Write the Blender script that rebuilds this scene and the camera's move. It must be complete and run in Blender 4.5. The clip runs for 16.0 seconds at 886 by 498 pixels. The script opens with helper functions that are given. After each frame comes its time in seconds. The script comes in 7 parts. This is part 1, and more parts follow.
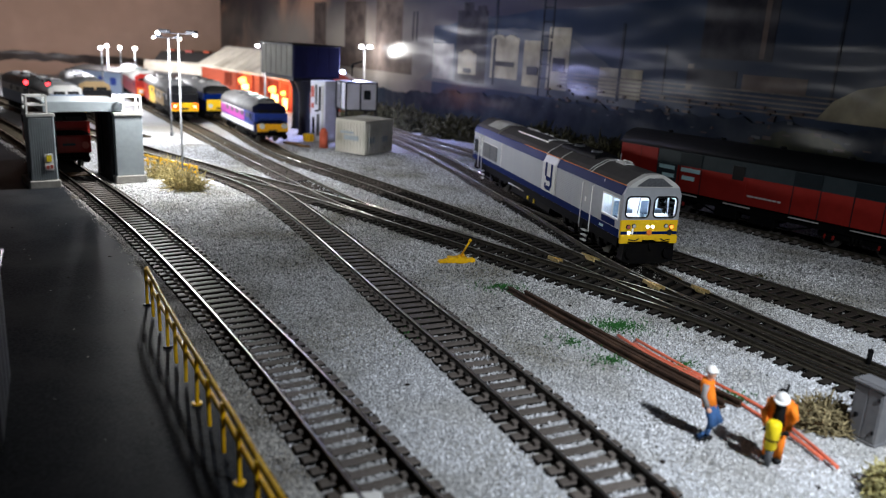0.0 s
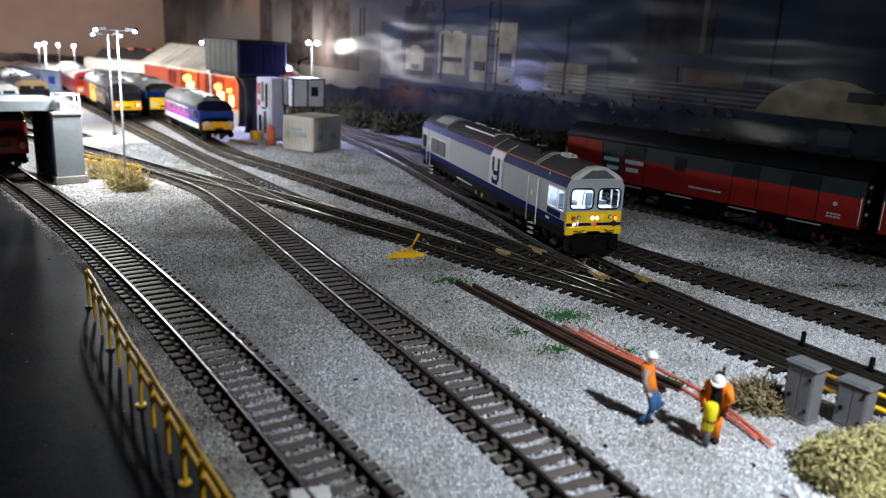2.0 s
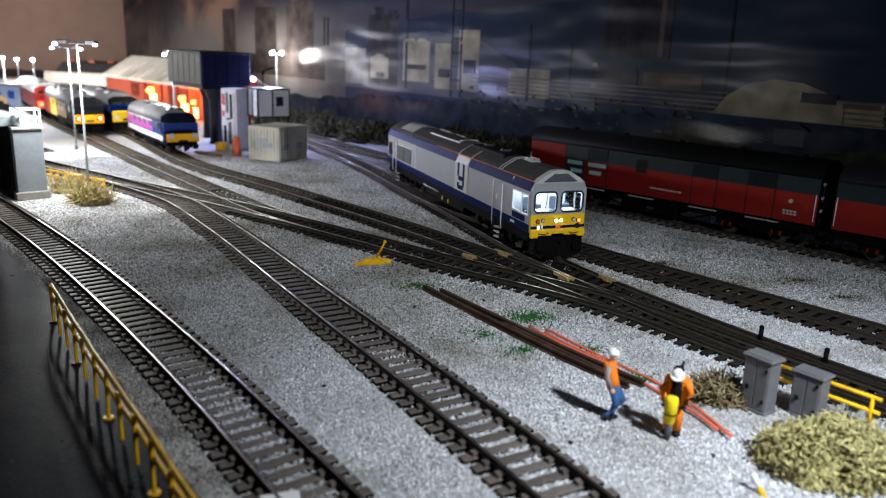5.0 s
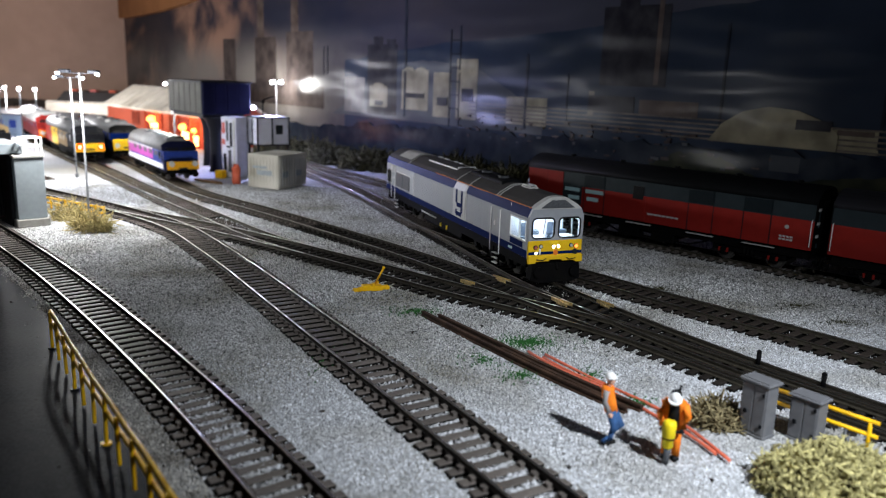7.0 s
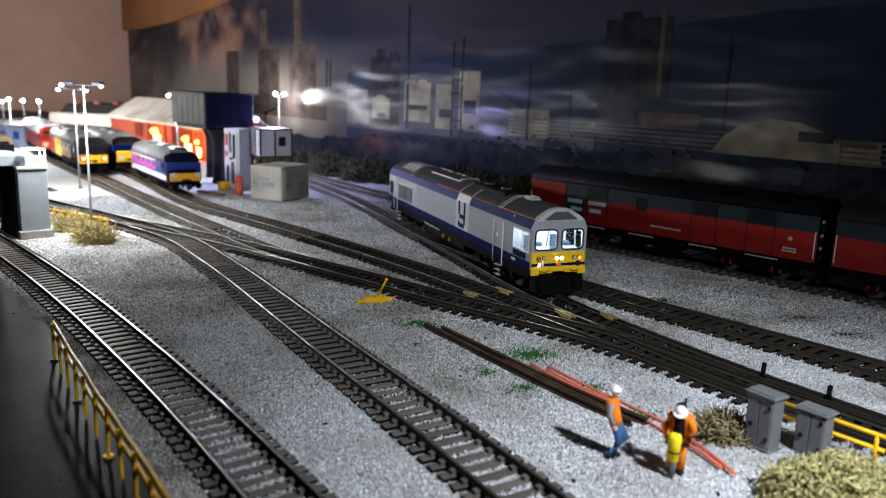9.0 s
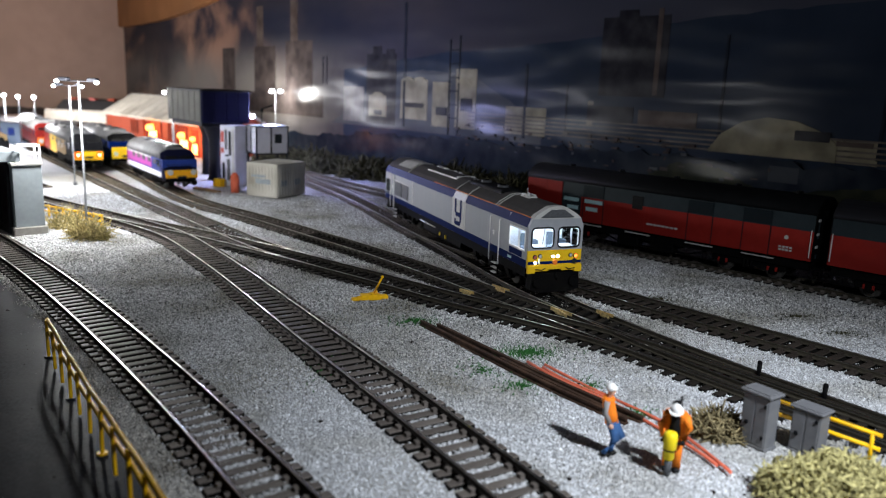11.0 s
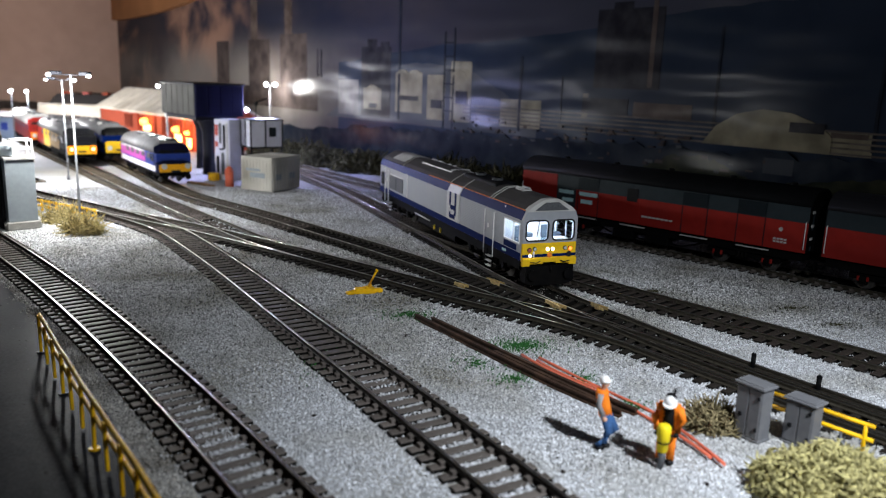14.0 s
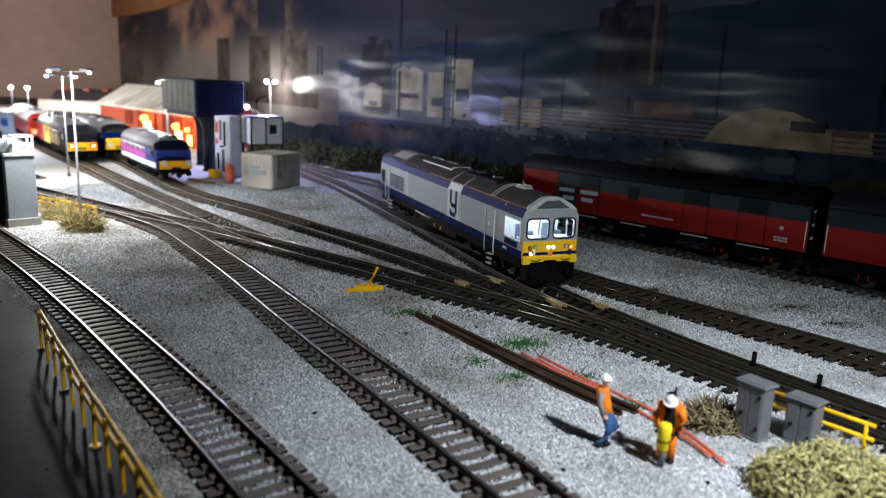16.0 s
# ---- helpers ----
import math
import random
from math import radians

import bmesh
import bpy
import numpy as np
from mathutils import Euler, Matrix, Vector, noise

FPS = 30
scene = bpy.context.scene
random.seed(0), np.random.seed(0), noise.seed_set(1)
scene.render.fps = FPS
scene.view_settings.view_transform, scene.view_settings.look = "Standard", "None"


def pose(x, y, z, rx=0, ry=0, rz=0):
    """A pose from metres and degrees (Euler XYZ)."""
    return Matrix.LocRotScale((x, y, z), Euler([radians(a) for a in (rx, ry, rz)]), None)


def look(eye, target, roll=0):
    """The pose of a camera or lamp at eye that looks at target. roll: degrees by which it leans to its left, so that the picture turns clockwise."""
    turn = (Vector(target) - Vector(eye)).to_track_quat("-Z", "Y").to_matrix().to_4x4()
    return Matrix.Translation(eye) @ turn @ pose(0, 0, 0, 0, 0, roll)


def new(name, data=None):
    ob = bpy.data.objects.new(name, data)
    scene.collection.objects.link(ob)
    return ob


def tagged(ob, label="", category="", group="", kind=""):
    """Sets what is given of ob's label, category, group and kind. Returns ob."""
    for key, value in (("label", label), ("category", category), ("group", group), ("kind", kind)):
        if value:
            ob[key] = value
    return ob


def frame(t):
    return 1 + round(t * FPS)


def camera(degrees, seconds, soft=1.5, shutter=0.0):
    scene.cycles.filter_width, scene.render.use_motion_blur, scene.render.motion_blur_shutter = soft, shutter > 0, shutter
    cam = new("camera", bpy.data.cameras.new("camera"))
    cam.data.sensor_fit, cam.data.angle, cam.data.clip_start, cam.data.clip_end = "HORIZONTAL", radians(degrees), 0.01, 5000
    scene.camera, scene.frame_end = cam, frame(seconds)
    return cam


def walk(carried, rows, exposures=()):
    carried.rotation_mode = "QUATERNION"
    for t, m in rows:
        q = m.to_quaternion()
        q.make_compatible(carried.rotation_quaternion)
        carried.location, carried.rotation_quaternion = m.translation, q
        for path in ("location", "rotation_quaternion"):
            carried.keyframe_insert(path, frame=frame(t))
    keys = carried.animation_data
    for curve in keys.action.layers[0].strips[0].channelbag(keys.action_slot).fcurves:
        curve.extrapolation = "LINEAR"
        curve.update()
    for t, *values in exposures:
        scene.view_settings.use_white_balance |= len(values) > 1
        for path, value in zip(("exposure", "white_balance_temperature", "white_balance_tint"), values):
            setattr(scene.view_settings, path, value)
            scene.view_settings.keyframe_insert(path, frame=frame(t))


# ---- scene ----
cam = camera(60.5, 16.0, soft=1.1)
ROWS = [
    (0.0, pose(-0.0049, 0.0079, 0.1124, 74.63, -3.24, 1.11)),
    (0.5, pose(-0.0065, 0.0087, 0.1127, 74.56, -3.43, 0.66)),
    (1.0, pose(-0.0074, 0.0074, 0.1137, 74.51, -4.25, -0.46)),
    (1.5, pose(-0.0020, 0.0066, 0.1124, 74.60, -3.42, -1.63)),
    (2.0, pose(-0.0017, 0.0058, 0.1124, 74.53, -2.97, -2.54)),
    (2.5, pose(-0.0020, 0.0046, 0.1128, 74.51, -2.61, -3.24)),
    (3.0, pose(-0.0016, 0.0052, 0.1128, 74.41, -2.34, -3.97)),
    (3.5, pose(-0.0011, 0.0057, 0.1126, 74.38, -2.15, -4.32)),
    (4.0, pose(-0.0002, 0.0043, 0.1128, 74.44, -2.09, -4.87)),
    (6.5, pose(0.0006, -0.0003, 0.1129, 76.82, -2.02, -5.11)),
    (7.0, pose(0.0006, -0.0006, 0.1125, 77.24, -1.99, -5.14)),
    (7.5, pose(0.0008, -0.0006, 0.1124, 77.64, -1.84, -5.06)),
    (8.0, pose(0.0005, -0.0002, 0.1124, 77.91, -2.15, -4.98)),
    (8.5, pose(0.0002, 0.0000, 0.1124, 78.05, -2.10, -4.95)),
    (9.0, pose(0.0000, -0.0000, 0.1125, 78.10, -2.00, -5.00)),
    (11.5, pose(0.0003, 0.0009, 0.1120, 77.89, -2.23, -5.29)),
    (12.0, pose(0.0011, 0.0010, 0.1121, 77.80, -2.08, -5.35)),
    (12.5, pose(0.0004, 0.0011, 0.1120, 77.73, -2.14, -5.50)),
    (13.0, pose(0.0008, 0.0011, 0.1121, 77.61, -2.08, -5.57)),
    (13.5, pose(0.0012, 0.0012, 0.1121, 77.49, -2.16, -5.53)),
    (14.0, pose(0.0014, 0.0015, 0.1119, 77.47, -2.05, -5.55)),
    (14.5, pose(0.0009, 0.0017, 0.1123, 77.37, -2.07, -5.59)),
    (15.0, pose(0.0012, 0.0019, 0.1120, 77.35, -2.12, -5.57)),
    (15.5, pose(0.0014, 0.0019, 0.1117, 77.31, -2.01, -5.62)),
    (16.0, pose(0.0009, 0.0017, 0.1119, 77.30, -2.23, -5.53)),
]
walk(cam, ROWS)
cam.data.dof.use_dof, cam.data.dof.focus_distance, cam.data.dof.aperture_fstop = True, 0.378, 14.8

# ---------------------------------------------------------------- world and lamps
world = bpy.data.worlds.new("night_room")
scene.world = world
world.use_nodes = True
world.node_tree.nodes["Background"].inputs[0].default_value = (0.55, 0.66, 1.0, 1)
world.node_tree.nodes["Background"].inputs[1].default_value = 0.004


def lamp(name, kind, place, energy, colour, size=0.01, target=None, angle=90, blend=0.5):
    data = bpy.data.lights.new(name, kind)
    data.energy, data.color = energy, colour
    if kind == "AREA":
        data.size = size
    else:
        data.shadow_soft_size = size
    if kind == "SPOT":
        data.spot_size, data.spot_blend = radians(angle), blend
    ob = new(name, data)
    ob.matrix_world = look(place, target) if target else Matrix.Translation(place)
    return ob


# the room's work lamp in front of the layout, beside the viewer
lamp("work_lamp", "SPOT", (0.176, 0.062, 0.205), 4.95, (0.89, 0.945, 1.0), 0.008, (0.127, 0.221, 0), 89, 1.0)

# ---------------------------------------------------------------- materials


def material(name, colour, rough=0.6, metal=0.0, vary=0.12, scale=400.0, bump=0.0, bump_scale=None, dirt=None, dirt_scale=25.0,
             dirt_at=0.62, per="none", emit=None, strength=0.0, coat=0.0, per_amount=0.5, spec=0.14):
    """A surface with grain (scale) and larger patches of dirt; per: 'object' or 'island' varies piece by piece."""
    m = bpy.data.materials.new(name)
    m.use_nodes = True
    t = m.node_tree
    b = t.nodes["Principled BSDF"]
    b.inputs["Roughness"].default_value, b.inputs["Metallic"].default_value = rough, metal
    b.inputs["Coat Weight"].default_value = coat
    b.inputs["Specular IOR Level"].default_value = spec
    co = t.nodes.new("ShaderNodeTexCoord")
    n1 = t.nodes.new("ShaderNodeTexNoise")
    n1.inputs["Scale"].default_value, n1.inputs["Detail"].default_value = scale, 4
    t.links.new(co.outputs["Object"], n1.inputs["Vector"])
    ramp = t.nodes.new("ShaderNodeMapRange")
    ramp.inputs[1].default_value, ramp.inputs[2].default_value = 0.3, 0.7
    ramp.inputs[3].default_value, ramp.inputs[4].default_value = 1 - vary, 1 + vary
    t.links.new(n1.outputs["Fac"], ramp.inputs[0])
    mul = t.nodes.new("ShaderNodeMix")
    mul.data_type, mul.blend_type = "RGBA", "MULTIPLY"
    mul.inputs[0].default_value = 1
    mul.inputs[6].default_value = (*colour, 1)
    t.links.new(ramp.outputs[0], mul.inputs[7])
    last = mul.outputs[2]
    if dirt:
        n2 = t.nodes.new("ShaderNodeTexNoise")
        n2.inputs["Scale"].default_value, n2.inputs["Detail"].default_value = dirt_scale, 6
        t.links.new(co.outputs["Object"], n2.inputs["Vector"])
        r2 = t.nodes.new("ShaderNodeMapRange")
        r2.inputs[1].default_value, r2.inputs[2].default_value = dirt_at - 0.14, dirt_at + 0.14
        t.links.new(n2.outputs["Fac"], r2.inputs[0])
        mx = t.nodes.new("ShaderNodeMix")
        mx.data_type = "RGBA"
        t.links.new(r2.outputs[0], mx.inputs[0])
        t.links.new(last, mx.inputs[6])
        mx.inputs[7].default_value = (*dirt, 1)
        last = mx.outputs[2]
    if per != "none":
        if per == "object":
            src = t.nodes.new("ShaderNodeObjectInfo").outputs["Random"]
        else:
            src = t.nodes.new("ShaderNodeNewGeometry").outputs["Random Per Island"]
        r3 = t.nodes.new("ShaderNodeMapRange")
        r3.inputs[3].default_value, r3.inputs[4].default_value = 1 - per_amount, 1 + per_amount
        t.links.new(src, r3.inputs[0])
        m3 = t.nodes.new("ShaderNodeMix")
        m3.data_type, m3.blend_type = "RGBA", "MULTIPLY"
        m3.inputs[0].default_value = 1
        t.links.new(last, m3.inputs[6])
        t.links.new(r3.outputs[0], m3.inputs[7])
        last = m3.outputs[2]
    t.links.new(last, b.inputs["Base Color"])
    if bump:
        n3 = t.nodes.new("ShaderNodeTexNoise")
        n3.inputs["Scale"].default_value, n3.inputs["Detail"].default_value = bump_scale or scale, 5
        t.links.new(co.outputs["Object"], n3.inputs["Vector"])
        bp = t.nodes.new("ShaderNodeBump")
        bp.inputs["Strength"].default_value, bp.inputs["Distance"].default_value = min(1, bump * 1000), bump
        t.links.new(n3.outputs["Fac"], bp.inputs["Height"])
        t.links.new(bp.outputs[0], b.inputs["Normal"])
    if emit:
        b.inputs["Emission Color"].default_value = (*emit, 1)
        b.inputs["Emission Strength"].default_value = strength
    return m


M_BALLAST = material("ballast", (0.44, 0.45, 0.48), 0.9, vary=0.55, scale=2200, bump=0.0006, bump_scale=1300, dirt=(0.30, 0.29, 0.26), dirt_scale=9, dirt_at=0.56)
M_STONE = material("ballast_stone", (0.56, 0.575, 0.61), 0.85, vary=0.2, scale=2500, per="island", per_amount=0.52, dirt=(0.22, 0.205, 0.16), dirt_scale=20, dirt_at=0.63)
M_ASPHALT = material("asphalt", (0.024, 0.0265, 0.031), 0.40, vary=0.5, scale=900, bump=0.0001, bump_scale=1500, dirt=(0.052, 0.053, 0.056), dirt_scale=22, dirt_at=0.60, spec=0.008)
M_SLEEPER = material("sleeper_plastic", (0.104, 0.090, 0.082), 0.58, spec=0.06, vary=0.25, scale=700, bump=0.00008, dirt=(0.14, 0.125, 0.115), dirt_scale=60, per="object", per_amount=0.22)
# near-black for sleeper sides: the shade between sleepers is put into the colour
M_SLEEPER_SHADE = material("sleeper_side_shade", (0.008, 0.0075, 0.007), 0.6, spec=0.05, vary=0.3, scale=700)
M_SLEEPER_DARK = material("sleeper_dark", (0.020, 0.017, 0.015), 0.6, spec=0.08, vary=0.25, scale=700, bump=0.00008, dirt=(0.032, 0.027, 0.021), dirt_scale=60, dirt_at=0.68, per="object", per_amount=0.3)
M_SLEEPER_LOOP = material("sleeper_brown", (0.032, 0.026, 0.023), 0.6, spec=0.08, vary=0.25, scale=700, bump=0.00008, dirt=(0.05, 0.041, 0.034), dirt_scale=60, per="object", per_amount=0.25)
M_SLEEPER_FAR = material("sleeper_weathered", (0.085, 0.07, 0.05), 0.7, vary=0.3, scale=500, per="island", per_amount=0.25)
M_RAIL = material("rail_steel", (0.66, 0.65, 0.61), 0.28, 1.0, vary=0.15, scale=300, dirt=(0.30, 0.27, 0.24), dirt_scale=40, dirt_at=0.72)
M_RAILSIDE = material("rail_rust_paint", (0.034, 0.030, 0.023), 0.5, vary=0.3, scale=500)
M_RAILBLACK = material("rail_dark_side", (0.018, 0.014, 0.012), 0.65, vary=0.3, scale=500, spec=0.1)
M_BED_SHADE = material("dark_bed_gap_shade", (0.007, 0.0065, 0.006), 0.8, vary=0.4, scale=500, spec=0.03, bump=0.0002)
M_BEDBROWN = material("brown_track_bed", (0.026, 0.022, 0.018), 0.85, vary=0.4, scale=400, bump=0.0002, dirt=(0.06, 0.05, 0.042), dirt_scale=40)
M_STONE_MIXED = material("ballast_stone_mixed", (0.50, 0.505, 0.515), 0.85, vary=0.2, scale=2500, per="island", per_amount=0.86, dirt=(0.20, 0.19, 0.155), dirt_scale=20, dirt_at=0.56)
M_STONE_DIRTY = material("ballast_stone_dirty", (0.48, 0.47, 0.45), 0.85, vary=0.25, scale=2500, per="island", per_amount=0.7, dirt=(0.10, 0.08, 0.055), dirt_scale=40, dirt_at=0.6)
M_BRASS = material("brass_frog", (0.82, 0.64, 0.30), 0.34, 0.8, vary=0.35, scale=900, bump=0.0002)

# ---------------------------------------------------------------- mesh building


class Shape:
    """Collects solids into one mesh, each face with a material slot."""

    def __init__(self):
        self.v, self.f, self.m, self.mats, self.smooth = [], [], [], [], []

    def slot(self, mat):
        if mat not in self.mats:
            self.mats.append(mat)
        return self.mats.index(mat)

    def add(self, verts, faces, mat, smooth=False):
        k, s = len(self.v), self.slot(mat)
        self.v += [tuple(p) for p in verts]
        self.f += [tuple(i + k for i in f) for f in faces]
        self.m += [s] * len(faces)
        self.smooth += [smooth] * len(faces)
        return self

    def box(self, x0, x1, y0, y1, z0, z1, mat, c=0.0, m=None):
        """An upright box; c chamfers its edges; m is a pose for it."""
        if c <= 0:
            v = [(x, y, z) for x in (x0, x1) for y in (y0, y1) for z in (z0, z1)]
            f = [(0, 1, 3, 2), (4, 6, 7, 5), (0, 4, 5, 1), (2, 3, 7, 6), (0, 2, 6, 4), (1, 5, 7, 3)]
        else:
            bm = bmesh.new()
            bmesh.ops.create_cube(bm, size=1)
            for q in bm.verts:
                q.co = Vector(((x0 + x1) / 2 + q.co.x * (x1 - x0), (y0 + y1) / 2 + q.co.y * (y1 - y0), (z0 + z1) / 2 + q.co.z * (z1 - z0)))
            bmesh.ops.bevel(bm, geom=bm.edges[:], offset=c, segments=1, affect="EDGES")
            bm.verts.index_update()
            v = [q.co.copy() for q in bm.verts]
            f = [[q.index for q in g.verts] for g in bm.faces]
            bm.free()
        if m is not None:
            v = [m @ Vector(p) for p in v]
        return self.add(v, f, mat)

    def prism(self, outline, a, b, mat, m=None, smooth=False):
        """An outline in (y, z), pulled along x from a to b."""
        n = len(outline)
        v = [(a, y, z) for y, z in outline] + [(b, y, z) for y, z in outline]
        if m is not None:
            v = [m @ Vector(p) for p in v]
        self.add(v, [tuple(range(n))[::-1], tuple(range(n, 2 * n))], mat)
        k = len(self.v) - 2 * n
        s = self.slot(mat)
        for i in range(n):
            j = (i + 1) % n
            self.f.append((k + i, k + j, k + n + j, k + n + i))
            self.m.append(s)
            self.smooth.append(smooth)
        return self

    def tube(self, pts, r, mat, n=8, r_end=None, caps=True):
        pts = [Vector(p) for p in pts]
        rings = []
        for i, p in enumerate(pts):
            d = (pts[min(i + 1, len(pts) - 1)] - pts[max(i - 1, 0)]).normalized()
            u = d.cross(Vector((0, 0, 1)) if abs(d.z) < 0.95 else Vector((1, 0, 0))).normalized()
            w = d.cross(u)
            q = r if r_end is None else r + (r_end - r) * i / (len(pts) - 1)
            rings.append([p + (u * math.cos(2 * math.pi * k / n) + w * math.sin(2 * math.pi * k / n)) * q for k in range(n)])
        v = [p for g in rings for p in g]
        f = [(i * n + k, i * n + (k + 1) % n, (i + 1) * n + (k + 1) % n, (i + 1) * n + k) for i in range(len(pts) - 1) for k in range(n)]
        self.add(v, f, mat, True)
        if caps:
            k = len(self.v) - len(v)
            s = self.slot(mat)
            for g in (tuple(range(k, k + n)), tuple(range(k + len(v) - n, k + len(v)))[::-1]):
                self.f.append(g)
                self.m.append(s)
                self.smooth.append(False)
        return self

    def ball(self, p, r, mat, n=10, sz=1.0, sx=1.0, sy=1.0, cut=-1.0):
        bm = bmesh.new()
        bmesh.ops.create_uvsphere(bm, u_segments=n, v_segments=max(6, n * 2 // 3), radius=r)
        bm.verts.index_update()
        v = [(p[0] + q.co.x * sx, p[1] + q.co.y * sy, p[2] + max(q.co.z, cut * r) * sz) for q in bm.verts]
        f = [[q.index for q in g.verts] for g in bm.faces]
        bm.free()
        return self.add(v, f, mat, True)

    def loft(self, sections, mat, caps=True, smooth=True):
        n = len(sections[0])
        v = [p for s in sections for p in s]
        f = [(i * n + k, i * n + (k + 1) % n, (i + 1) * n + (k + 1) % n, (i + 1) * n + k) for i in range(len(sections) - 1) for k in range(n)]
        self.add(v, f, mat, smooth)
        if caps and smooth:
            self.add(sections[0], [tuple(range(n))[::-1]], mat)
            self.add(sections[-1], [tuple(range(n))], mat)
        elif caps:
            k = len(self.v) - len(v)
            self.f += [tuple(range(k, k + n))[::-1], tuple(range(k + len(v) - n, k + len(v)))]
            self.m += [self.slot(mat)] * 2
            self.smooth += [False] * 2
        return self

    def mesh(self, name):
        me = bpy.data.meshes.new(name)
        me.from_pydata(self.v, [], self.f)
        for q in self.mats:
            me.materials.append(q)
        me.polygons.foreach_set("material_index", self.m)
        me.polygons.foreach_set("use_smooth", self.smooth)
        me.update()
        bm = bmesh.new()
        bm.from_mesh(me)
        bmesh.ops.recalc_face_normals(bm, faces=bm.faces[:])
        bm.to_mesh(me)
        bm.free()
        return me


def thing(name, label, category, m=None, group="", kind=""):
    ob = new(name)
    ob.empty_display_size = 0.01
    if m is not None:
        ob.matrix_basis = m
    return tagged(ob, label, category, group, kind)


def part(name, shape, parent, label="", m=None):
    me = shape.mesh(name) if isinstance(shape, Shape) else shape
    ob = new(name, me)
    ob.parent = parent
    if m is not None:
        ob.matrix_basis = m
    return tagged(ob, label)


def single(name, shape, label, category, m=None, group="", kind=""):
    ob = new(name, shape.mesh(name))
    if m is not None:
        ob.matrix_basis = m
    return tagged(ob, label, category, group, kind)


def turned(x, y, z, dx, dy):
    """A pose at (x, y, z) whose own x axis points along (dx, dy)."""
    return Matrix.Translation((x, y, z)) @ Matrix.Rotation(math.atan2(dy, dx), 4, "Z")


GROUND = -0.0040  # ballast level; the rail tops are at 0


# ---------------------------------------------------------------- the lines of track
def smooth_line(pts, step=0.004):
    """A curve through the points, as evenly spaced places."""
    p = np.array(pts, float)
    p = np.vstack([2 * p[0] - p[1], p, 2 * p[-1] - p[-2]])
    out = []
    for i in range(1, len(p) - 2):
        a, b, c, d = p[i - 1:i + 3]
        for t in np.linspace(0, 1, 24, endpoint=False):
            out.append(0.5 * (2 * b + (c - a) * t + (2 * a - 5 * b + 4 * c - d) * t * t + (3 * b - a - 3 * c + d) * t ** 3))
    out = np.array(out + [p[-2]])
    for _ in range(450):
        out[1:-1] = 0.25 * out[:-2] + 0.5 * out[1:-1] + 0.25 * out[2:]
    s = np.concatenate([[0], np.cumsum(np.linalg.norm(np.diff(out, axis=0), axis=1))])
    q = np.arange(0, s[-1], step)
    return np.stack([np.interp(q, s, out[:, 0]), np.interp(q, s, out[:, 1])], 1)


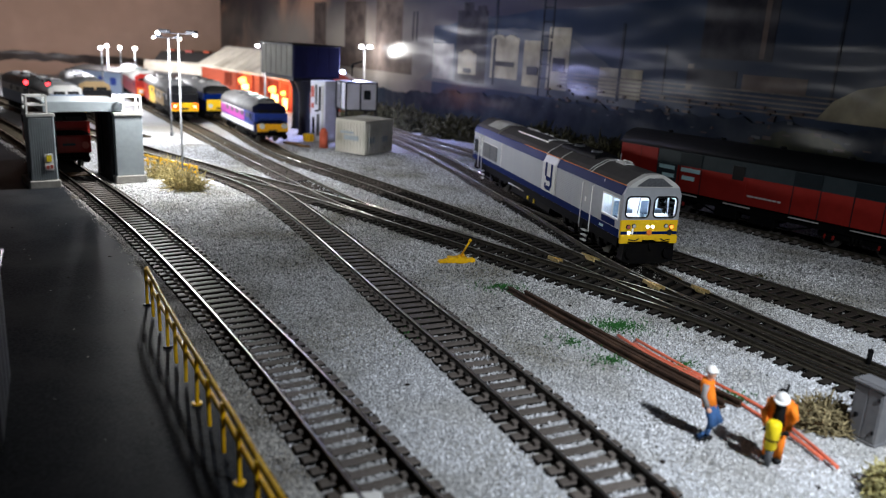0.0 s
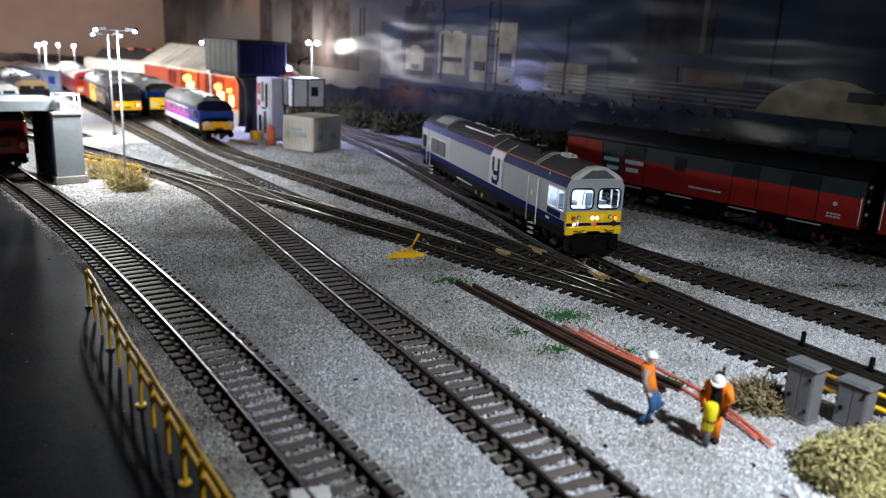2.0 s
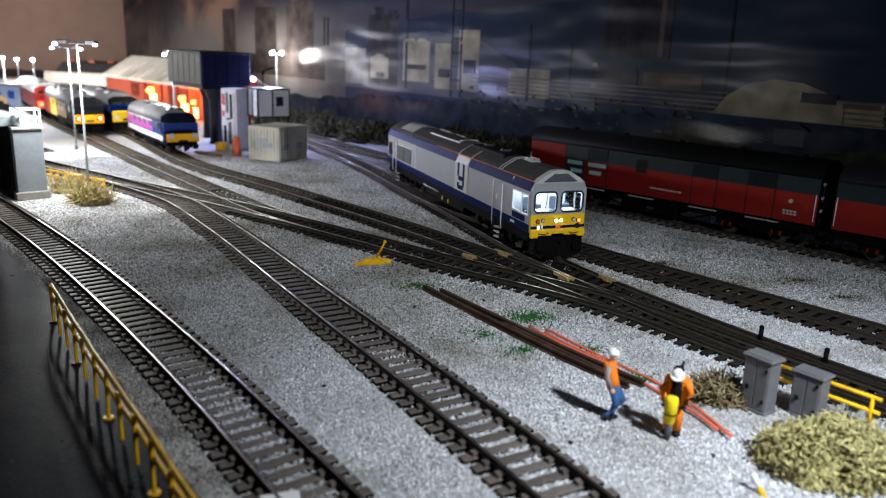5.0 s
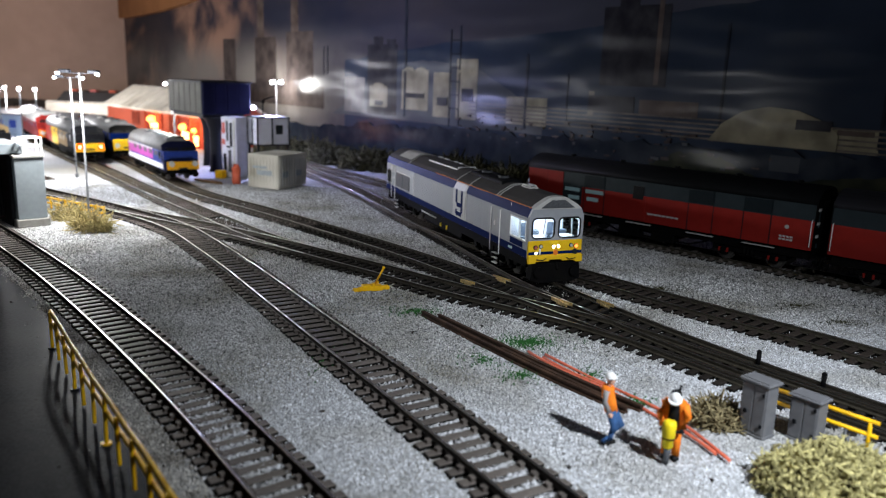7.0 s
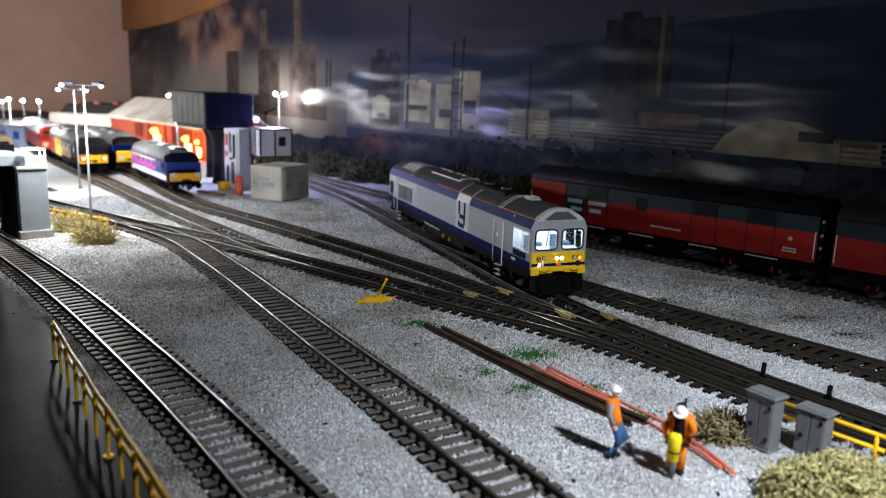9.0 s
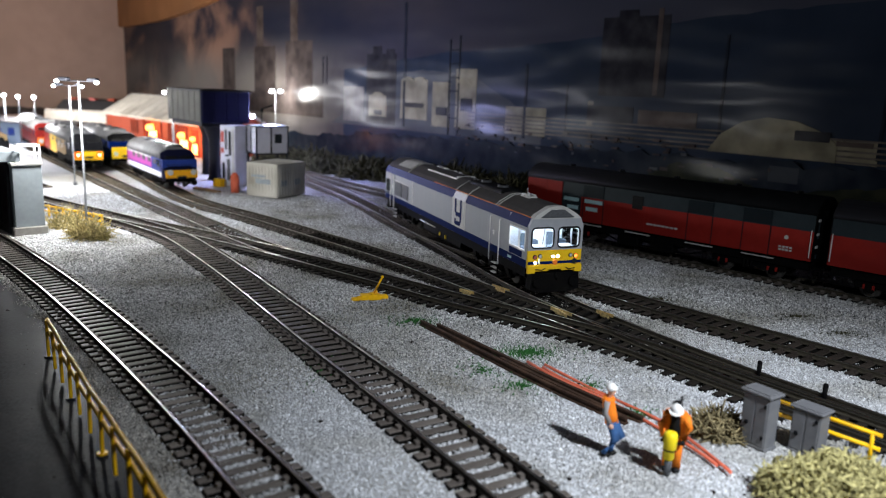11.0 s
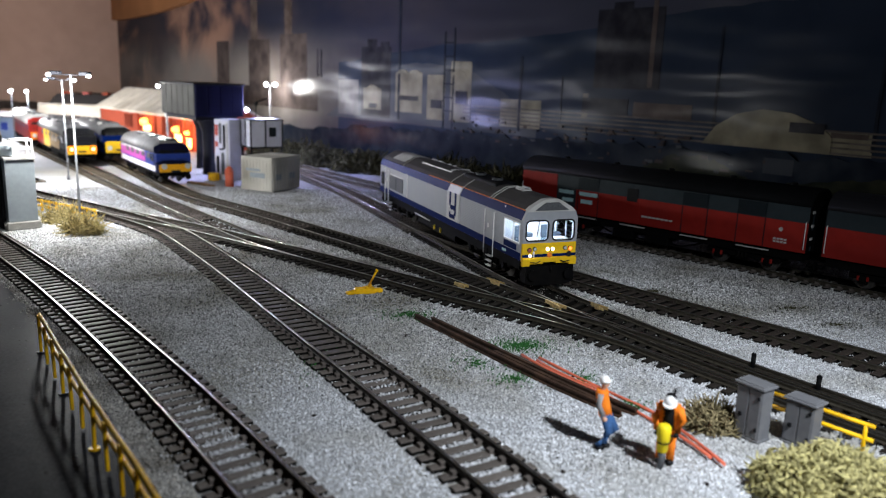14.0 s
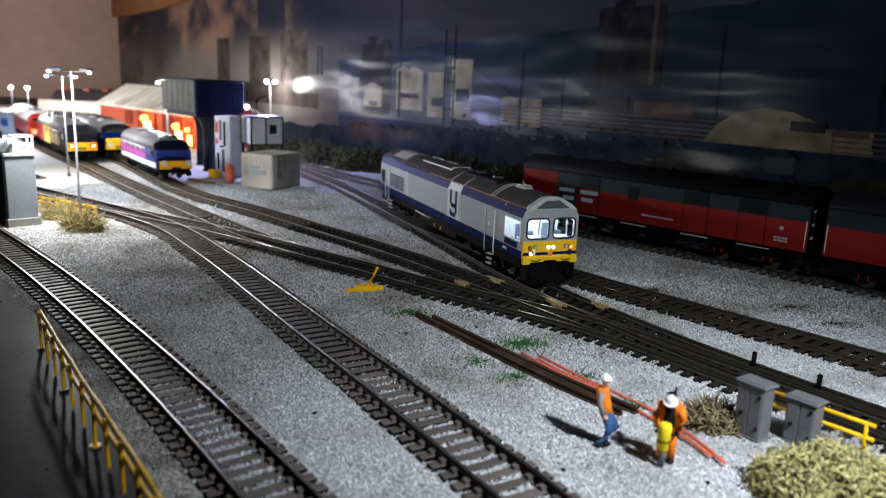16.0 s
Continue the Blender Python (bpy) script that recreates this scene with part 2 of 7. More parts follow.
ROUTES = [
    ("wash road", [(0.105, -0.01), (0.033, 0.103), (-0.004, 0.163), (-0.016, 0.183), (-0.028, 0.203), (-0.047, 0.235), (-0.0755, 0.281), (-0.1205, 0.349), (-0.155, 0.399), (-0.1885, 0.446), (-0.2465, 0.522), (-0.283, 0.567), (-0.34, 0.64), (-0.43, 0.75), (-0.60, 0.95)]),
    ("front road", [(0.105, 0.03), (0.077, 0.12), (0.054, 0.177), (0.044, 0.199), (0.029, 0.230), (0.010, 0.271), (-0.010, 0.309), (-0.038, 0.366), (-0.060, 0.411), (-0.083, 0.458), (-0.108, 0.503), (-0.128, 0.541), (-0.150, 0.574), (-0.190, 0.616), (-0.235, 0.659), (-0.279, 0.697), (-0.35, 0.765), (-0.47, 0.89), (-0.72, 1.16)]),
    ("middle road", [(-0.235, 0.659), (-0.196, 0.624), (-0.165, 0.599), (-0.135, 0.577), (-0.110, 0.555), (-0.082, 0.530), (-0.052, 0.501), (-0.026, 0.474), (0.0, 0.449), (0.022, 0.426), (0.046, 0.400), (0.066, 0.382), (0.088, 0.364), (0.109, 0.342), (0.127, 0.320), (0.148, 0.291), (0.168, 0.258), (0.20, 0.205), (0.25, 0.12)]),
    ("second yard road", [(-0.62, 1.42), (-0.45, 1.12), (-0.37, 0.995), (-0.304, 0.890), (-0.240, 0.784), (-0.190, 0.706), (-0.145, 0.636), (-0.112, 0.587), (-0.080, 0.534), (-0.052, 0.503), (-0.026, 0.474), (0.0, 0.449)]),
    ("fuel road", [(-0.385, 1.13), (-0.30, 0.985), (-0.235, 0.865), (-0.198, 0.790), (-0.165, 0.730), (-0.127, 0.683), (-0.083, 0.632), (-0.050, 0.587), (-0.012, 0.537), (0.025, 0.487), (0.054, 0.440), (0.069, 0.415), (0.083, 0.392), (0.097, 0.370), (0.118, 0.334), (0.137, 0.303), (0.156, 0.272), (0.176, 0.240), (0.21, 0.186), (0.25, 0.12)]),
    ("departure road", [(-0.125, 1.02), (-0.09, 0.945), (-0.055, 0.87), (-0.029, 0.812), (0.004, 0.719), (0.028, 0.637), (0.043, 0.590), (0.056, 0.551), (0.067, 0.517), (0.079, 0.474), (0.0905, 0.434), (0.102, 0.404), (0.118, 0.367), (0.134, 0.332), (0.150, 0.300), (0.167, 0.270), (0.188, 0.236), (0.222, 0.180)]),
    ("loop road", [(0.043, 0.590), (0.058, 0.553), (0.078, 0.516), (0.104, 0.473), (0.125, 0.441), (0.145, 0.411), (0.163, 0.384), (0.182, 0.358), (0.201, 0.333), (0.225, 0.298), (0.26, 0.245), (0.32, 0.15)]),
    ("back road", [(-0.335, 0.80), (-0.40, 0.88), (-0.47, 0.98), (-0.60, 1.18), (-0.72, 1.36)]),
    ("parcels road", [(-0.14, 1.08), (-0.07, 0.96), (-0.018, 0.876), (0.022, 0.812), (0.055, 0.748), (0.080, 0.698), (0.103, 0.661), (0.141, 0.615), (0.173, 0.577), (0.205, 0.538), (0.269, 0.461), (0.333, 0.384), (0.43, 0.267)]),
]
LINES = [smooth_line(pts) for _, pts in ROUTES]
NORMALS = []
for line in LINES:
    d = np.gradient(line, axis=0)
    d /= np.linalg.norm(d, axis=1)[:, None]
    NORMALS.append(np.stack([-d[:, 1], d[:, 0]], 1))


def near(i, p):
    """How far route i passes from p, and its nearest place."""
    d = np.linalg.norm(LINES[i] - p, axis=1)
    k = int(d.argmin())
    return d[k], LINES[i][k]


RAIL_OUTLINE = [(-0.0008, -0.0025), (0.0008, -0.0025), (0.0008, -0.0021), (0.0003, -0.0017), (0.0003, -0.0009), (0.00052, -0.0007), (0.00052, -0.0001),
                (0.00038, 0.0), (-0.00038, 0.0), (-0.00052, -0.0001), (-0.00052, -0.0007), (-0.0003, -0.0009), (-0.0003, -0.0017), (-0.0008, -0.0021)]


def sweep_rail(shape, line, normal, off, lift, flank):
    n = len(RAIL_OUTLINE)
    v, top, side = [], [], []
    for p, q in zip(line, normal):
        for y, z in RAIL_OUTLINE:
            c = p + q * (off + y)
            v.append((c[0], c[1], z + lift))
    for i in range(len(line) - 1):
        for k in range(n):
            f = (i * n + k, i * n + (k + 1) % n, (i + 1) * n + (k + 1) % n, (i + 1) * n + k)
            (top if 6 <= k <= 8 else side).append(f)
    side += [tuple(range(n)), tuple(range(len(v) - n, len(v)))]
    shape.add(v, top, M_RAIL, True)
    k, s = len(shape.v) - len(v), shape.slot(flank)
    shape.f += [tuple(a + k for a in f) for f in side]
    shape.m += [s] * len(side)
    shape.smooth += [False] * len(side)


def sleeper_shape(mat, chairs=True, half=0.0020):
    """A brown plastic sleeper, gap shade painted on its sides, with moulded rail chairs."""
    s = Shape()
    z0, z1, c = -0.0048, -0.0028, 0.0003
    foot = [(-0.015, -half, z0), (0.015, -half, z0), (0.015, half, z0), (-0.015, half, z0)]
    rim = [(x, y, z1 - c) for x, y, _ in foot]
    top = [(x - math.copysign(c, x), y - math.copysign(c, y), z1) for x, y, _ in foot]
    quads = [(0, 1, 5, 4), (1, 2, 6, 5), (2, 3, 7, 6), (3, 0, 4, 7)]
    s.add(foot + rim, quads, M_SLEEPER_SHADE)
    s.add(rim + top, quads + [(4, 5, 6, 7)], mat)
    if chairs:
        for x in (-0.0089, 0.0089):
            s.box(x - 0.0012, x + 0.0012, -0.0011, 0.0011, -0.0029, -0.0024, mat)
            for d in (-0.0017, 0.0017):
                s.box(x + d - 0.0009, x + d + 0.0009, -0.0011, 0.0011, -0.0029, -0.0016, mat)
    return s


SPACING = 0.0066
SLEEPERS = {}
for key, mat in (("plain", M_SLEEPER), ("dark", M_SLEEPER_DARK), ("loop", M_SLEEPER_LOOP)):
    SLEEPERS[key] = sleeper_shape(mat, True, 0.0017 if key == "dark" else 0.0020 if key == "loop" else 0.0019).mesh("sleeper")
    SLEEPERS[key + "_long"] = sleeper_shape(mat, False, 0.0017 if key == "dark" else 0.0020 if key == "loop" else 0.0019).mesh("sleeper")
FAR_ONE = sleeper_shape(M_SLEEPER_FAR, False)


def build_track(i):
    name, _ = ROUTES[i]
    line, normal = LINES[i], NORMALS[i]
    track = thing("railway_track", "steel rails on dark brown sleepers, %s" % name, "railway track", group="tracks of the yard")
    for side in (-0.0089, 0.0089):
        s = Shape()
        sweep_rail(s, line, normal, side, -0.00008 * i, M_RAILBLACK if i < 2 else M_RAILSIDE)
        part("rail", s, track)
    if i <= 6:
        # near-black strips: dark turnout bed, and painted shade between the front roads' sleepers
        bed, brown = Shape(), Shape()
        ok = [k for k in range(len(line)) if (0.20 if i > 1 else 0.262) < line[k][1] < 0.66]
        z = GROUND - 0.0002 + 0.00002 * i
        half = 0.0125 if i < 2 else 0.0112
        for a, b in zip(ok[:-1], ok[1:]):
            (bed if line[a][1] < 0.48 or i < 2 else brown).add([(*(line[k] + normal[k] * w), z) for k, w in ((a, -half), (a, half), (b, half), (b, -half))], [(0, 1, 2, 3)], M_BED_SHADE if line[a][1] < 0.48 or i < 2 else M_BEDBROWN)
        part("track_bed", bed, track, "dark track bed, gap shade put into its colour")
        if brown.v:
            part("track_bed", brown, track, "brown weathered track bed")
    far = Shape()
    for a in np.arange(0.002, (len(line) - 1) * 0.004, SPACING):
        k = int(a / 0.004)
        p, q = line[k] + (line[min(k + 1, len(line) - 1)] - line[k]) * (a / 0.004 - k), normal[k]
        if any(near(j, p)[0] < 0.030 for j in range(i)):
            continue
        lo, hi = -0.015, 0.015
        for j in range(i + 1, len(ROUTES)):
            d, c = near(j, p)
            if d < 0.030:
                o = float((c - p) @ q)
                lo, hi = min(lo, o - 0.015), max(hi, o + 0.015)
        ang = math.atan2(q[1], q[0]) + random.uniform(-0.012, 0.012)
        mid = p + q * (lo + hi) / 2
        m = Matrix.Translation((mid[0], mid[1], random.uniform(-0.00008, 0.00005))) @ Matrix.Rotation(ang, 4, "Z")
        longer = hi - lo > 0.031
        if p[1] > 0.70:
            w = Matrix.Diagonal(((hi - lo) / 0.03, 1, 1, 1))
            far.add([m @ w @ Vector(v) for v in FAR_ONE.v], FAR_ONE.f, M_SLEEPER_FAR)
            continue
        key = ("dark" if i in (2, 3, 4, 5) and p[1] < 0.58 else "loop" if i == 6 else "plain") + ("_long" if longer else "")
        ob = part("sleeper", SLEEPERS[key], track)
        ob.matrix_basis = m @ Matrix.Diagonal(((hi - lo) / 0.03 if longer else 1, 1, 1, 1))
    if far.v:
        part("sleeper_remainder", far, track)["kind"] = "stuff"
    return track


TRACKS = [build_track(i) for i in range(len(ROUTES))]

# ---------------------------------------------------------------- ground, asphalt, walls
WALL_DIR = Vector((0.584, -0.812, 0)).normalized()    # the long back wall runs this way, towards the right
WALL_IN = Vector((-0.812, -0.584, 0)).normalized()    # into the room
CORNER = Vector((-0.5737, 1.8635, 0))


def wall_pose():
    """x along the back wall from the corner, y into the room, z up."""
    m = Matrix.Identity(4)
    m.col[0], m.col[1], m.col[3] = (*WALL_DIR, 0), (*WALL_IN, 0), (*CORNER, 1)
    return m


WALL = wall_pose()
ASPHALT_EDGE = [(0.055, 0.02), (-0.006, 0.12), (-0.046, 0.184), (-0.065, 0.216), (-0.104, 0.283), (-0.139, 0.338), (-0.170, 0.387), (-0.212, 0.446), (-0.265, 0.520), (-0.33, 0.60), (-0.45, 0.74)]
EDGE = smooth_line(ASPHALT_EDGE, 0.004)
EDGE = EDGE + np.array([[noise.noise((a * 0.35, 1.7, 0)) * 0.0022 + noise.noise((a * 1.1, 7.1, 0)) * 0.001, 0] for a in range(len(EDGE))])


def edge_x(y):
    """Where the asphalt ends, along y."""
    return np.interp(y, EDGE[:, 1], EDGE[:, 0])

# ---------------------------------------------------------------- paints and other surfaces
M_SILVER = material("silver_paint", (0.35, 0.37, 0.405), 0.42, 0.2, vary=0.05, scale=300, dirt=(0.40, 0.40, 0.41), dirt_scale=50)
M_NAVY = material("navy_paint", (0.001, 0.010, 0.078), 0.5, vary=0.06, scale=300, spec=0.02)
M_ROOFGREY = material("roof_grey", (0.058, 0.055, 0.055), 0.45, vary=0.12, scale=200, dirt=(0.07, 0.065, 0.06), dirt_scale=40)
M_PALEGREY = material("pale_grey_paint", (0.50, 0.50, 0.49), 0.5, vary=0.08, scale=300, dirt=(0.30, 0.29, 0.27), dirt_scale=50)
M_YELLOW = material("warning_yellow", (0.80, 0.50, 0.015), 0.4, vary=0.06, scale=300, coat=0.2)
M_NOSE = material("orange_yellow_nose", (0.78, 0.38, 0.015), 0.4, vary=0.06, scale=300)
M_ORANGELINE = material("orange_line", (0.80, 0.22, 0.03), 0.45, vary=0.06)
M_WHITE = material("white_paint", (0.78, 0.78, 0.77), 0.45, vary=0.05, scale=300)
M_BLACK = material("black_underframe", (0.0035, 0.0035, 0.004), 0.6, spec=0.03, vary=0.3, scale=400, dirt=(0.006, 0.0055, 0.005), dirt_scale=60)
M_RUBBER = material("black_rubber", (0.008, 0.008, 0.009), 0.5, vary=0.1)
M_DARKGLASS = material("dark_cab_glass", (0.02, 0.025, 0.03), 0.08, vary=0.05)
M_GRILLE = material("grille_grey", (0.10, 0.105, 0.115), 0.45, 0.3, vary=0.2, scale=800)
M_STEELWHEEL = material("wheel_steel", (0.10, 0.095, 0.09), 0.4, 0.7, vary=0.2)
M_CABIN = material("cab_lining", (0.72, 0.74, 0.78), 0.6, vary=0.05)
M_CABDARK = material("cab_desk", (0.10, 0.13, 0.17), 0.5, vary=0.1)
M_LED = material("led_white", (0.9, 0.9, 0.9), 0.4, emit=(0.93, 0.96, 1.0), strength=60)
M_LEDSTRIP = material("cab_led", (0.9, 0.9, 0.9), 0.4, emit=(0.80, 0.90, 1.0), strength=110)
M_LEDBLUE = material("led_blue_white", (0.9, 0.9, 1.0), 0.4, emit=(0.62, 0.68, 1.0), strength=60)
M_LEDAMBER = material("led_amber", (0.9, 0.4, 0.1), 0.4, emit=(1.0, 0.16, 0.02), strength=3.0)
M_LEDRED = material("led_red", (0.9, 0.05, 0.05), 0.4, emit=(1.0, 0.03, 0.04), strength=7)
M_LEDORANGE = material("led_orange", (0.30, 0.02, 0.01), 0.4, emit=(1.0, 0.018, 0.002), strength=3.5)
M_LEDOFF = material("lamp_lens_off", (0.45, 0.12, 0.10), 0.2, vary=0.1)
M_RED = material("crimson_paint", (0.25, 0.016, 0.012), 0.45, vary=0.08, scale=200, dirt=(0.19, 0.014, 0.012), dirt_scale=25, coat=0.1)
M_TEAL = material("dark_slate_paint", (0.022, 0.031, 0.037), 0.4, vary=0.1, scale=200)
M_TEALDARK = material("slate_door_panel", (0.009, 0.014, 0.018), 0.4, vary=0.1)
M_PALEBLUE = material("pale_blue_bar", (0.45, 0.66, 0.70), 0.5, vary=0.05)
M_ROOFBLACK = material("roof_black", (0.008, 0.0085, 0.0095), 0.6, spec=0.05, vary=0.15, scale=100)
M_GREYMETAL = material("grey_cabinet_paint", (0.135, 0.138, 0.15), 0.5, vary=0.08, scale=500, dirt=(0.19, 0.19, 0.19), dirt_scale=90, bump=0.00005)
M_FENCE = material("yellow_fence_paint", (0.92, 0.53, 0.010), 0.42, vary=0.10, scale=500, dirt=(0.55, 0.28, 0.01), dirt_scale=150)
M_RUST = material("rusty_rail", (0.045, 0.025, 0.017), 0.8, vary=0.35, scale=600, bump=0.0002, dirt=(0.10, 0.055, 0.035), dirt_scale=120)
M_PIPE = material("orange_pipe", (0.74, 0.17, 0.10), 0.5, vary=0.12, scale=300, dirt=(0.45, 0.08, 0.04), dirt_scale=150)
M_HIVIS = material("orange_workwear", (0.85, 0.22, 0.02), 0.7, vary=0.12, scale=900, bump=0.0002, bump_scale=500)
M_JEANS = material("blue_cloth", (0.04, 0.10, 0.24), 0.75, vary=0.15, scale=900)
M_GREYCLOTH = material("grey_cloth", (0.28, 0.27, 0.27), 0.75, vary=0.1)
M_SKIN = material("painted_pink", (0.62, 0.36, 0.26), 0.6, vary=0.08)
M_HAT = material("white_hat", (0.80, 0.80, 0.80), 0.35, vary=0.03)
M_BREAKER = material("breaker_yellow", (0.85, 0.66, 0.02), 0.45, vary=0.06)
M_LICHEN = material("dry_lichen", (0.43, 0.39, 0.18), 0.85, vary=0.25, scale=500, per="island", per_amount=0.4)
M_PALESTRAW = material("pale_straw", (0.40, 0.33, 0.15), 0.85, vary=0.25, scale=500, per="island", per_amount=0.4)
M_STRAW = material("straw_scrub", (0.23, 0.19, 0.105), 0.85, vary=0.3, scale=500, per="island", per_amount=0.5)
M_DARKBUSH = material("dark_bush", (0.042, 0.040, 0.020), 0.85, vary=0.3, scale=300, per="island", per_amount=0.6)
M_GRASS = material("grass_flock", (0.035, 0.13, 0.035), 0.85, vary=0.3, scale=900, per="island", per_amount=0.5)
M_SHED = material("blue_grey_cladding", (0.30, 0.34, 0.37), 0.5, vary=0.06, scale=300, dirt=(0.22, 0.25, 0.27), dirt_scale=40)
M_CONCRETE = material("concrete", (0.36, 0.35, 0.33), 0.85, vary=0.15, scale=300, bump=0.0002, dirt=(0.22, 0.21, 0.19), dirt_scale=50)
M_PANELWHITE = material("white_panel_paint", (0.56, 0.57, 0.58), 0.45, vary=0.05, scale=300)
M_LOCOROOF = material("loco_roof_grey", (0.16, 0.16, 0.165), 0.55, vary=0.15, scale=150, dirt=(0.12, 0.12, 0.12), dirt_scale=40)
M_DARKSTEEL = material("dark_steel", (0.010, 0.0105, 0.013), 0.5, spec=0.08, vary=0.15)
M_TANKSIDE = material("tank_grey", (0.033, 0.033, 0.028), 0.6, vary=0.15, scale=60, dirt=(0.05, 0.048, 0.04), dirt_scale=30)
M_TANKNAVY = material("tank_navy", (0.007, 0.008, 0.028), 0.6, spec=0.05, vary=0.15, scale=60)
# white paint with the blue flood lamp's lavender cast mixed into its colour
M_HUT = material("hut_white_lamp_tint", (0.54, 0.55, 0.64), 0.5, vary=0.08, scale=100, dirt=(0.42, 0.42, 0.46), dirt_scale=30)
M_CONTAINER = material("container_beige", (0.66, 0.64, 0.58), 0.6, vary=0.1, scale=100, dirt=(0.30, 0.28, 0.23), dirt_scale=25, dirt_at=0.55)
M_CONTMARK = material("container_mark", (0.32, 0.36, 0.40), 0.6, vary=0.1)
M_BRICK = material("red_brick_wall", (0.36, 0.075, 0.04), 0.8, vary=0.25, scale=300, dirt=(0.25, 0.06, 0.035), dirt_scale=20)
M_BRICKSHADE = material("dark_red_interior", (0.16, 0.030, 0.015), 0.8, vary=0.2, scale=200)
M_CREAM = material("cream_roof", (0.72, 0.66, 0.55), 0.7, vary=0.1, scale=80, dirt=(0.36, 0.31, 0.24), dirt_scale=12)
M_GLOW = material("lit_window", (0.9, 0.5, 0.2), 0.5, emit=(1.0, 0.24, 0.04), strength=6)
M_GLOWPALE = material("lit_window_pale", (0.9, 0.7, 0.4), 0.5, emit=(1.0, 0.48, 0.15), strength=8)
M_MAGENTA = material("magenta_paint", (0.42, 0.07, 0.34), 0.4, vary=0.05)
M_BLUE = material("bright_blue_paint", (0.02, 0.045, 0.24), 0.4, vary=0.06)
M_POSTLIGHT = material("lamp_post_grey", (0.15, 0.155, 0.165), 0.45, 0.1, vary=0.08)
M_TAN = material("tan_paint", (0.36, 0.25, 0.13), 0.45, vary=0.08)
M_TIMBER = material("timber_boards", (0.25, 0.15, 0.075), 0.75, vary=0.3, scale=200, dirt=(0.14, 0.09, 0.05), dirt_scale=60)
M_SIGNYELLOW = material("sign_yellow", (0.85, 0.66, 0.03), 0.5, vary=0.03)
M_BLUEGREY = material("coach_blue_grey", (0.20, 0.26, 0.36), 0.5, vary=0.08)

g = bpy.data.materials.new("clear_glass")
g.use_nodes = True
b = g.node_tree.nodes["Principled BSDF"]
b.inputs["Base Color"].default_value = (0.9, 0.95, 1, 1)
b.inputs["Roughness"].default_value, b.inputs["IOR"].default_value, b.inputs["Transmission Weight"].default_value = 0.03, 1.1, 1.0
M_GLASS = g


def wheel(parent, x, y, r, label=""):
    """A flanged wheel on the line y, its tread on the rail."""
    s = Shape()
    side = 1 if y > 0 else -1
    for a, b2, q in ((0.0, 0.0022, r), (-0.0006, 0.0, r + 0.0008), (0.0022, 0.0026, r * 0.45)):
        s.tube([(x, y + side * a, r), (x, y + side * b2, r)], q, M_STEELWHEEL, 16)
    return part("wheel", s, parent)


def bogie(parent, x, axles, gap, r, half=0.0125, boxes=M_BLACK, bars=True):
    """A bogie frame with springs and axle boxes; its wheels are parts of it."""
    s = Shape()
    reach = gap * (axles - 1) / 2
    for side in (-1, 1):
        y = side * half
        s.box(x - reach - 0.008, x + reach + 0.008, y - 0.0011, y + 0.0011, r - 0.0006, r + 0.0032, M_BLACK, 0.0004)
        for k in range(axles):
            ax = x - reach + gap * k
            s.box(ax - 0.0026, ax + 0.0026, y + side * 0.0003 - 0.0016, y + side * 0.0003 + 0.0016, r - 0.0034, r + 0.0024, M_BLACK, 0.0004)
            s.tube([(ax, y + side * 0.0018, r), (ax, y + side * 0.0029, r)], 0.0019, M_BLACK, 10)
            if boxes is not M_BLACK:
                for q in (-0.0026, 0.0026):
                    s.box(ax + q - 0.0007, ax + q + 0.0007, y + side * 0.0020 - 0.0006, y + side * 0.0020 + 0.0006, r - 0.0012, r + 0.0016, boxes, 0.0002)
            if k < axles - 1:
                bx = ax + gap / 2
                for q in (-0.0024, 0, 0.0024):
                    s.tube([(bx + q, y + side * 0.0014, r - 0.002), (bx + q, y + side * 0.0014, r + 0.0042)], 0.0010, M_BLACK, 8)
                if bars:
                    s.tube([(bx - 0.005, y + side * 0.0016, r - 0.0038), (bx + 0.005, y + side * 0.0016, r - 0.0038)], 0.0007, M_BLACK, 6)
    s.box(x - 0.006, x + 0.006, -half, half, r, r + 0.003, M_BLACK)
    for end in (-1, 1):
        s.box(x + end * (reach + 0.007) - 0.001, x + end * (reach + 0.007) + 0.001, -half, half, r, r + 0.0028, M_BLACK)
    fr = part("bogie", s, parent)
    for k in range(axles):
        for side in (-1, 1):
            wheel(fr, x - reach + gap * k, side * 0.0089, r)
    return fr


def buffers(parent, x, end, z=0.0075, y=0.0113):
    for side in (-1, 1):
        s = Shape()
        s.tube([(x, side * y, z), (x + end * 0.0042, side * y, z)], 0.0013, M_BLACK, 10)
        s.tube([(x + end * 0.0042, side * y, z), (x + end * 0.0050, side * y, z)], 0.0031, M_BLACK, 14)
        part("buffer", s, parent)

s = Shape()
s.box(-0.05, 2.93, -0.03, 2.63, -0.03, GROUND - 0.0004, M_BALLAST)
single("ground", s, "pale grey granular ballast over the baseboard", "ground", WALL, kind="structure")

s = Shape()
outline = [(-1.2, EDGE[-1][1]), (-1.2, -0.45), (0.30, -0.45)] + [tuple(p) for p in EDGE]
n = len(outline)
s.add([(x, y, GROUND + 0.0004) for x, y in outline] + [(x, y, GROUND - 0.002) for x, y in outline],
      [tuple(range(n)), tuple(range(n, 2 * n))[::-1]] + [(i, (i + 1) % n, n + (i + 1) % n, n + i) for i in range(n)], M_ASPHALT)
single("road", s, "smooth dark asphalt roadway with pale specks", "road", kind="structure")


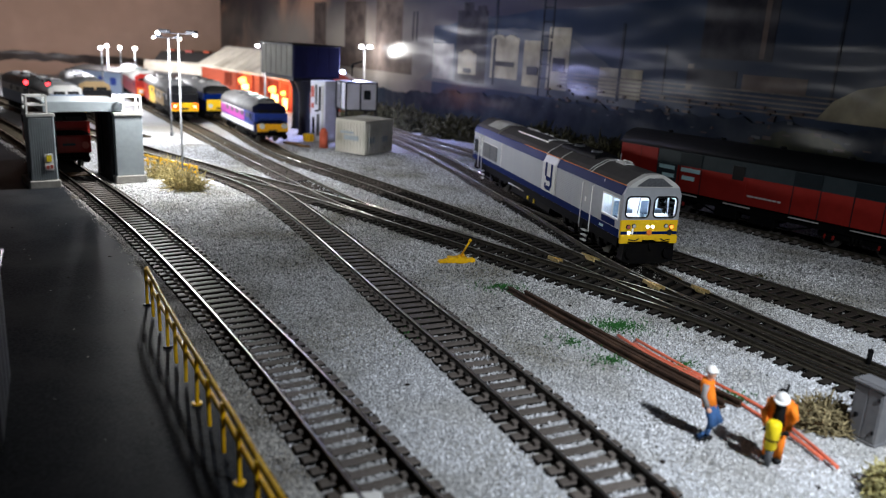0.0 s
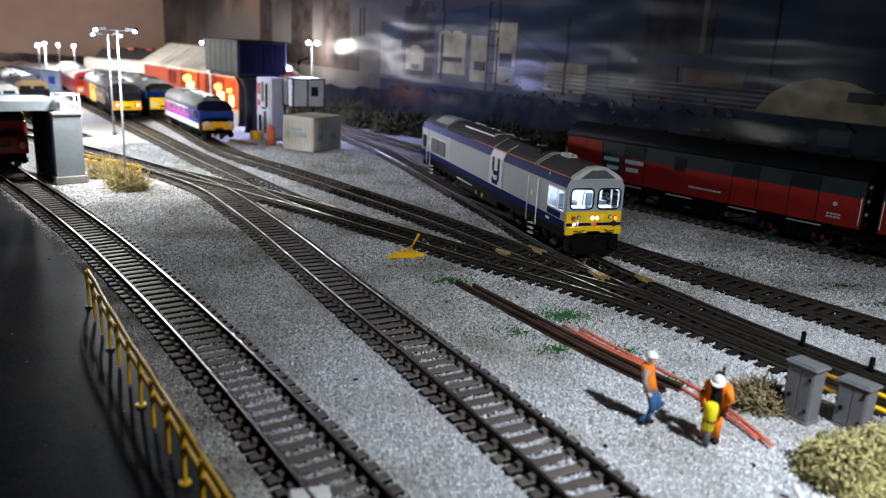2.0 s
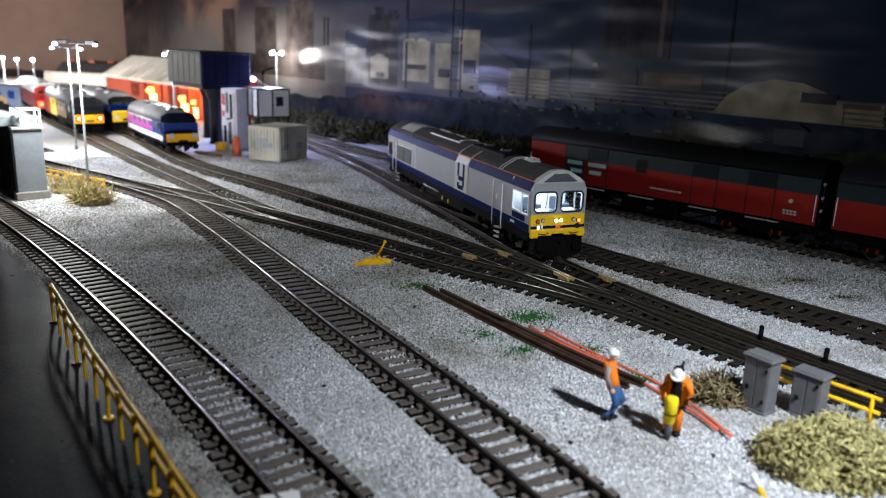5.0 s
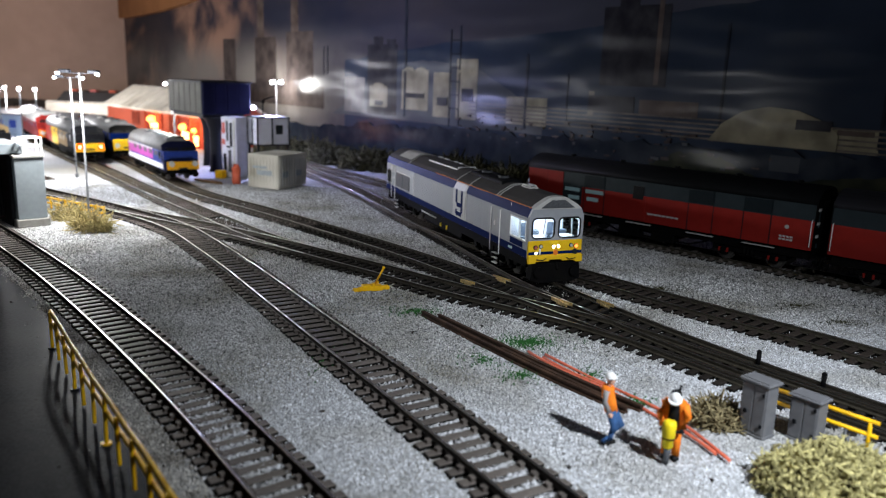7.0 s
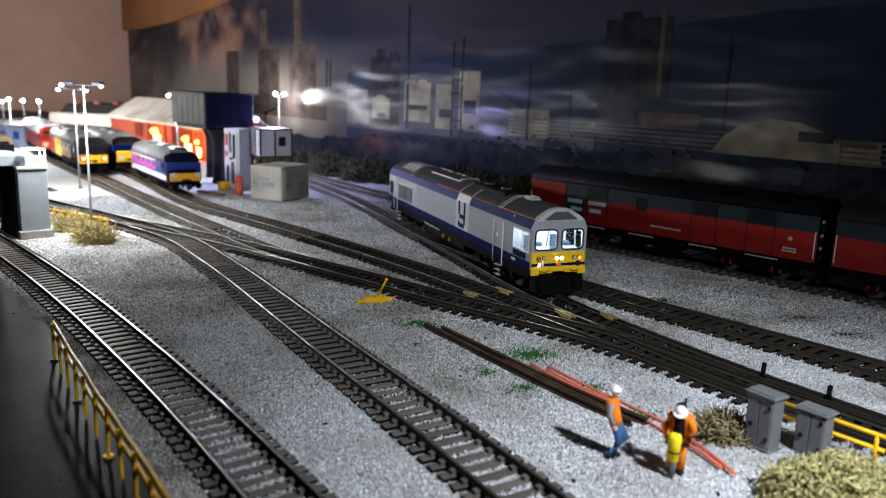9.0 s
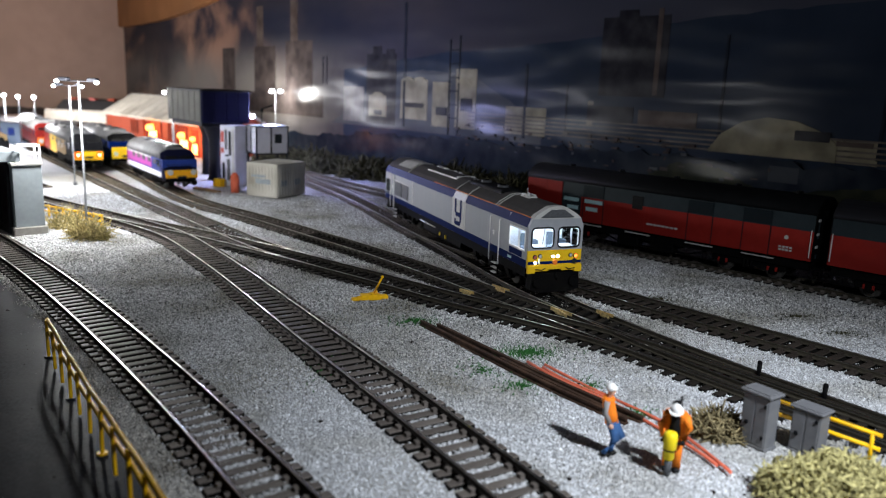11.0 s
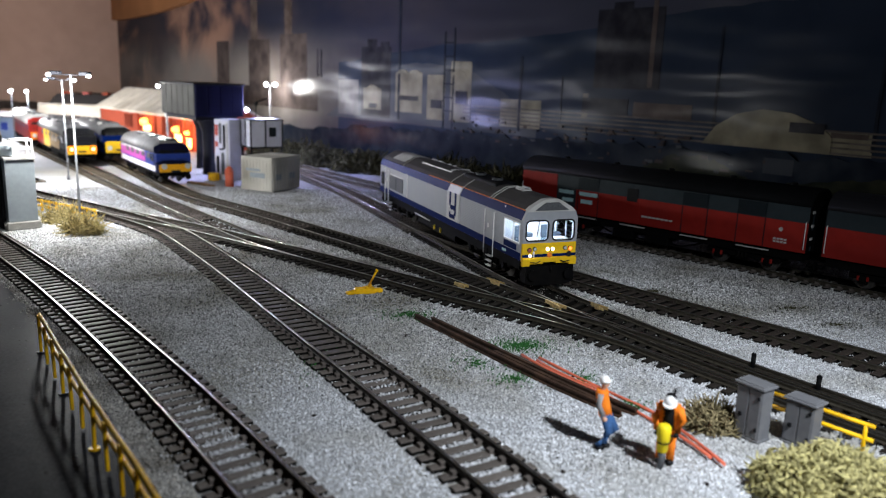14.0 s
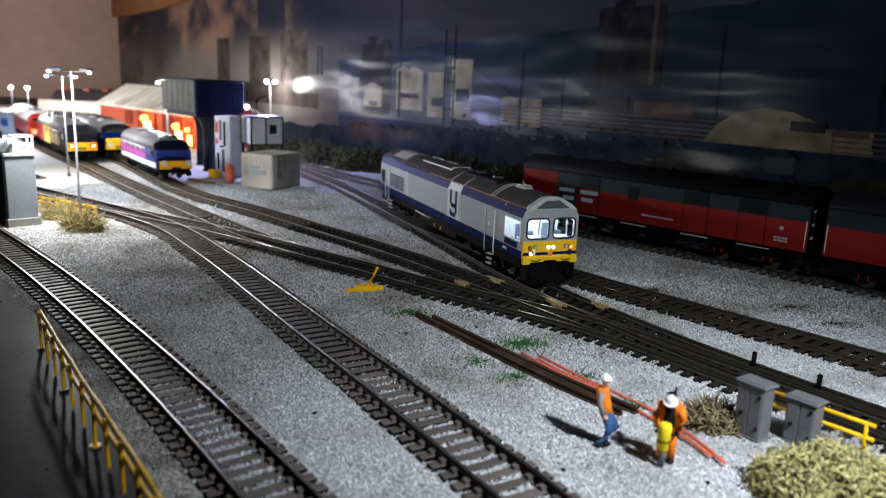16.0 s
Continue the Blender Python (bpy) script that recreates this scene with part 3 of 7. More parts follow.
def stones():
    """Loose ballast: small irregular stones, finest where one stands closest."""
    rng = np.random.default_rng(4)
    base_v = np.array([(1, 0, -0.35), (-1, 0, -0.35), (0, 1, -0.35), (0, -1, -0.35), (0, 0, 1)], float)
    base_f = np.array([(0, 2, 4), (2, 1, 4), (1, 3, 4), (3, 0, 4)])
    zones = [(-0.22, 0.27, 0.150, 0.36, 470000, 0.00030), (-0.34, 0.42, 0.36, 0.56, 300000, 0.00042), (-0.42, 0.36, 0.56, 0.80, 130000, 0.00058)]
    pv, pf, k, dirty = [], [], 0, []
    verge = np.array(LINES[0])
    verge = verge[verge[:, 1].argsort()]
    for x0, x1, y0, y1, count, size in zones:
        x, y = rng.uniform(x0, x1, count), rng.uniform(y0, y1, count)
        ok = x > np.interp(y, EDGE[:, 1], EDGE[:, 0]) - 0.0015 + rng.exponential(0.0012, count) * -1.0
        ok &= (x < 0.74 * y + 0.022) & (x > -0.62 * y - 0.01)
        x, y = x[ok], y[ok]
        # the turnouts keep only a few stones, so their dark bed strip shows
        gap = np.full(len(x), 1.0)
        for j in (2, 3, 4, 5):
            part_line = LINES[j][(LINES[j][:, 1] > 0.20) & (LINES[j][:, 1] < 0.66)]
            for k2 in range(0, len(x), 20000):
                dd = (x[k2:k2 + 20000, None] - part_line[None, :, 0]) ** 2 + (y[k2:k2 + 20000, None] - part_line[None, :, 1]) ** 2
                gap[k2:k2 + 20000] = np.minimum(gap[k2:k2 + 20000], np.sqrt(dd.min(1)))
        # along the front roads and the loop the stones lie thin near the rails and sleeper ends
        near_front = np.full(len(x), 1.0)
        for j in (0, 1, 6):
            part_line = LINES[j][(LINES[j][:, 1] > 0.10) & (LINES[j][:, 1] < 0.70)]
            for k2 in range(0, len(x), 20000):
                dd = (x[k2:k2 + 20000, None] - part_line[None, :, 0]) ** 2 + (y[k2:k2 + 20000, None] - part_line[None, :, 1]) ** 2
                near_front[k2:k2 + 20000] = np.minimum(near_front[k2:k2 + 20000], np.sqrt(dd.min(1)))
        thin = np.interp(near_front, [0.0, 0.0050, 0.0075, 0.0105, 0.0145, 0.0160], [0.5, 0.42, 0.05, 0.03, 0.30, 1.0])
        inside = (near_front < 0.0095) & (y > 0.10)
        thin = np.where(inside, np.interp(y, [0.20, 0.26, 0.31], [1.0, 0.9, 0.03]) * np.interp(near_front, [0, 0.0068, 0.0082], [1, 1.0, 0.1]), thin)
        keep = (gap > 0.0102 + rng.normal(0, 0.0012, len(x))) | (rng.random(len(x)) < 0.06)
        keep &= rng.random(len(x)) < thin
        x, y = x[keep], y[keep]
        c = len(x)
        kind = np.where(y + rng.normal(0, 0.02, c) > 0.285 + 0.25 * np.maximum(0, x - 0.02), 2 if y0 < 0.5 else 0, 0)
        kind[x < np.interp(y, verge[:, 1], verge[:, 0]) - 0.0165 + rng.normal(0, 0.002, c)] = 1
        dirty.append(np.repeat(kind, 4))
        packed = 0.0006 * ((near_front[keep] < 0.0085) & (y < 0.28))
        r = size * rng.lognormal(0, 0.30, c)
        v = base_v[None] * (r[:, None, None] * rng.uniform(0.6, 1.25, (c, 5, 1)))
        v[:, :, 2] *= 1.05
        a = rng.uniform(0, 6.28, c)
        b = rng.uniform(-0.7, 0.7, c)
        ca, sa, cb, sb = np.cos(a)[:, None], np.sin(a)[:, None], np.cos(b)[:, None], np.sin(b)[:, None]
        X, Y, Z = v[:, :, 0], v[:, :, 1], v[:, :, 2]
        X, Z = X * cb - Z * sb, X * sb + Z * cb
        X, Y = X * ca - Y * sa, X * sa + Y * ca
        swell = 0.0003 * np.sin(x * 60 + 1) * np.sin(y * 47) + 0.00025 * np.maximum(0, np.sin(x * 170 + y * 90) * np.sin(y * 210 - x * 60))
        v = np.stack([X + x[:, None], Y + y[:, None], Z + (GROUND + swell + packed + rng.uniform(-0.0003, 0.00015, c))[:, None]], 2)
        pv.append(v.reshape(-1, 3))
        pf.append((base_f[None] + (np.arange(c) * 5)[:, None, None] + k).reshape(-1, 3))
        k += c * 5
    v, f = np.concatenate(pv), np.concatenate(pf)
    me = bpy.data.meshes.new("ballast_stones")
    me.vertices.add(len(v))
    me.vertices.foreach_set("co", v.ravel())
    me.loops.add(len(f) * 3)
    me.loops.foreach_set("vertex_index", f.ravel())
    me.polygons.add(len(f))
    me.polygons.foreach_set("loop_start", np.arange(len(f)) * 3)
    me.materials.append(M_STONE)
    me.materials.append(M_STONE_DIRTY)
    me.materials.append(M_STONE_MIXED)
    me.polygons.foreach_set("material_index", np.concatenate(dirty).astype(np.int32))
    me.update(calc_edges=True)
    return tagged(new("ballast_stones", me), "loose pale grey ballast chippings between the tracks", "ballast", kind="stuff")


stones()


def litter():
    """Pale flakes and dark crumbs strewn on the roadway."""
    rng = random.Random(31)
    s = Shape()
    for k in range(75):
        y = rng.uniform(0.16, 0.46)
        x = float(edge_x(y)) - 0.002 - abs(rng.gauss(0, 0.05))
        r = rng.uniform(0.0002, 0.0006) * (2.0 if k % 23 == 0 else 1)
        z = GROUND + 0.0004
        a = rng.uniform(0, 6.28)
        v = [(x + r * math.cos(a + q) * w, y + r * math.sin(a + q) * w, z) for q, w in ((0, 1.4), (1.7, 0.6), (3.2, 1.1), (4.6, 0.7))]
        s.add(v + [(x, y, z + r * 0.6)], [(0, 1, 4), (1, 2, 4), (2, 3, 4), (3, 0, 4)], M_BALLAST if k % 3 == 0 else M_RAILBLACK)
    for k in range(45):
        x, y, r = rng.uniform(-0.10, 0.16), rng.uniform(0.18, 0.46), rng.uniform(0.0003, 0.0008)
        s.ball((x, y, GROUND + r * 0.5), r, M_RAILBLACK, 6, 0.7, rng.uniform(0.7, 1.6))
    single("road_litter", s, "pale flakes and dark crumbs strewn on the ground", "litter", kind="stuff")


litter()


# ---------------------------------------------------------------- the silver diesel locomotive on the departure road
def silver_locomotive():
    front, rear = Vector((0.1045, 0.4105, 0)), Vector((0.0305, 0.6765, 0))
    d = front - rear
    mid = (front + rear) / 2
    loco = thing("diesel_locomotive", "silver and navy diesel locomotive with yellow front and lit cab", "locomotive", turned(mid.x, mid.y, 0, d.x, d.y))
    H = 0.0172
    XR, XF, XC = -0.138, 0.138, 0.112  # rear, front, back wall of the front cab
    s = Shape()
    s.prism([(-H, 0.0150), (H, 0.0150), (H, 0.0385), (0.0152, 0.0430), (-0.0152, 0.0430), (-H, 0.0385)], XR + 0.0012, XC, M_SILVER)
    s.prism([(-H + 0.001, 0.0155), (H - 0.001, 0.0155), (H - 0.001, 0.0383), (0.0145, 0.0428), (-0.0145, 0.0428), (-H + 0.001, 0.0383)], XR, XR + 0.0012, M_SILVER)
    body = part("body", s, loco, "silver body shell")
    # roof, arched, with the paler end hatch and cross ribs
    arch = [(0.0153, 0.0428), (0.0125, 0.0453), (0.0062, 0.0489), (0.0045, 0.0496), (0.0, 0.0500)]
    arch = arch + [(-y, z) for y, z in arch[-2::-1]]
    s = Shape()
    s.prism(arch, XR, XF - 0.004, M_ROOFGREY)
    roof = part("roof", s, loco, "dark grey roof with hatches")
    s = Shape()
    s.prism([(y * 1.01, z + 0.0004) for y, z in arch[1:-1]], -0.116, -0.084, M_PALEGREY)
    part("radiator_hatch", s, roof, "pale mesh hatch")
    for x in (-0.080, 0.0235, 0.0465, 0.089, 0.0925):
        s = Shape()
        for (y0, z0), (y1, z1) in zip(arch[:-1], arch[1:]):
            s.tube([(x, y0 * 1.02, z0 + 0.0002), (x, y1 * 1.02, z1 + 0.0002)], 0.00035, M_PALEGREY, 6)
        part("roof_rib", s, roof)
    for side in (-1, 1):
        s = Shape()
        s.box(-0.055, 0.005, side * 0.0075 - 0.0002, side * 0.0075 + 0.0002, 0.0481, 0.0490, M_WHITE)
        part("roof_strip", s, roof)
    s = Shape()
    s.box(0.004, 0.0045, -0.0070, 0.0070, 0.0485, 0.0503, M_WHITE)
    part("roof_strip", s, roof)
    s = Shape()
    s.box(0.028, 0.080, -0.0075, 0.0075, 0.0478, 0.0508, M_ROOFBLACK, 0.0008)
    cowl = part("exhaust_cowl", s, roof, "black exhaust cowl")
    for x in (0.040, 0.066):
        s = Shape()
        s.tube([(x, 0, 0.0506), (x, 0, 0.0522)], 0.0035, M_GRILLE, 16)
        s.tube([(x, 0, 0.0522), (x, 0, 0.0526)], 0.0022, M_BLACK, 12)
        part("exhaust_fan", s, cowl)
    for k, x in enumerate((-0.066, -0.060, -0.052, -0.047, -0.030, -0.020)):
        s = Shape()
        s.box(x, x + 0.002, 0.004, 0.006, 0.0490, 0.0505, M_WHITE, 0.0002)
        part("lifting_lug", s, roof)
    s = Shape()
    s.box(0.097, 0.108, -0.003, 0.003, 0.0496, 0.0507, M_PALEGREY, 0.0003)
    for y in (-0.002, 0.002):
        s.tube([(0.098, y, 0.0512), (0.107, y, 0.0512)], 0.0006, M_PALEGREY, 8)
    part("horn", s, roof, "pale horn cluster")
    # stripes along both sides
    for side in (-1, 1):
        s = Shape()
        s.box(XR + 0.0005, XF - 0.0015, side * H - 0.00018, side * H + 0.00018, 0.0151, 0.0194, M_NAVY)
        part("sill_stripe", s, body, "navy lower stripe")
        for x0, x1 in ((XR + 0.0005, 0.0240), (0.0467, XF - 0.002)):
            s = Shape()
            q = [(side * (H + 0.0003), 0.0380), (side * (0.0152 + 0.0003), 0.0432), (side * 0.0148, 0.0432), (side * (H - 0.0006), 0.0380)]
            s.prism(q, x0, x1, M_NAVY)
            part("cantrail_stripe", s, body, "navy upper stripe")
        s = Shape()
        s.box(-0.02, XF - 0.003, side * 0.0150 - 0.0002, side * 0.0150 + 0.0002, 0.0432, 0.0436, M_ORANGELINE)
        part("orange_line", s, body)
        # name as plain bars on the upper stripe
        for k in range(6):
            s = Shape()
            x = -0.103 + k * 0.0042
            s.prism([(side * (0.0170), 0.0393), (side * 0.0160, 0.0416), (side * 0.0155, 0.0416), (side * 0.0165, 0.0393)], x, x + 0.0029, M_WHITE)
            part("name_bar", s, body)
        # ribbed side panels
        for x0, x1 in ((-0.062, 0.0235), (0.0470, 0.0878)):
            s = Shape()
            s.prism([(side * (H - 0.0001), 0), (side * (H + 0.0004), 0.00018), (side * (H + 0.0004), 0.00052), (side * (H - 0.0001), 0.0007)], x0, x1, M_SILVER)
            rib = s.mesh("rib")
            for k in range(17):
                part("rib", rib, body, m=Matrix.Translation((0, 0, 0.0198 + k * 0.00108)))
        for x in (-0.0625, 0.0241, 0.0466):
            s = Shape()
            s.box(x - 0.0003, x + 0.0003, side * H - 0.0004, side * H + 0.0004, 0.0195, 0.0385, M_WHITE)
            part("panel_strip", s, body)
        # white panel with the navy mark
        s = Shape()
        s.box(0.0246, 0.0460, side * H - 0.0005, side * H + 0.0005, 0.0195, 0.0385, M_PANELWHITE)
        s.prism([(side * (H + 0.0004), 0.0385), (side * (0.0152 + 0.0004), 0.0430), (side * 0.0148, 0.0430), (side * (H - 0.0006), 0.0385)], 0.0246, 0.0460, M_PANELWHITE)
        panel = part("white_panel", s, body, "white side panel")
        s = Shape()
        s.box(0.0247, 0.0459, side * H - 0.0007, side * H + 0.0007, 0, 0.0006, M_PANELWHITE)
        rib = s.mesh("rib")
        for k in range(15):
            part("rib", rib, panel, m=Matrix.Translation((0, 0, 0.0200 + k * 0.00122)))
        s = Shape()
        y0, y1 = side * (H + 0.0006) - 0.0003, side * (H + 0.0006) + 0.0003
        f = -side
        c = 0.0353
        for a, b2, z0, z1 in ((-0.0068, -0.0034, 0.0292, 0.0395), (-0.0045, 0.0045, 0.0268, 0.0300), (0.0034, 0.0068, 0.0232, 0.0395), (-0.0050, 0.0050, 0.0207, 0.0238), (-0.0066, -0.0034, 0.0212, 0.0252)):
            s.box(c + min(f * a, f * b2) * 0.92, c + max(f * a, f * b2) * 0.92, y0, y1, z0, min(z1, 0.0385), M_NAVY, 0.0004 if z1 - z0 > 0.002 else 0)
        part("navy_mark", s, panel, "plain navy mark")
        # grilles by the rear cab, cab doors, patch
        for x0, x1 in ((-0.1085, -0.0912), (-0.0902, -0.0735)):
            s = Shape()
            s.box(x0, x1, side * H - 0.0004, side * H + 0.0004, 0.0210, 0.0325, M_GRILLE)
            for k in range(12):
                s.box(x0 + 0.0004, x1 - 0.0004, side * H - 0.0007, side * H + 0.0007, 0.0214 + k * 0.00092, 0.0218 + k * 0.00092, M_GRILLE)
            part("grille", s, body, "dark grey louvre")
        s = Shape()
        s.box(-0.1095, -0.0725, side * H - 0.0003, side * H + 0.0003, 0.0328, 0.0334, M_WHITE)
        part("panel_strip", s, body)
        for x0, x1 in ((-0.1180, -0.1105), (0.0905, 0.1010)):
            s = Shape()
            s.box(x0, x1, side * H - 0.0004, side * H + 0.0004, 0.0197, 0.0380, M_SILVER, 0.0003)
            s.box(x0 + 0.0018, x0 + 0.0036, side * H - 0.0007, side * H + 0.0007, 0.0258, 0.0285, M_WHITE, 0.0002)
            s.box((x0 + x1) / 2 + 0.001, x1 - 0.001, side * H - 0.0006, side * H + 0.0006, 0.029, 0.0355, M_SILVER, 0.0002)
            part("door", s, body)
        for x in (-0.1192, -0.1098, 0.0890, 0.1022):
            s = Shape()
            y = side * (H + 0.0011)
            s.tube([(x, side * H, 0.0368), (x, y, 0.0366), (x, y, 0.0135), (x, y * 0.99, 0.0095)], 0.00034, M_WHITE, 6)
            part("handrail", s, body, "white handrail")
        s = Shape()
        s.box(0.1150, 0.1310, side * H - 0.0003, side * H + 0.0003, 0.0199, 0.0234, M_NAVY)
        part("nameplate", s, body, "navy plate below the cab window")
        s = Shape()
        s.box(0.1135, 0.1185, side * H - 0.0004, side * H + 0.0004, 0.0165, 0.0179, M_PALEBLUE)
        part("number_bar", s, body)
        # rear cab side window
        s = Shape()
        s.box(-0.1340, -0.1215, side * H - 0.0003, side * H + 0.0003, 0.0215, 0.0325, M_RUBBER, 0.0003)
        s.box(-0.1332, -0.1223, side * H - 0.0005, side * H + 0.0005, 0.0222, 0.0318, M_DARKGLASS)
        part("rear_window", s, body, "dark cab window")
        s = Shape()
        s.box(-0.1325, -0.1260, side * H - 0.0004, side * H + 0.0004, 0.0198, 0.0211, M_TEAL)
        part("number_bar", s, body)
    # front cab: hollow, with lit inside
    s = Shape()
    T = 0.0009
    s.box(XC, XF - 0.001, -H, H, 0.0150, 0.0180, M_SILVER)
    cab = part("cab", s, loco, "silver cab with window openings")
    for side in (-1, 1):
        ya, yb = sorted((side * H, side * (H - T)))
        s = Shape()
        s.box(XC, XF - 0.001, ya, yb, 0.0180, 0.0240, M_SILVER)
        s.box(XC, 0.1140, ya, yb, 0.0240, 0.0362, M_SILVER)
        s.box(0.1345, XF - 0.001, ya, yb, 0.0240, 0.0362, M_SILVER)
        s.box(XC, XF - 0.001, ya, yb, 0.0362, 0.0386, M_SILVER)
        s.prism([(side * H, 0.0385), (side * 0.0152, 0.0430), (side * 0.0142, 0.0430), (side * (H - T), 0.0385)], XC, XF - 0.001, M_SILVER)
        part("cab_side", s, cab)
    s = Shape()
    s.box(XC, XC + 0.0005, -H + T, H - T, 0.0180, 0.0425, M_CABIN)
    s.box(XC, XF - 0.002, -H + T, H - T, 0.0180, 0.0184, M_CABIN)
    s.box(XC, XF - 0.002, -0.0145, 0.0145, 0.0424, 0.0429, M_CABIN)
    part("cab_lining", s, cab, "white cab inside")
    for y in (-0.0095, 0.0085):
        s = Shape()
        s.box(0.1290, 0.1350, y - 0.0045, y + 0.0045, 0.0240, 0.0268, M_CABIN, 0.0004)
        s.box(0.1255, 0.1290, y - 0.0035, y + 0.0035, 0.0200, 0.0290, M_CABDARK, 0.0004)
        part("control_desk", s, cab, "blue-grey control desk")
        s = Shape()
        s.box(0.1160, 0.1200, y - 0.0025, y + 0.0025, 0.0195, 0.0235, M_CABDARK, 0.0006)
        s.box(0.1155, 0.1166, y - 0.0025, y + 0.0025, 0.0235, 0.0310, M_CABDARK, 0.0004)
        part("driver_seat", s, cab, "dark driver's seat")
    s = Shape()
    s.box(0.1180, 0.1330, -0.0012, 0.0012, 0.0417, 0.0423, M_LEDSTRIP)
    part("cab_light", s, cab, "lit cab lamp strip")
    # front plate: two windows, yellow below
    s = Shape()
    x0, x1 = XF - 0.0012, XF
    for a, b2 in ((-H, -0.0152), (-0.0014, 0.0014), (0.0152, H)):
        s.box(x0, x1, a, b2, 0.0262, 0.0378, M_SILVER)
    s.box(x0, x1, -H, H, 0.0250, 0.0264, M_SILVER)
    s.prism([(-H, 0.0378), (H, 0.0378), (H, 0.0386), (0.0152, 0.0432), (-0.0152, 0.0432), (-H, 0.0386)], x0, x1, M_SILVER)
    face = part("cab_front", s, loco, "silver window surround")
    s = Shape()
    s.prism(arch, XF - 0.0042, XF + 0.0003, M_PALEGREY)
    for y, z in ((-0.005, 0.0462), (-0.0015, 0.0475), (0.002, 0.0466), (0.005, 0.0455), (0.0, 0.0448)):
        s.box(XF, XF + 0.0009, y - 0.0006, y + 0.0006, z - 0.0006, z + 0.0006, M_WHITE)
    part("roof_dome", s, face, "pale domed front of the roof")
    s = Shape()
    s.prism([(-0.0105, 0.0436), (0.0105, 0.0436), (0.0040, 0.0480), (-0.0040, 0.0480)], XF + 0.0003, XF + 0.0010, M_GRILLE)
    part("dome_mesh", s, face, "grey mesh panel above the windscreens")
    for side in (-1, 1):
        s = Shape()
        s.tube([(XF + 0.0016, side * 0.0125, 0.0146), (XF + 0.0020, side * 0.0085, 0.0141), (XF + 0.0020, side * 0.0065, 0.0152)], 0.0003, M_RUBBER, 6)
        part("step_iron", s, face, "dark step iron")
    for side in (-1, 1):
        a, b2 = sorted((side * 0.0014, side * 0.0152))
        s = Shape()
        r, loop = 0.0024, []
        for cy, cz, a0 in ((b2 - r, 0.0378 - r, 0), (a + r, 0.0378 - r, 90), (a + r, 0.0264 + r, 180), (b2 - r, 0.0264 + r, 270)):
            arc = [(cy + r * math.cos(radians(a0 + q)), cz + r * math.sin(radians(a0 + q))) for q in (0, 22, 45, 68, 90)]
            loop += arc
            corner = (cy + math.copysign(r, math.cos(radians(a0 + 45))), cz + math.copysign(r, math.sin(radians(a0 + 45))))
            q = Shape()
            q.prism([corner] + arc, x0, x1, M_SILVER)
            part("window_corner", q, face)
        s.tube([(x1 + 0.0001, y, z) for y, z in loop + loop[:1]], 0.00048, M_RUBBER, 8)
        seal = part("window_seal", s, face, "black window rubber")
        s = Shape()
        s.box(x0 + 0.0004, x0 + 0.0007, a + 0.0006, b2 - 0.0006, 0.0270, 0.0372, M_GLASS)
        ob = part("windscreen", s, seal, "clear cab windscreen")
        ob.visible_shadow = False
        s = Shape()
        y = side * 0.0075
        s.tube([(XF + 0.0005, y, 0.0380), (XF + 0.0009, y + side * 0.0008, 0.0330), (XF + 0.0009, y + side * 0.0012, 0.0290)], 0.00022, M_RUBBER, 5)
        part("wiper", s, seal)
        # side cab window
        s = Shape()
        ya, yb = sorted((side * (H + 0.0002), side * (H - T)))
        for box in ((0.1140, 0.1147), (0.1338, 0.1345)):
            s.box(*box, ya, yb, 0.0240, 0.0362, M_WHITE)
        for box in ((0.0240, 0.0247), (0.0355, 0.0362)):
            s.box(0.1140, 0.1345, ya, yb, *box, M_WHITE)
        s.box(0.1258, 0.1263, ya, yb, 0.0240, 0.0362, M_WHITE)
        wf = part("side_window_frame", s, cab, "white side window frame")
        s = Shape()
        q = side * (H - 0.0004)
        s.box(0.1147, 0.1338, q - 0.00012, q + 0.00012, 0.0247, 0.0355, M_GLASS)
        ob = part("side_window", s, wf, "clear side window")
        ob.visible_shadow = False
    s = Shape()
    s.box(x0, x1 + 0.0003, -H, H, 0.0148, 0.0252, M_YELLOW, 0.0004)
    nose = part("yellow_panel", s, face, "yellow warning panel")
    s = Shape()
    s.box(x1, x1 + 0.0006, -H + 0.0003, H - 0.0003, 0.0172, 0.0188, M_NAVY)
    part("navy_band", s, nose)
    s = Shape()
    for a, b2, z in ((-H, -0.0125, 0.0122), (-0.0125, -0.004, 0.0133), (-0.004, 0.004, 0.0142), (0.004, 0.0125, 0.0133), (0.0125, H, 0.0122)):
        s.box(x1 - 0.0006, x1 + 0.0014, a, b2, z, 0.0166, M_YELLOW, 0.0002)
    part("yellow_skirt", s, nose, "stepped yellow front skirt")
    for y, z, r, mat in ((-0.0015, 0.0216, 0.0008, M_LED), (0.0015, 0.0216, 0.0008, M_LED), (-0.0125, 0.0182, 0.0007, M_LED), (0.0125, 0.0182, 0.0013, M_DARKGLASS),
                         (-0.0128, 0.0214, 0.0010, M_LEDOFF), (0.0130, 0.0214, 0.0011, M_LEDAMBER), (-0.0095, 0.0219, 0.0009, M_PALEGREY), (0.0098, 0.0219, 0.0009, M_PALEGREY), (0.0, 0.0181, 0.0012, M_ORANGELINE)):
        s = Shape()
        s.tube([(x1, y, z), (x1 + 0.0009, y, z)], r + 0.0003, M_RUBBER if mat is not M_ORANGELINE else M_ORANGELINE, 14)
        s.tube([(x1 + 0.0006, y, z), (x1 + 0.0011, y, z)], r, mat, 14)
        part("headlight" if mat is M_LED else "marker_light", s, nose)
    s = Shape()
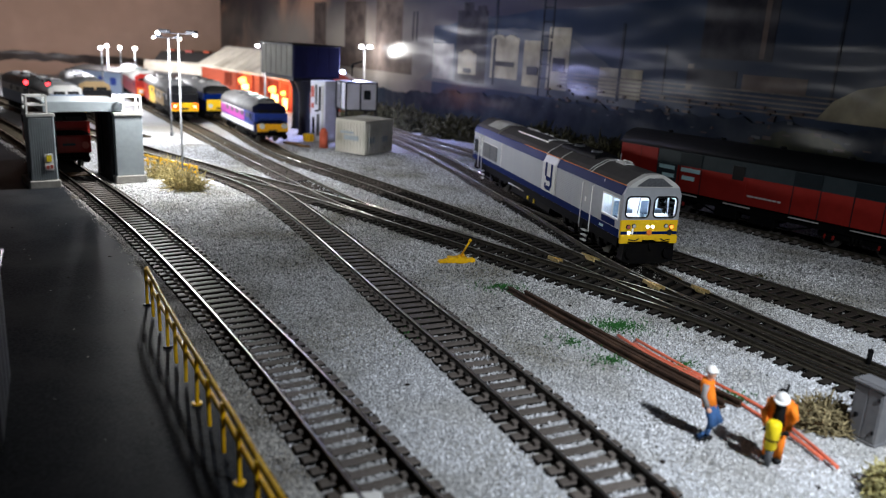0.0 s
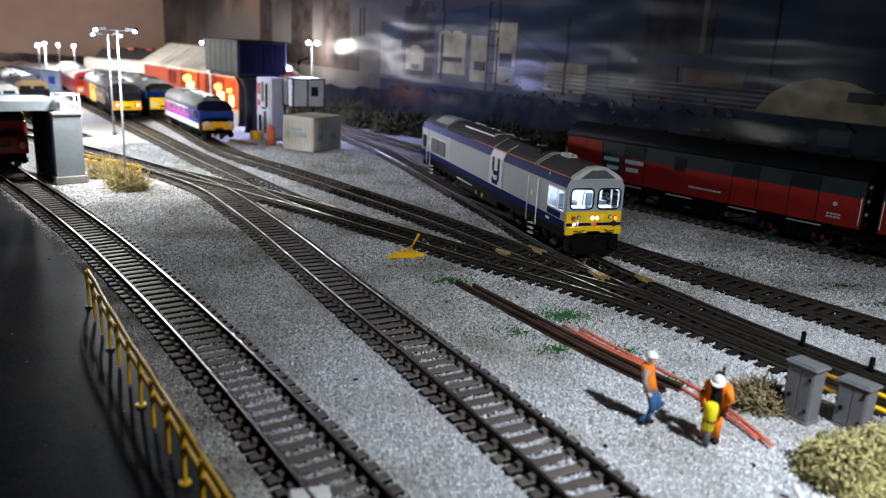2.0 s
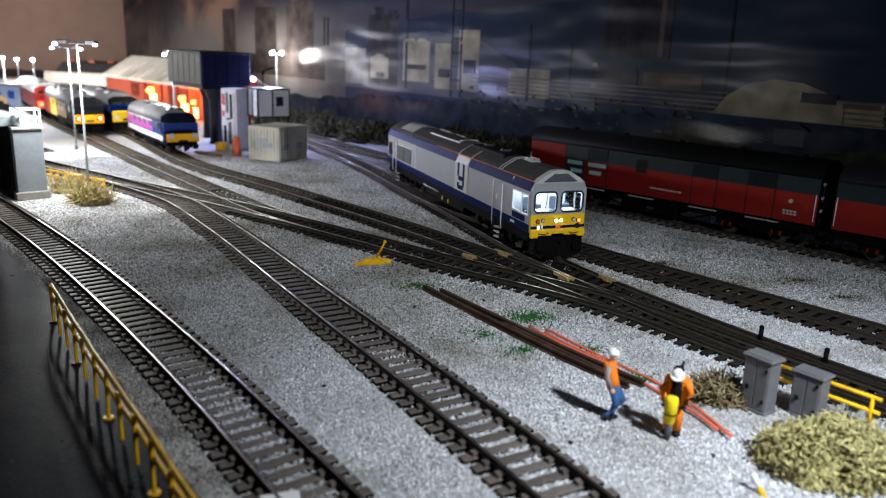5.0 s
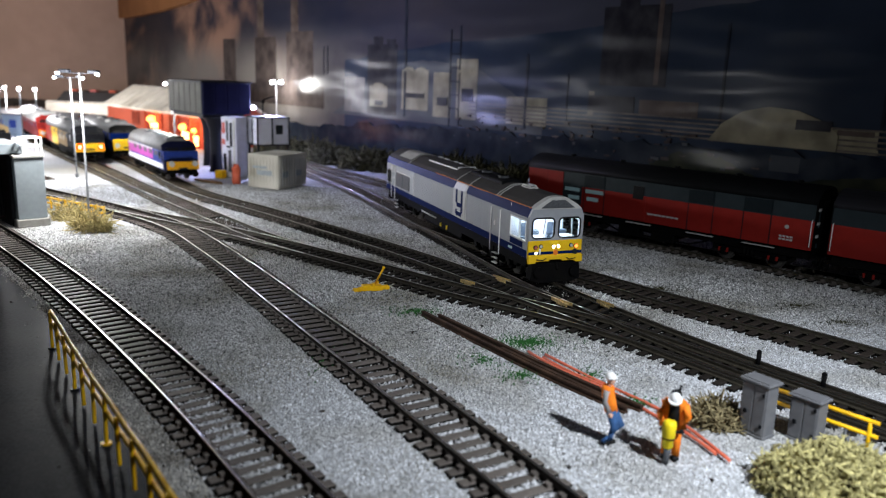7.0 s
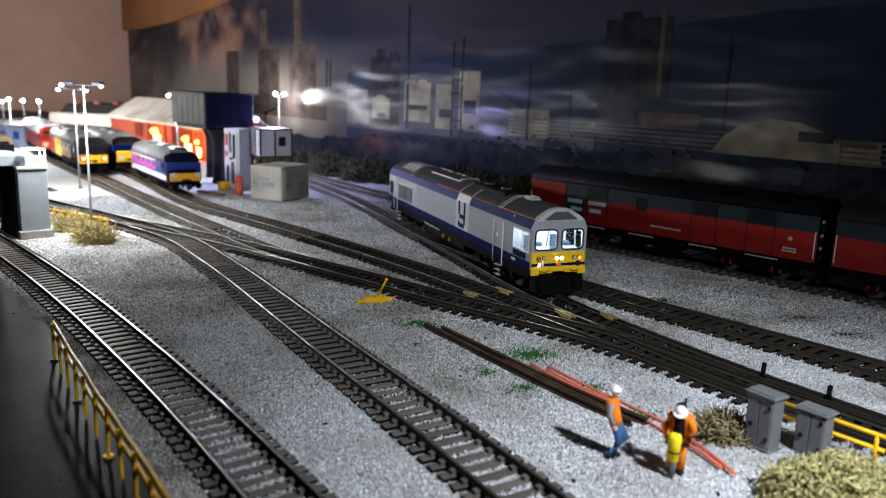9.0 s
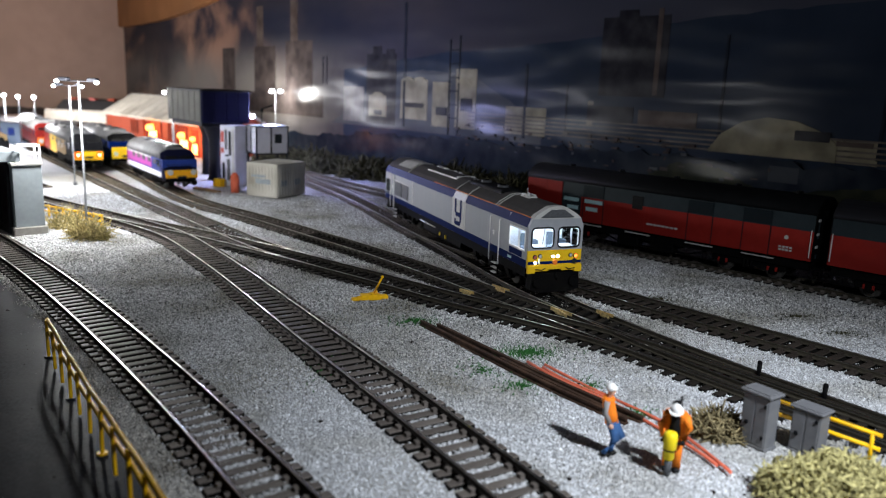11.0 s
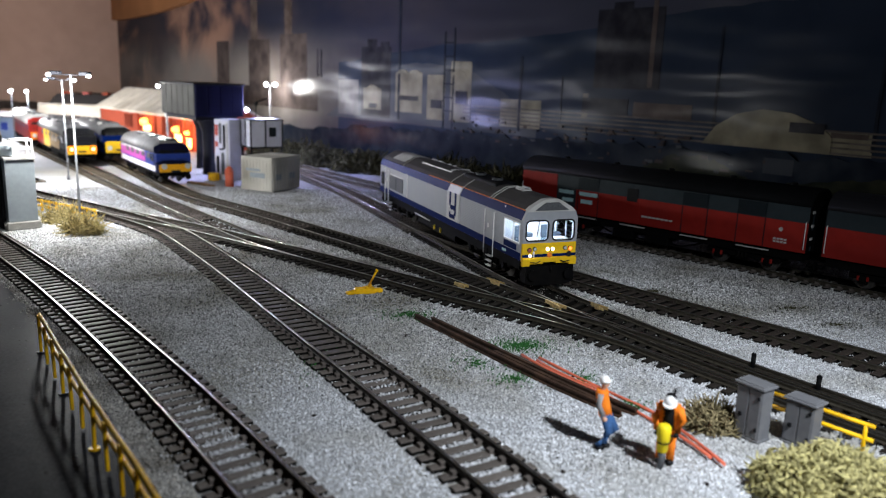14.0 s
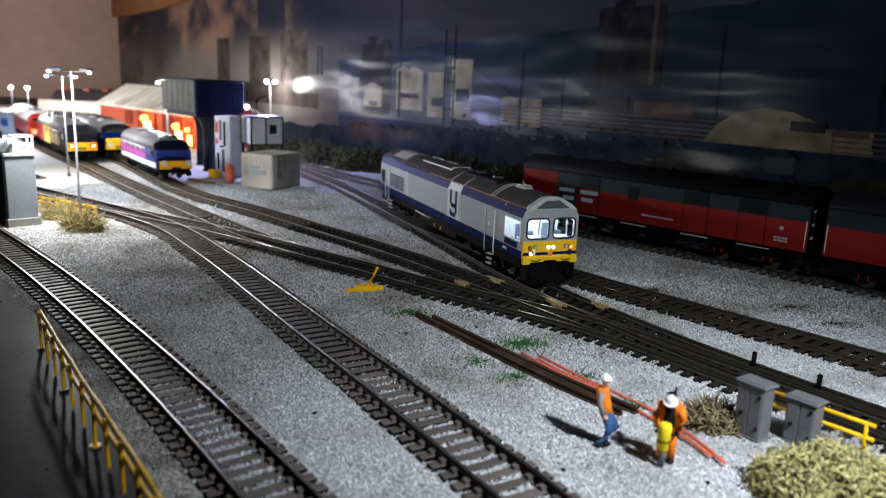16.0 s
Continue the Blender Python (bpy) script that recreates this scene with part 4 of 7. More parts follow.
    s.box(x1, x1 + 0.0009, -0.0105, -0.0095, 0.0172, 0.0205, M_WHITE, 0.0002)
    part("lamp_bracket", s, nose)
    s = Shape()
    s.tube([(x1, 0, 0.0125), (x1 + 0.0025, 0, 0.0120), (x1 + 0.0032, 0, 0.0100), (x1 + 0.002, 0.0008, 0.0088)], 0.0006, M_BLACK, 8)
    s.box(x1 + 0.0005, x1 + 0.002, -0.0008, 0.0008, 0.0082, 0.0090, M_SIGNYELLOW, 0.0002)
    part("coupling_hook", s, loco, "black coupling with a yellow tab")
    # underframe
    s = Shape()
    s.box(-0.134, 0.134, -0.0160, 0.0160, 0.0092, 0.0151, M_BLACK)
    part("underframe", s, loco, "black underframe")
    s = Shape()
    s.prism([(-0.0150, 0.0098), (0.0150, 0.0098), (0.0155, 0.0055), (0.0120, 0.0022), (-0.0120, 0.0022), (-0.0155, 0.0055)], -0.040, 0.036, M_BLACK)
    tank = part("fuel_tank", s, loco, "black fuel tank")
    for x in (-0.004, 0.008):
        for side in (-1, 1):
            s = Shape()
            s.box(x, x + 0.0014, side * 0.0158 - 0.0004, side * 0.0158 + 0.0004, 0.0060, 0.0088, M_SIGNYELLOW)
            part("gauge", s, tank)
    for side in (-1, 1):
        s = Shape()
        s.tube([(-0.045, side * 0.0160, 0.0105), (-0.012, side * 0.0160, 0.0105)], 0.0004, M_WHITE, 6)
        part("pipe", s, tank)
        for k in range(3):
            for x in (-0.112, 0.0905):
                s = Shape()
                s.box(x, x + 0.0062, side * 0.0163 - 0.0012, side * 0.0163 + 0.0012, 0.0022 + k * 0.0030, 0.0026 + k * 0.0030, M_WHITE)
                part("step", s, loco, "white-edged cab step")
        for x in (-0.1128, 0.0897, 0.0975, -0.105):
            s = Shape()
            s.box(x, x + 0.0006, side * 0.0160 - 0.0004, side * 0.0160 + 0.0004, 0.0018, 0.0122, M_BLACK)
            part("step_hanger", s, loco)
    for x in (-0.088, 0.088):
        bogie(loco, x, 3, 0.0245, 0.0070, 0.0135)
    buffers(loco, XF - 0.001, 1)
    buffers(loco, XR + 0.001, -1)
    s = Shape()
    s.prism([(-0.0150, 0.0124), (0.0150, 0.0124), (0.0155, 0.0030), (0.0105, 0.0012), (-0.0105, 0.0012), (-0.0155, 0.0030)], XF - 0.004, XF + 0.0022, M_BLACK)
    part("snow_plough", s, loco, "black front plough")
    return loco


silver_locomotive()


# ---------------------------------------------------------------- red parcels vans
def parcels_van(m, first):
    van = thing("parcels_van", "red and slate parcels van with black roof on the track", "railway van", m, group="parcels vans")
    L, H, Z0, Z1, ZT = 0.2230, 0.0178, 0.0140, 0.0325, 0.0425
    s = Shape()
    s.box(0, L, -H, H, Z0, Z1, M_RED)
    s.prism([(-H, Z1), (H, Z1), (H * 0.985, ZT), (-H * 0.985, ZT)], 0, L, M_TEAL)
    body = part("body", s, van, "crimson body with slate upper band")
    s = Shape()
    arch = [(H * math.cos(a), ZT + 0.0105 * math.sin(a)) for a in np.linspace(0, math.pi, 13)]
    s.prism(arch, -0.0004, L + 0.0004, M_ROOFBLACK, smooth=True)
    roof = part("roof", s, van, "black arched roof")
    for x in (0.03, 0.075, 0.12, 0.165, 0.205):
        s = Shape()
        s.tube([(x, 0, 0.0525), (x, 0, 0.0545)], 0.0022, M_ROOFBLACK, 10)
        part("roof_vent", s, roof)
    for side in (-1, 1):
        def plate(name, x0, x1, z0, z1, mat, proud=0.0003, label="", c=0.0):
            q = Shape()
            q.box(x0, x1, side * H - proud, side * H + proud, z0, z1, mat, c)
            return part(name, q, body, label)
        if first:
            plate("red_panel", 0.0006, 0.0190, Z0 + 0.0004, ZT - 0.0003, M_RED, 0.0003, "crimson end panel")
            plate("red_panel", 0.0196, 0.0345, Z0 + 0.0004, ZT - 0.0003, M_RED, 0.0005, "crimson door panel")
            plate("slate_panel", 0.0350, 0.0525, 0.0185, Z1, M_TEAL, 0.0004, "slate panel behind pale bars")
            for x0, x1, z in ((0.0370, 0.0505, 0.0285), (0.0405, 0.0505, 0.0225), (0.0560, 0.0715, 0.0285), (0.0575, 0.0675, 0.0228)):
                plate("pale_bar", x0, x1, z, z + 0.0028, M_PALEBLUE, 0.0007, "pale blue bar")
            for x in (0.1095, 0.1118, 0.1150, 0.1180, 0.1212, 0.1245, 0.1278, 0.1310):
                plate("lettering_bar", x, x + 0.0024, 0.0198, 0.0209, M_PALEGREY, 0.0004)
        for x0 in (0.0548, 0.1404, 0.1790):
            plate("dark_panel", x0, x0 + 0.0175, Z1 + 0.0006, ZT - 0.0004, M_TEALDARK, 0.0004, "dark upper door panel")
            plate("door_edge", x0 - 0.0005, x0, Z0, ZT - 0.0004, M_TEALDARK, 0.00025)
            plate("door_edge", x0 + 0.0175, x0 + 0.018, Z0, Z1, M_TEALDARK, 0.00025)
        w = plate("door_window", 0.0965, 0.1055, 0.0295, 0.0392, M_RUBBER, 0.0005, "black door window", 0.0003)
        plate("door", 0.0945, 0.1075, Z0 + 0.0003, Z1 - 0.0002, M_RED, 0.00035)
        for x0, x1 in ((0.0555, 0.0720), (0.0930, 0.1130), (0.1405, 0.1600), (0.1800, 0.2010)):
            q = Shape()
            q.box(x0, x1, side * (H + 0.0006) - 0.0007, side * (H + 0.0006) + 0.0007, 0.0120, 0.0125, M_PALEGREY)
            part("footboard", q, body, "pale-edged footboard")
        q = Shape()
        q.tube([(0.2070, side * H, 0.0268), (0.2070, side * (H + 0.0004), 0.0268)], 0.0013, M_PALEGREY, 12)
        part("emblem", q, body)
        for z in (0.0200, 0.0182):
            for k in range(4):
                plate("lettering_bar", 0.2030 + k * 0.0022, 0.2046 + k * 0.0022, z, z + 0.0011, M_PALEGREY, 0.0004)
        for x in (0.0012, L - 0.0012):
            q = Shape()
            y = side * (H + 0.0009)
            q.tube([(x, side * H, 0.0332), (x, y, 0.0330), (x, y, 0.0165), (x, side * H, 0.0163)], 0.0003, M_WHITE, 6)
            part("handrail", q, body, "white end handrail")
    for end, x in ((-1, 0.0), (1, L)):
        s = Shape()
        a, b2 = sorted((x, x + end * 0.0042))
        s.box(a, b2, -0.0065, 0.0065, 0.0135, 0.0450, M_BLACK, 0.0005)
        part("gangway", s, body, "black corridor gangway")
        s = Shape()
        a, b2 = sorted((x, x + end * 0.0006))
        s.prism([(-H, Z0), (H, Z0), (H, ZT), (0.010, ZT + 0.0085), (-0.010, ZT + 0.0085), (-H, ZT)], a, b2, M_BLACK)
        for y, z0, z1 in ((-0.0125, 0.028, 0.040), (-0.0125, 0.0155, 0.018), (0.0125, 0.028, 0.040)):
            s.box(min(a, b2) - 0.0002 * (end < 0), max(a, b2) + 0.0004, y - 0.001, y + 0.001, z0, z1, M_TEAL)
        for z in (0.022, 0.030, 0.0385):
            s.box(b2 if end > 0 else a - 0.0006, b2 + 0.0006 if end > 0 else a, -0.0150, -0.0118, z, z + 0.0016, M_PALEGREY)
        part("end_panel", s, body, "black van end with pale brackets")
        buffers(van, x, end, 0.0078)
    s = Shape()
    s.box(0.002, L - 0.002, -0.0150, 0.0150, 0.0098, 0.0160, M_BLACK)
    for x0, x1, y in ((0.085, 0.102, -0.011), (0.112, 0.130, -0.011), (0.092, 0.125, 0.010)):
        s.box(x0, x1, y - 0.004, y + 0.004, 0.0035, 0.0100, M_BLACK, 0.0005)
    for y in (-0.0128, 0.0128):
        s.tube([(0.070, y, 0.0098), (0.085, y, 0.0050), (0.140, y, 0.0050), (0.155, y, 0.0098)], 0.0006, M_BLACK, 6)
    part("underframe", s, van, "black trussed underframe")
    body.location.z = roof.location.z = 0.0019
    for x in (0.040, L - 0.040):
        bogie(van, x, 2, 0.0330, 0.0062, 0.0125, M_RED, False)
    return van


VAN_DIR = Vector((0.6395, -0.7687, 0))
a = Vector((0.1410, 0.6150, 0))
parcels_van(turned(a.x, a.y, 0, VAN_DIR.x, VAN_DIR.y), True)
a = a + VAN_DIR * 0.2325
parcels_van(turned(a.x, a.y, 0, VAN_DIR.x + 0.012, VAN_DIR.y), False)


# ---------------------------------------------------------------- things in front
def post_fence():
    fence = thing("fence", "yellow two-rail post fence along the asphalt edge", "fence", group="yellow fences")
    base = smooth_line([(-0.1380, 0.3255), (-0.1307, 0.3118), (-0.1148, 0.2844), (-0.0991, 0.2571), (-0.0825, 0.2289), (-0.0649, 0.2001), (-0.0566, 0.1858), (-0.0480, 0.1712), (-0.0390, 0.1560), (-0.0300, 0.1405), (-0.0210, 0.125)], 0.0005)
    z0, top = GROUND + 0.0004, 0.0124
    for k, i in enumerate(range(30, len(base), 33)):
        x, y = base[i]
        lean = random.uniform(-0.02, 0.02)
        m = Matrix.Translation((x, y, z0)) @ Matrix.Rotation(-1.05, 4, "Z") @ Matrix.Rotation(lean, 4, "X")
        s = Shape()
        s.box(-0.00085, 0.00085, -0.0005, 0.0005, 0 if k % 3 == 0 else 0.0006, top - z0, M_FENCE, 0.00015, m)
        part("post", s, fence)
        if k % 3 == 0:
            s = Shape()
            s.tube([(x, y, z0), (x, y, z0 + 0.0007)], 0.0017, M_FENCE if k > 4 else M_DARKSTEEL, 10)
            part("post_foot", s, fence, "round post foot")
    step = base[24::12]
    for z in (0.0121, 0.0073):
        s = Shape()
        s.tube([(x + 0.0006, y + 0.0004, z + 0.00025 * math.sin(i * 0.9 + z * 900)) for i, (x, y) in enumerate(step)], 0.00086, M_FENCE, 8)
        part("rail", s, fence)
    return fence


def short_fence():
    fence = thing("fence", "yellow tubular two-rail barrier behind the cabinets", "fence", group="yellow fences")
    a, b2 = Vector((0.1440, 0.2440, 0)), Vector((0.1645, 0.2145, 0))
    for k in (0.0, 0.5, 0.98):
        p = a.lerp(b2, k)
        s = Shape()
        s.tube([(p.x, p.y, GROUND), (p.x, p.y, 0.0078)], 0.0007, M_FENCE, 10)
        part("post", s, fence)
    for z in (0.0078, 0.0030):
        s = Shape()
        e = b2 + (b2 - a).normalized() * 0.002
        s.tube([(a.x, a.y, z), (e.x, e.y, z)], 0.0007, M_FENCE, 10)
        part("rail", s, fence)


def cabinet(x, y, w, d, h, ang, label):
    """A trackside cabinet with two doors and an overhanging lid; its front faces -y in its own frame."""
    cab = thing("trackside_cabinet", label, "cabinet", Matrix.Translation((x, y, GROUND)) @ Matrix.Rotation(radians(ang), 4, "Z"), group="trackside cabinets")
    s = Shape()
    s.box(-w / 2, w / 2, -d / 2, d / 2, 0, h * 0.93, M_GREYMETAL, 0.0002)
    s.box(-w / 2 - 0.0004, w / 2 + 0.0004, -d / 2 - 0.0004, d / 2 + 0.0004, 0, 0.0010, M_GREYMETAL, 0.0002)
    body = part("body", s, cab)
    for side in (-1, 1):
        a, b2 = sorted((side * 0.0002, side * (w / 2 - 0.0005)))
        s = Shape()
        s.box(a, b2, -d / 2 - 0.0003, -d / 2 + 0.0002, 0.0014, h * 0.91, M_GREYMETAL, 0.00012)
        door = part("door", s, body)
        s = Shape()
        if side > 0:
            for z in (h * 0.2, h * 0.75):
                s.box(b2 - 0.0011, b2 - 0.0002, -d / 2 - 0.0007, -d / 2 - 0.0002, z, z + 0.0013, M_DARKSTEEL, 0.0001)
            part("hinge", s, door)
        else:
            s.box(a + 0.0012, a + 0.0024, -d / 2 - 0.0007, -d / 2 - 0.0002, h * 0.38, h * 0.38 + 0.0014, M_DARKSTEEL, 0.0001)
            s.tube([(a + 0.0018, -d / 2 - 0.0009, h * 0.38), (a + 0.0028, -d / 2 - 0.0009, h * 0.42)], 0.0002, M_DARKSTEEL, 5)
            part("lock", s, door)
    s = Shape()
    s.box(-w / 2 - 0.0009, w / 2 + 0.0009, -d / 2 - 0.0009, d / 2 + 0.0009, h * 0.93, h * 0.985, M_GREYMETAL, 0.0003)
    s.box(-w / 2 - 0.0002, w / 2 + 0.0002, -d / 2 - 0.0002, d / 2 + 0.0002, h * 0.985, h, M_GREYMETAL, 0.0003)
    part("lid", s, cab)


def scrap_rail(pts, label):
    s = Shape()
    outline = [(-0.0013, 0.0), (0.0013, 0.0), (0.0012, 0.0005), (0.0004, 0.0008), (0.0004, 0.0017), (0.0009, 0.0020), (0.0008, 0.0026), (-0.0008, 0.0026), (-0.0009, 0.0020), (-0.0004, 0.0017), (-0.0004, 0.0008), (-0.0012, 0.0005)]
    line = smooth_line(pts, 0.006)
    d = np.gradient(line, axis=0)
    d /= np.linalg.norm(d, axis=1)[:, None]
    sections = [[(p[0] - q[1] * a, p[1] + q[0] * a, GROUND + 0.0001 + z) for a, z in outline] for p, q in zip(line, d)]
    s.loft(sections, M_RUST, smooth=False)
    single("spare_rail", s, label, "rail", group="spare rails")


def pipe(pts, label):
    s = Shape()
    s.tube([(x, y, z) for x, y, z in pts], 0.00062, M_PIPE, 10)
    single("pipe", s, label, "pipe", group="orange pipes")


def figure_walking():
    """A small painted railway figure, one plain mesh."""
    s = Shape()
    z = GROUND
    x, y = 0.0786, 0.2247
    f = Vector((0.92, -0.39, 0))
    side = Vector((-0.39, -0.92, 0))

    def at(a, b2, c):
        p = Vector((x, y, z)) + f * a + side * b2
        return (p.x, p.y, z + c * 1.07)
    s.tube([at(-0.0002, 0.0012, 0.0010), at(0.0030, 0.0012, 0.0062), at(0.0014, 0.0010, 0.0115)], 0.0012, M_JEANS, 8, 0.0018)
    s.tube([at(0.0014, -0.0012, 0.0010), at(0.0046, -0.0012, 0.0066), at(0.0014, -0.0010, 0.0115)], 0.0012, M_JEANS, 8, 0.0018)
    for a, b2 in ((0.0004, 0.0012), (0.0021, -0.0012)):
        s.ball(at(a, b2, 0.0006), 0.0011, M_RUBBER, 8, 0.8, 1.5, 1.2)
    s.tube([at(0.0014, 0, 0.0108), at(0.0004, 0, 0.0145), at(-0.0003, 0, 0.0178), at(-0.0002, 0, 0.0190)], 0.0022, M_HIVIS, 10, 0.0020)
    s.ball(at(-0.0003, 0, 0.0180), 0.0023, M_HIVIS, 10, 0.5)
    for b2, fw in ((0.0025, 0.0014), (-0.0025, 0.0022)):
        s.tube([at(-0.0004, b2, 0.0182), at(-0.0008, b2 * 1.15, 0.0148), at(fw * 0.6, b2 * 1.10, 0.0118)], 0.0010, M_GREYCLOTH, 8, 0.0008)
        s.ball(at(fw, b2 * 1.05, 0.0106), 0.0009, M_SKIN, 8)
    s.tube([at(-0.0001, 0, 0.0188), at(0.0002, 0, 0.0202)], 0.0008, M_SKIN, 8)
    s.ball(at(0.0005, 0, 0.0211), 0.0014, M_SKIN, 10, 1.25)
    s.ball(at(0.0002, 0, 0.0221), 0.00175, M_HAT, 12, 0.95)
    s.tube([at(0.0006, 0, 0.0218), at(0.0006, 0, 0.0221)], 0.0020, M_HAT, 12)
    single("figurine", s, "small painted figurine in orange vest, blue trousers and white hat", "figurine", group="trackside figurines")


def figure_drilling():
    s = Shape()
    z = GROUND
    x, y = 0.0968, 0.2140
    f = Vector((-0.45, -0.89, 0))
    side = Vector((-0.89, 0.45, 0))

    def at(a, b2, c):
        p = Vector((x, y, z)) + f * a + side * b2
        return (p.x, p.y, z + c * 1.16)
    for b2 in (-0.0015, 0.0017):
        s.tube([at(-0.0004, b2, 0.0008), at(0.0002, b2, 0.0060), at(-0.0012, b2 * 0.7, 0.0108)], 0.0013, M_HIVIS, 8, 0.0017)
        s.ball(at(0.0006, b2, 0.0006), 0.0012, M_RUBBER, 8, 0.8, 1.2, 1.2)
    s.tube([at(-0.0012, 0, 0.0100), at(-0.0004, 0, 0.0135), at(0.0012, 0, 0.0168)], 0.0024, M_RUBBER, 10, 0.0020)
    for b2 in (-1, 1):
        s.tube([at(-0.0014, b2 * 0.0019, 0.0098), at(-0.0006, b2 * 0.0022, 0.0140), at(0.0010, b2 * 0.0020, 0.0172)], 0.0018, M_HIVIS, 8, 0.0016)
        s.tube([at(0.0008, b2 * 0.0030, 0.0168), at(0.0014, b2 * 0.0043, 0.0135), at(0.0022, b2 * 0.0031, 0.0103)], 0.0013, M_HIVIS, 8, 0.0010)
        s.ball(at(0.0025, b2 * 0.0028, 0.0095), 0.0009, M_RUBBER, 8)
    s.ball(at(0.0026, 0, 0.0181), 0.0014, M_SKIN, 10, 1.1)
    s.ball(at(0.0028, 0, 0.0188), 0.0019, M_HAT, 12, 0.95)
    s.tube([at(0.0032, 0, 0.0184), at(0.0034, 0, 0.0187)], 0.0022, M_HAT, 12)
    s.ball(at(-0.0012, 0, 0.0188), 0.0017, M_RUBBER, 10, 0.8)
    s.tube([at(-0.0014, -0.0008, 0.0190), at(-0.0016, -0.0010, 0.0212)], 0.0004, M_RUBBER, 6)
    single("figurine", s, "small painted figurine in orange overalls and white hat with a breaker", "figurine", group="trackside figurines")
    t = thing("road_breaker", "yellow pneumatic road breaker with grey chisel", "power tool")
    p = Vector((x, y, 0)) + f * 0.0046 + side * 0.0008
    s = Shape()

    def collar(z, r):
        return [(p.x + r * math.cos(q), p.y + r * math.sin(q), GROUND + z) for q in np.linspace(0, 2 * math.pi, 12, endpoint=False)]
    s.loft([collar(0.0058, 0.0013), collar(0.0062, 0.0017), collar(0.0090, 0.0017), collar(0.0093, 0.0020), collar(0.0136, 0.0022), collar(0.0146, 0.0019), collar(0.0149, 0.0012)], M_BREAKER)
    part("casing", s, t, "yellow casing")
    s = Shape()
    s.tube([(p.x, p.y, GROUND + 0.0090), (p.x, p.y, GROUND + 0.0094)], 0.0021, M_RUBBER, 12)
    part("strap", s, t)
    s = Shape()
    s.tube([(p.x, p.y, GROUND - 0.0002), (p.x, p.y, GROUND + 0.0060)], 0.0008, M_GRILLE, 8, 0.0013)
    part("chisel", s, t, "grey chisel")
    s = Shape()
    q = side * 0.0030
    s.tube([(p.x - q.x, p.y - q.y, GROUND + 0.0115), (p.x + q.x, p.y + q.y, GROUND + 0.0115)], 0.0004, M_RUBBER, 6)
    part("handle", s, t)


def scrub(name, label, place, radii, count, length, thick, mat, seed, category="bush", curl=0.6, z=GROUND):
    """A clump of short curled twigs over a low mound."""
    rng = random.Random(seed)
    s = Shape()
    rings = []
    for j in range(5):
        a = j / 4 * math.pi / 2
        rings.append([(place[0] + radii[0] * 0.8 * math.cos(a) * math.cos(b2) * (1 + 0.12 * math.sin(3 * b2 + seed)), place[1] + radii[1] * 0.8 * math.cos(a) * math.sin(b2) * (1 + 0.12 * math.sin(3 * b2 + seed)), z - 0.0003 + radii[2] * 0.78 * math.sin(a))
                      for b2 in np.linspace(0, 2 * math.pi, 14, endpoint=False)])
    s.loft(rings, mat) if count > 500 else None
    lumps = [(rng.uniform(0, 6.28), rng.uniform(0.1, 1.0), rng.uniform(0.8, 1.15)) for _ in range(9)]
    clumps = [Shape() for _ in range(7)] if count > 1000 else [s]
    for _ in range(count):
        th, ph = rng.uniform(0, 2 * math.pi), math.asin(rng.uniform(0.02, 1))
        k = 1.0
        for a, e, g2 in lumps:
            if math.cos(th - a) > 0.8 and abs(ph - e) < 0.45:
                k = g2
        k *= rng.uniform(0.74, 1.04)
        p = Vector((place[0] + radii[0] * k * math.cos(ph) * math.cos(th), place[1] + radii[1] * k * math.cos(ph) * math.sin(th), max(z + 0.0002, z + radii[2] * k * math.sin(ph))))
        d = Vector((rng.gauss(0, 1), rng.gauss(0, 1), rng.gauss(0.3, 0.8))).normalized()
        pts = [p]
        for _ in range(3):
            d = (d + Vector((rng.gauss(0, curl), rng.gauss(0, curl), rng.gauss(0, curl)))).normalized()
            q = pts[-1] + d * length * rng.uniform(0.2, 0.45)
            q.z = max(q.z, z + 0.0002)
            pts.append(q)
        which = 0 if len(clumps) == 1 or ph > 1.0 else 1 + int(th / (2 * math.pi) * 6) % 6
        clumps[which].tube(pts, thick * rng.uniform(0.7, 1.3), mat, 4, thick * 0.35, caps=False)
    if len(clumps) == 1:
        return single(name, s, label, category)
    bush = thing(name, label, category)
    part("mound", s, bush)
    for c in clumps:
        part("clump", c, bush)
    return bush


def flock(place, radii, count, mat, seed, label):
    rng = random.Random(seed)
    s = Shape()
    for _ in range(count):
        a, r = rng.uniform(0, 6.28), abs(rng.gauss(0, 0.55))
        x, y = place[0] + radii[0] * r * math.cos(a), place[1] + radii[1] * r * math.sin(a)
        for _ in range(2):
            dx, dy, hh = rng.gauss(0, 0.0004), rng.gauss(0, 0.0004), rng.uniform(0.0005, 0.0013)
            w = 0.00025
            s.add([(x - w, y, GROUND), (x + w, y, GROUND), (x, y + w, GROUND), (x + dx, y + dy, GROUND + hh)], [(0, 1, 3), (1, 2, 3), (2, 0, 3)], mat)
    tagged(single("grass", s, label, "grass"), kind="stuff")


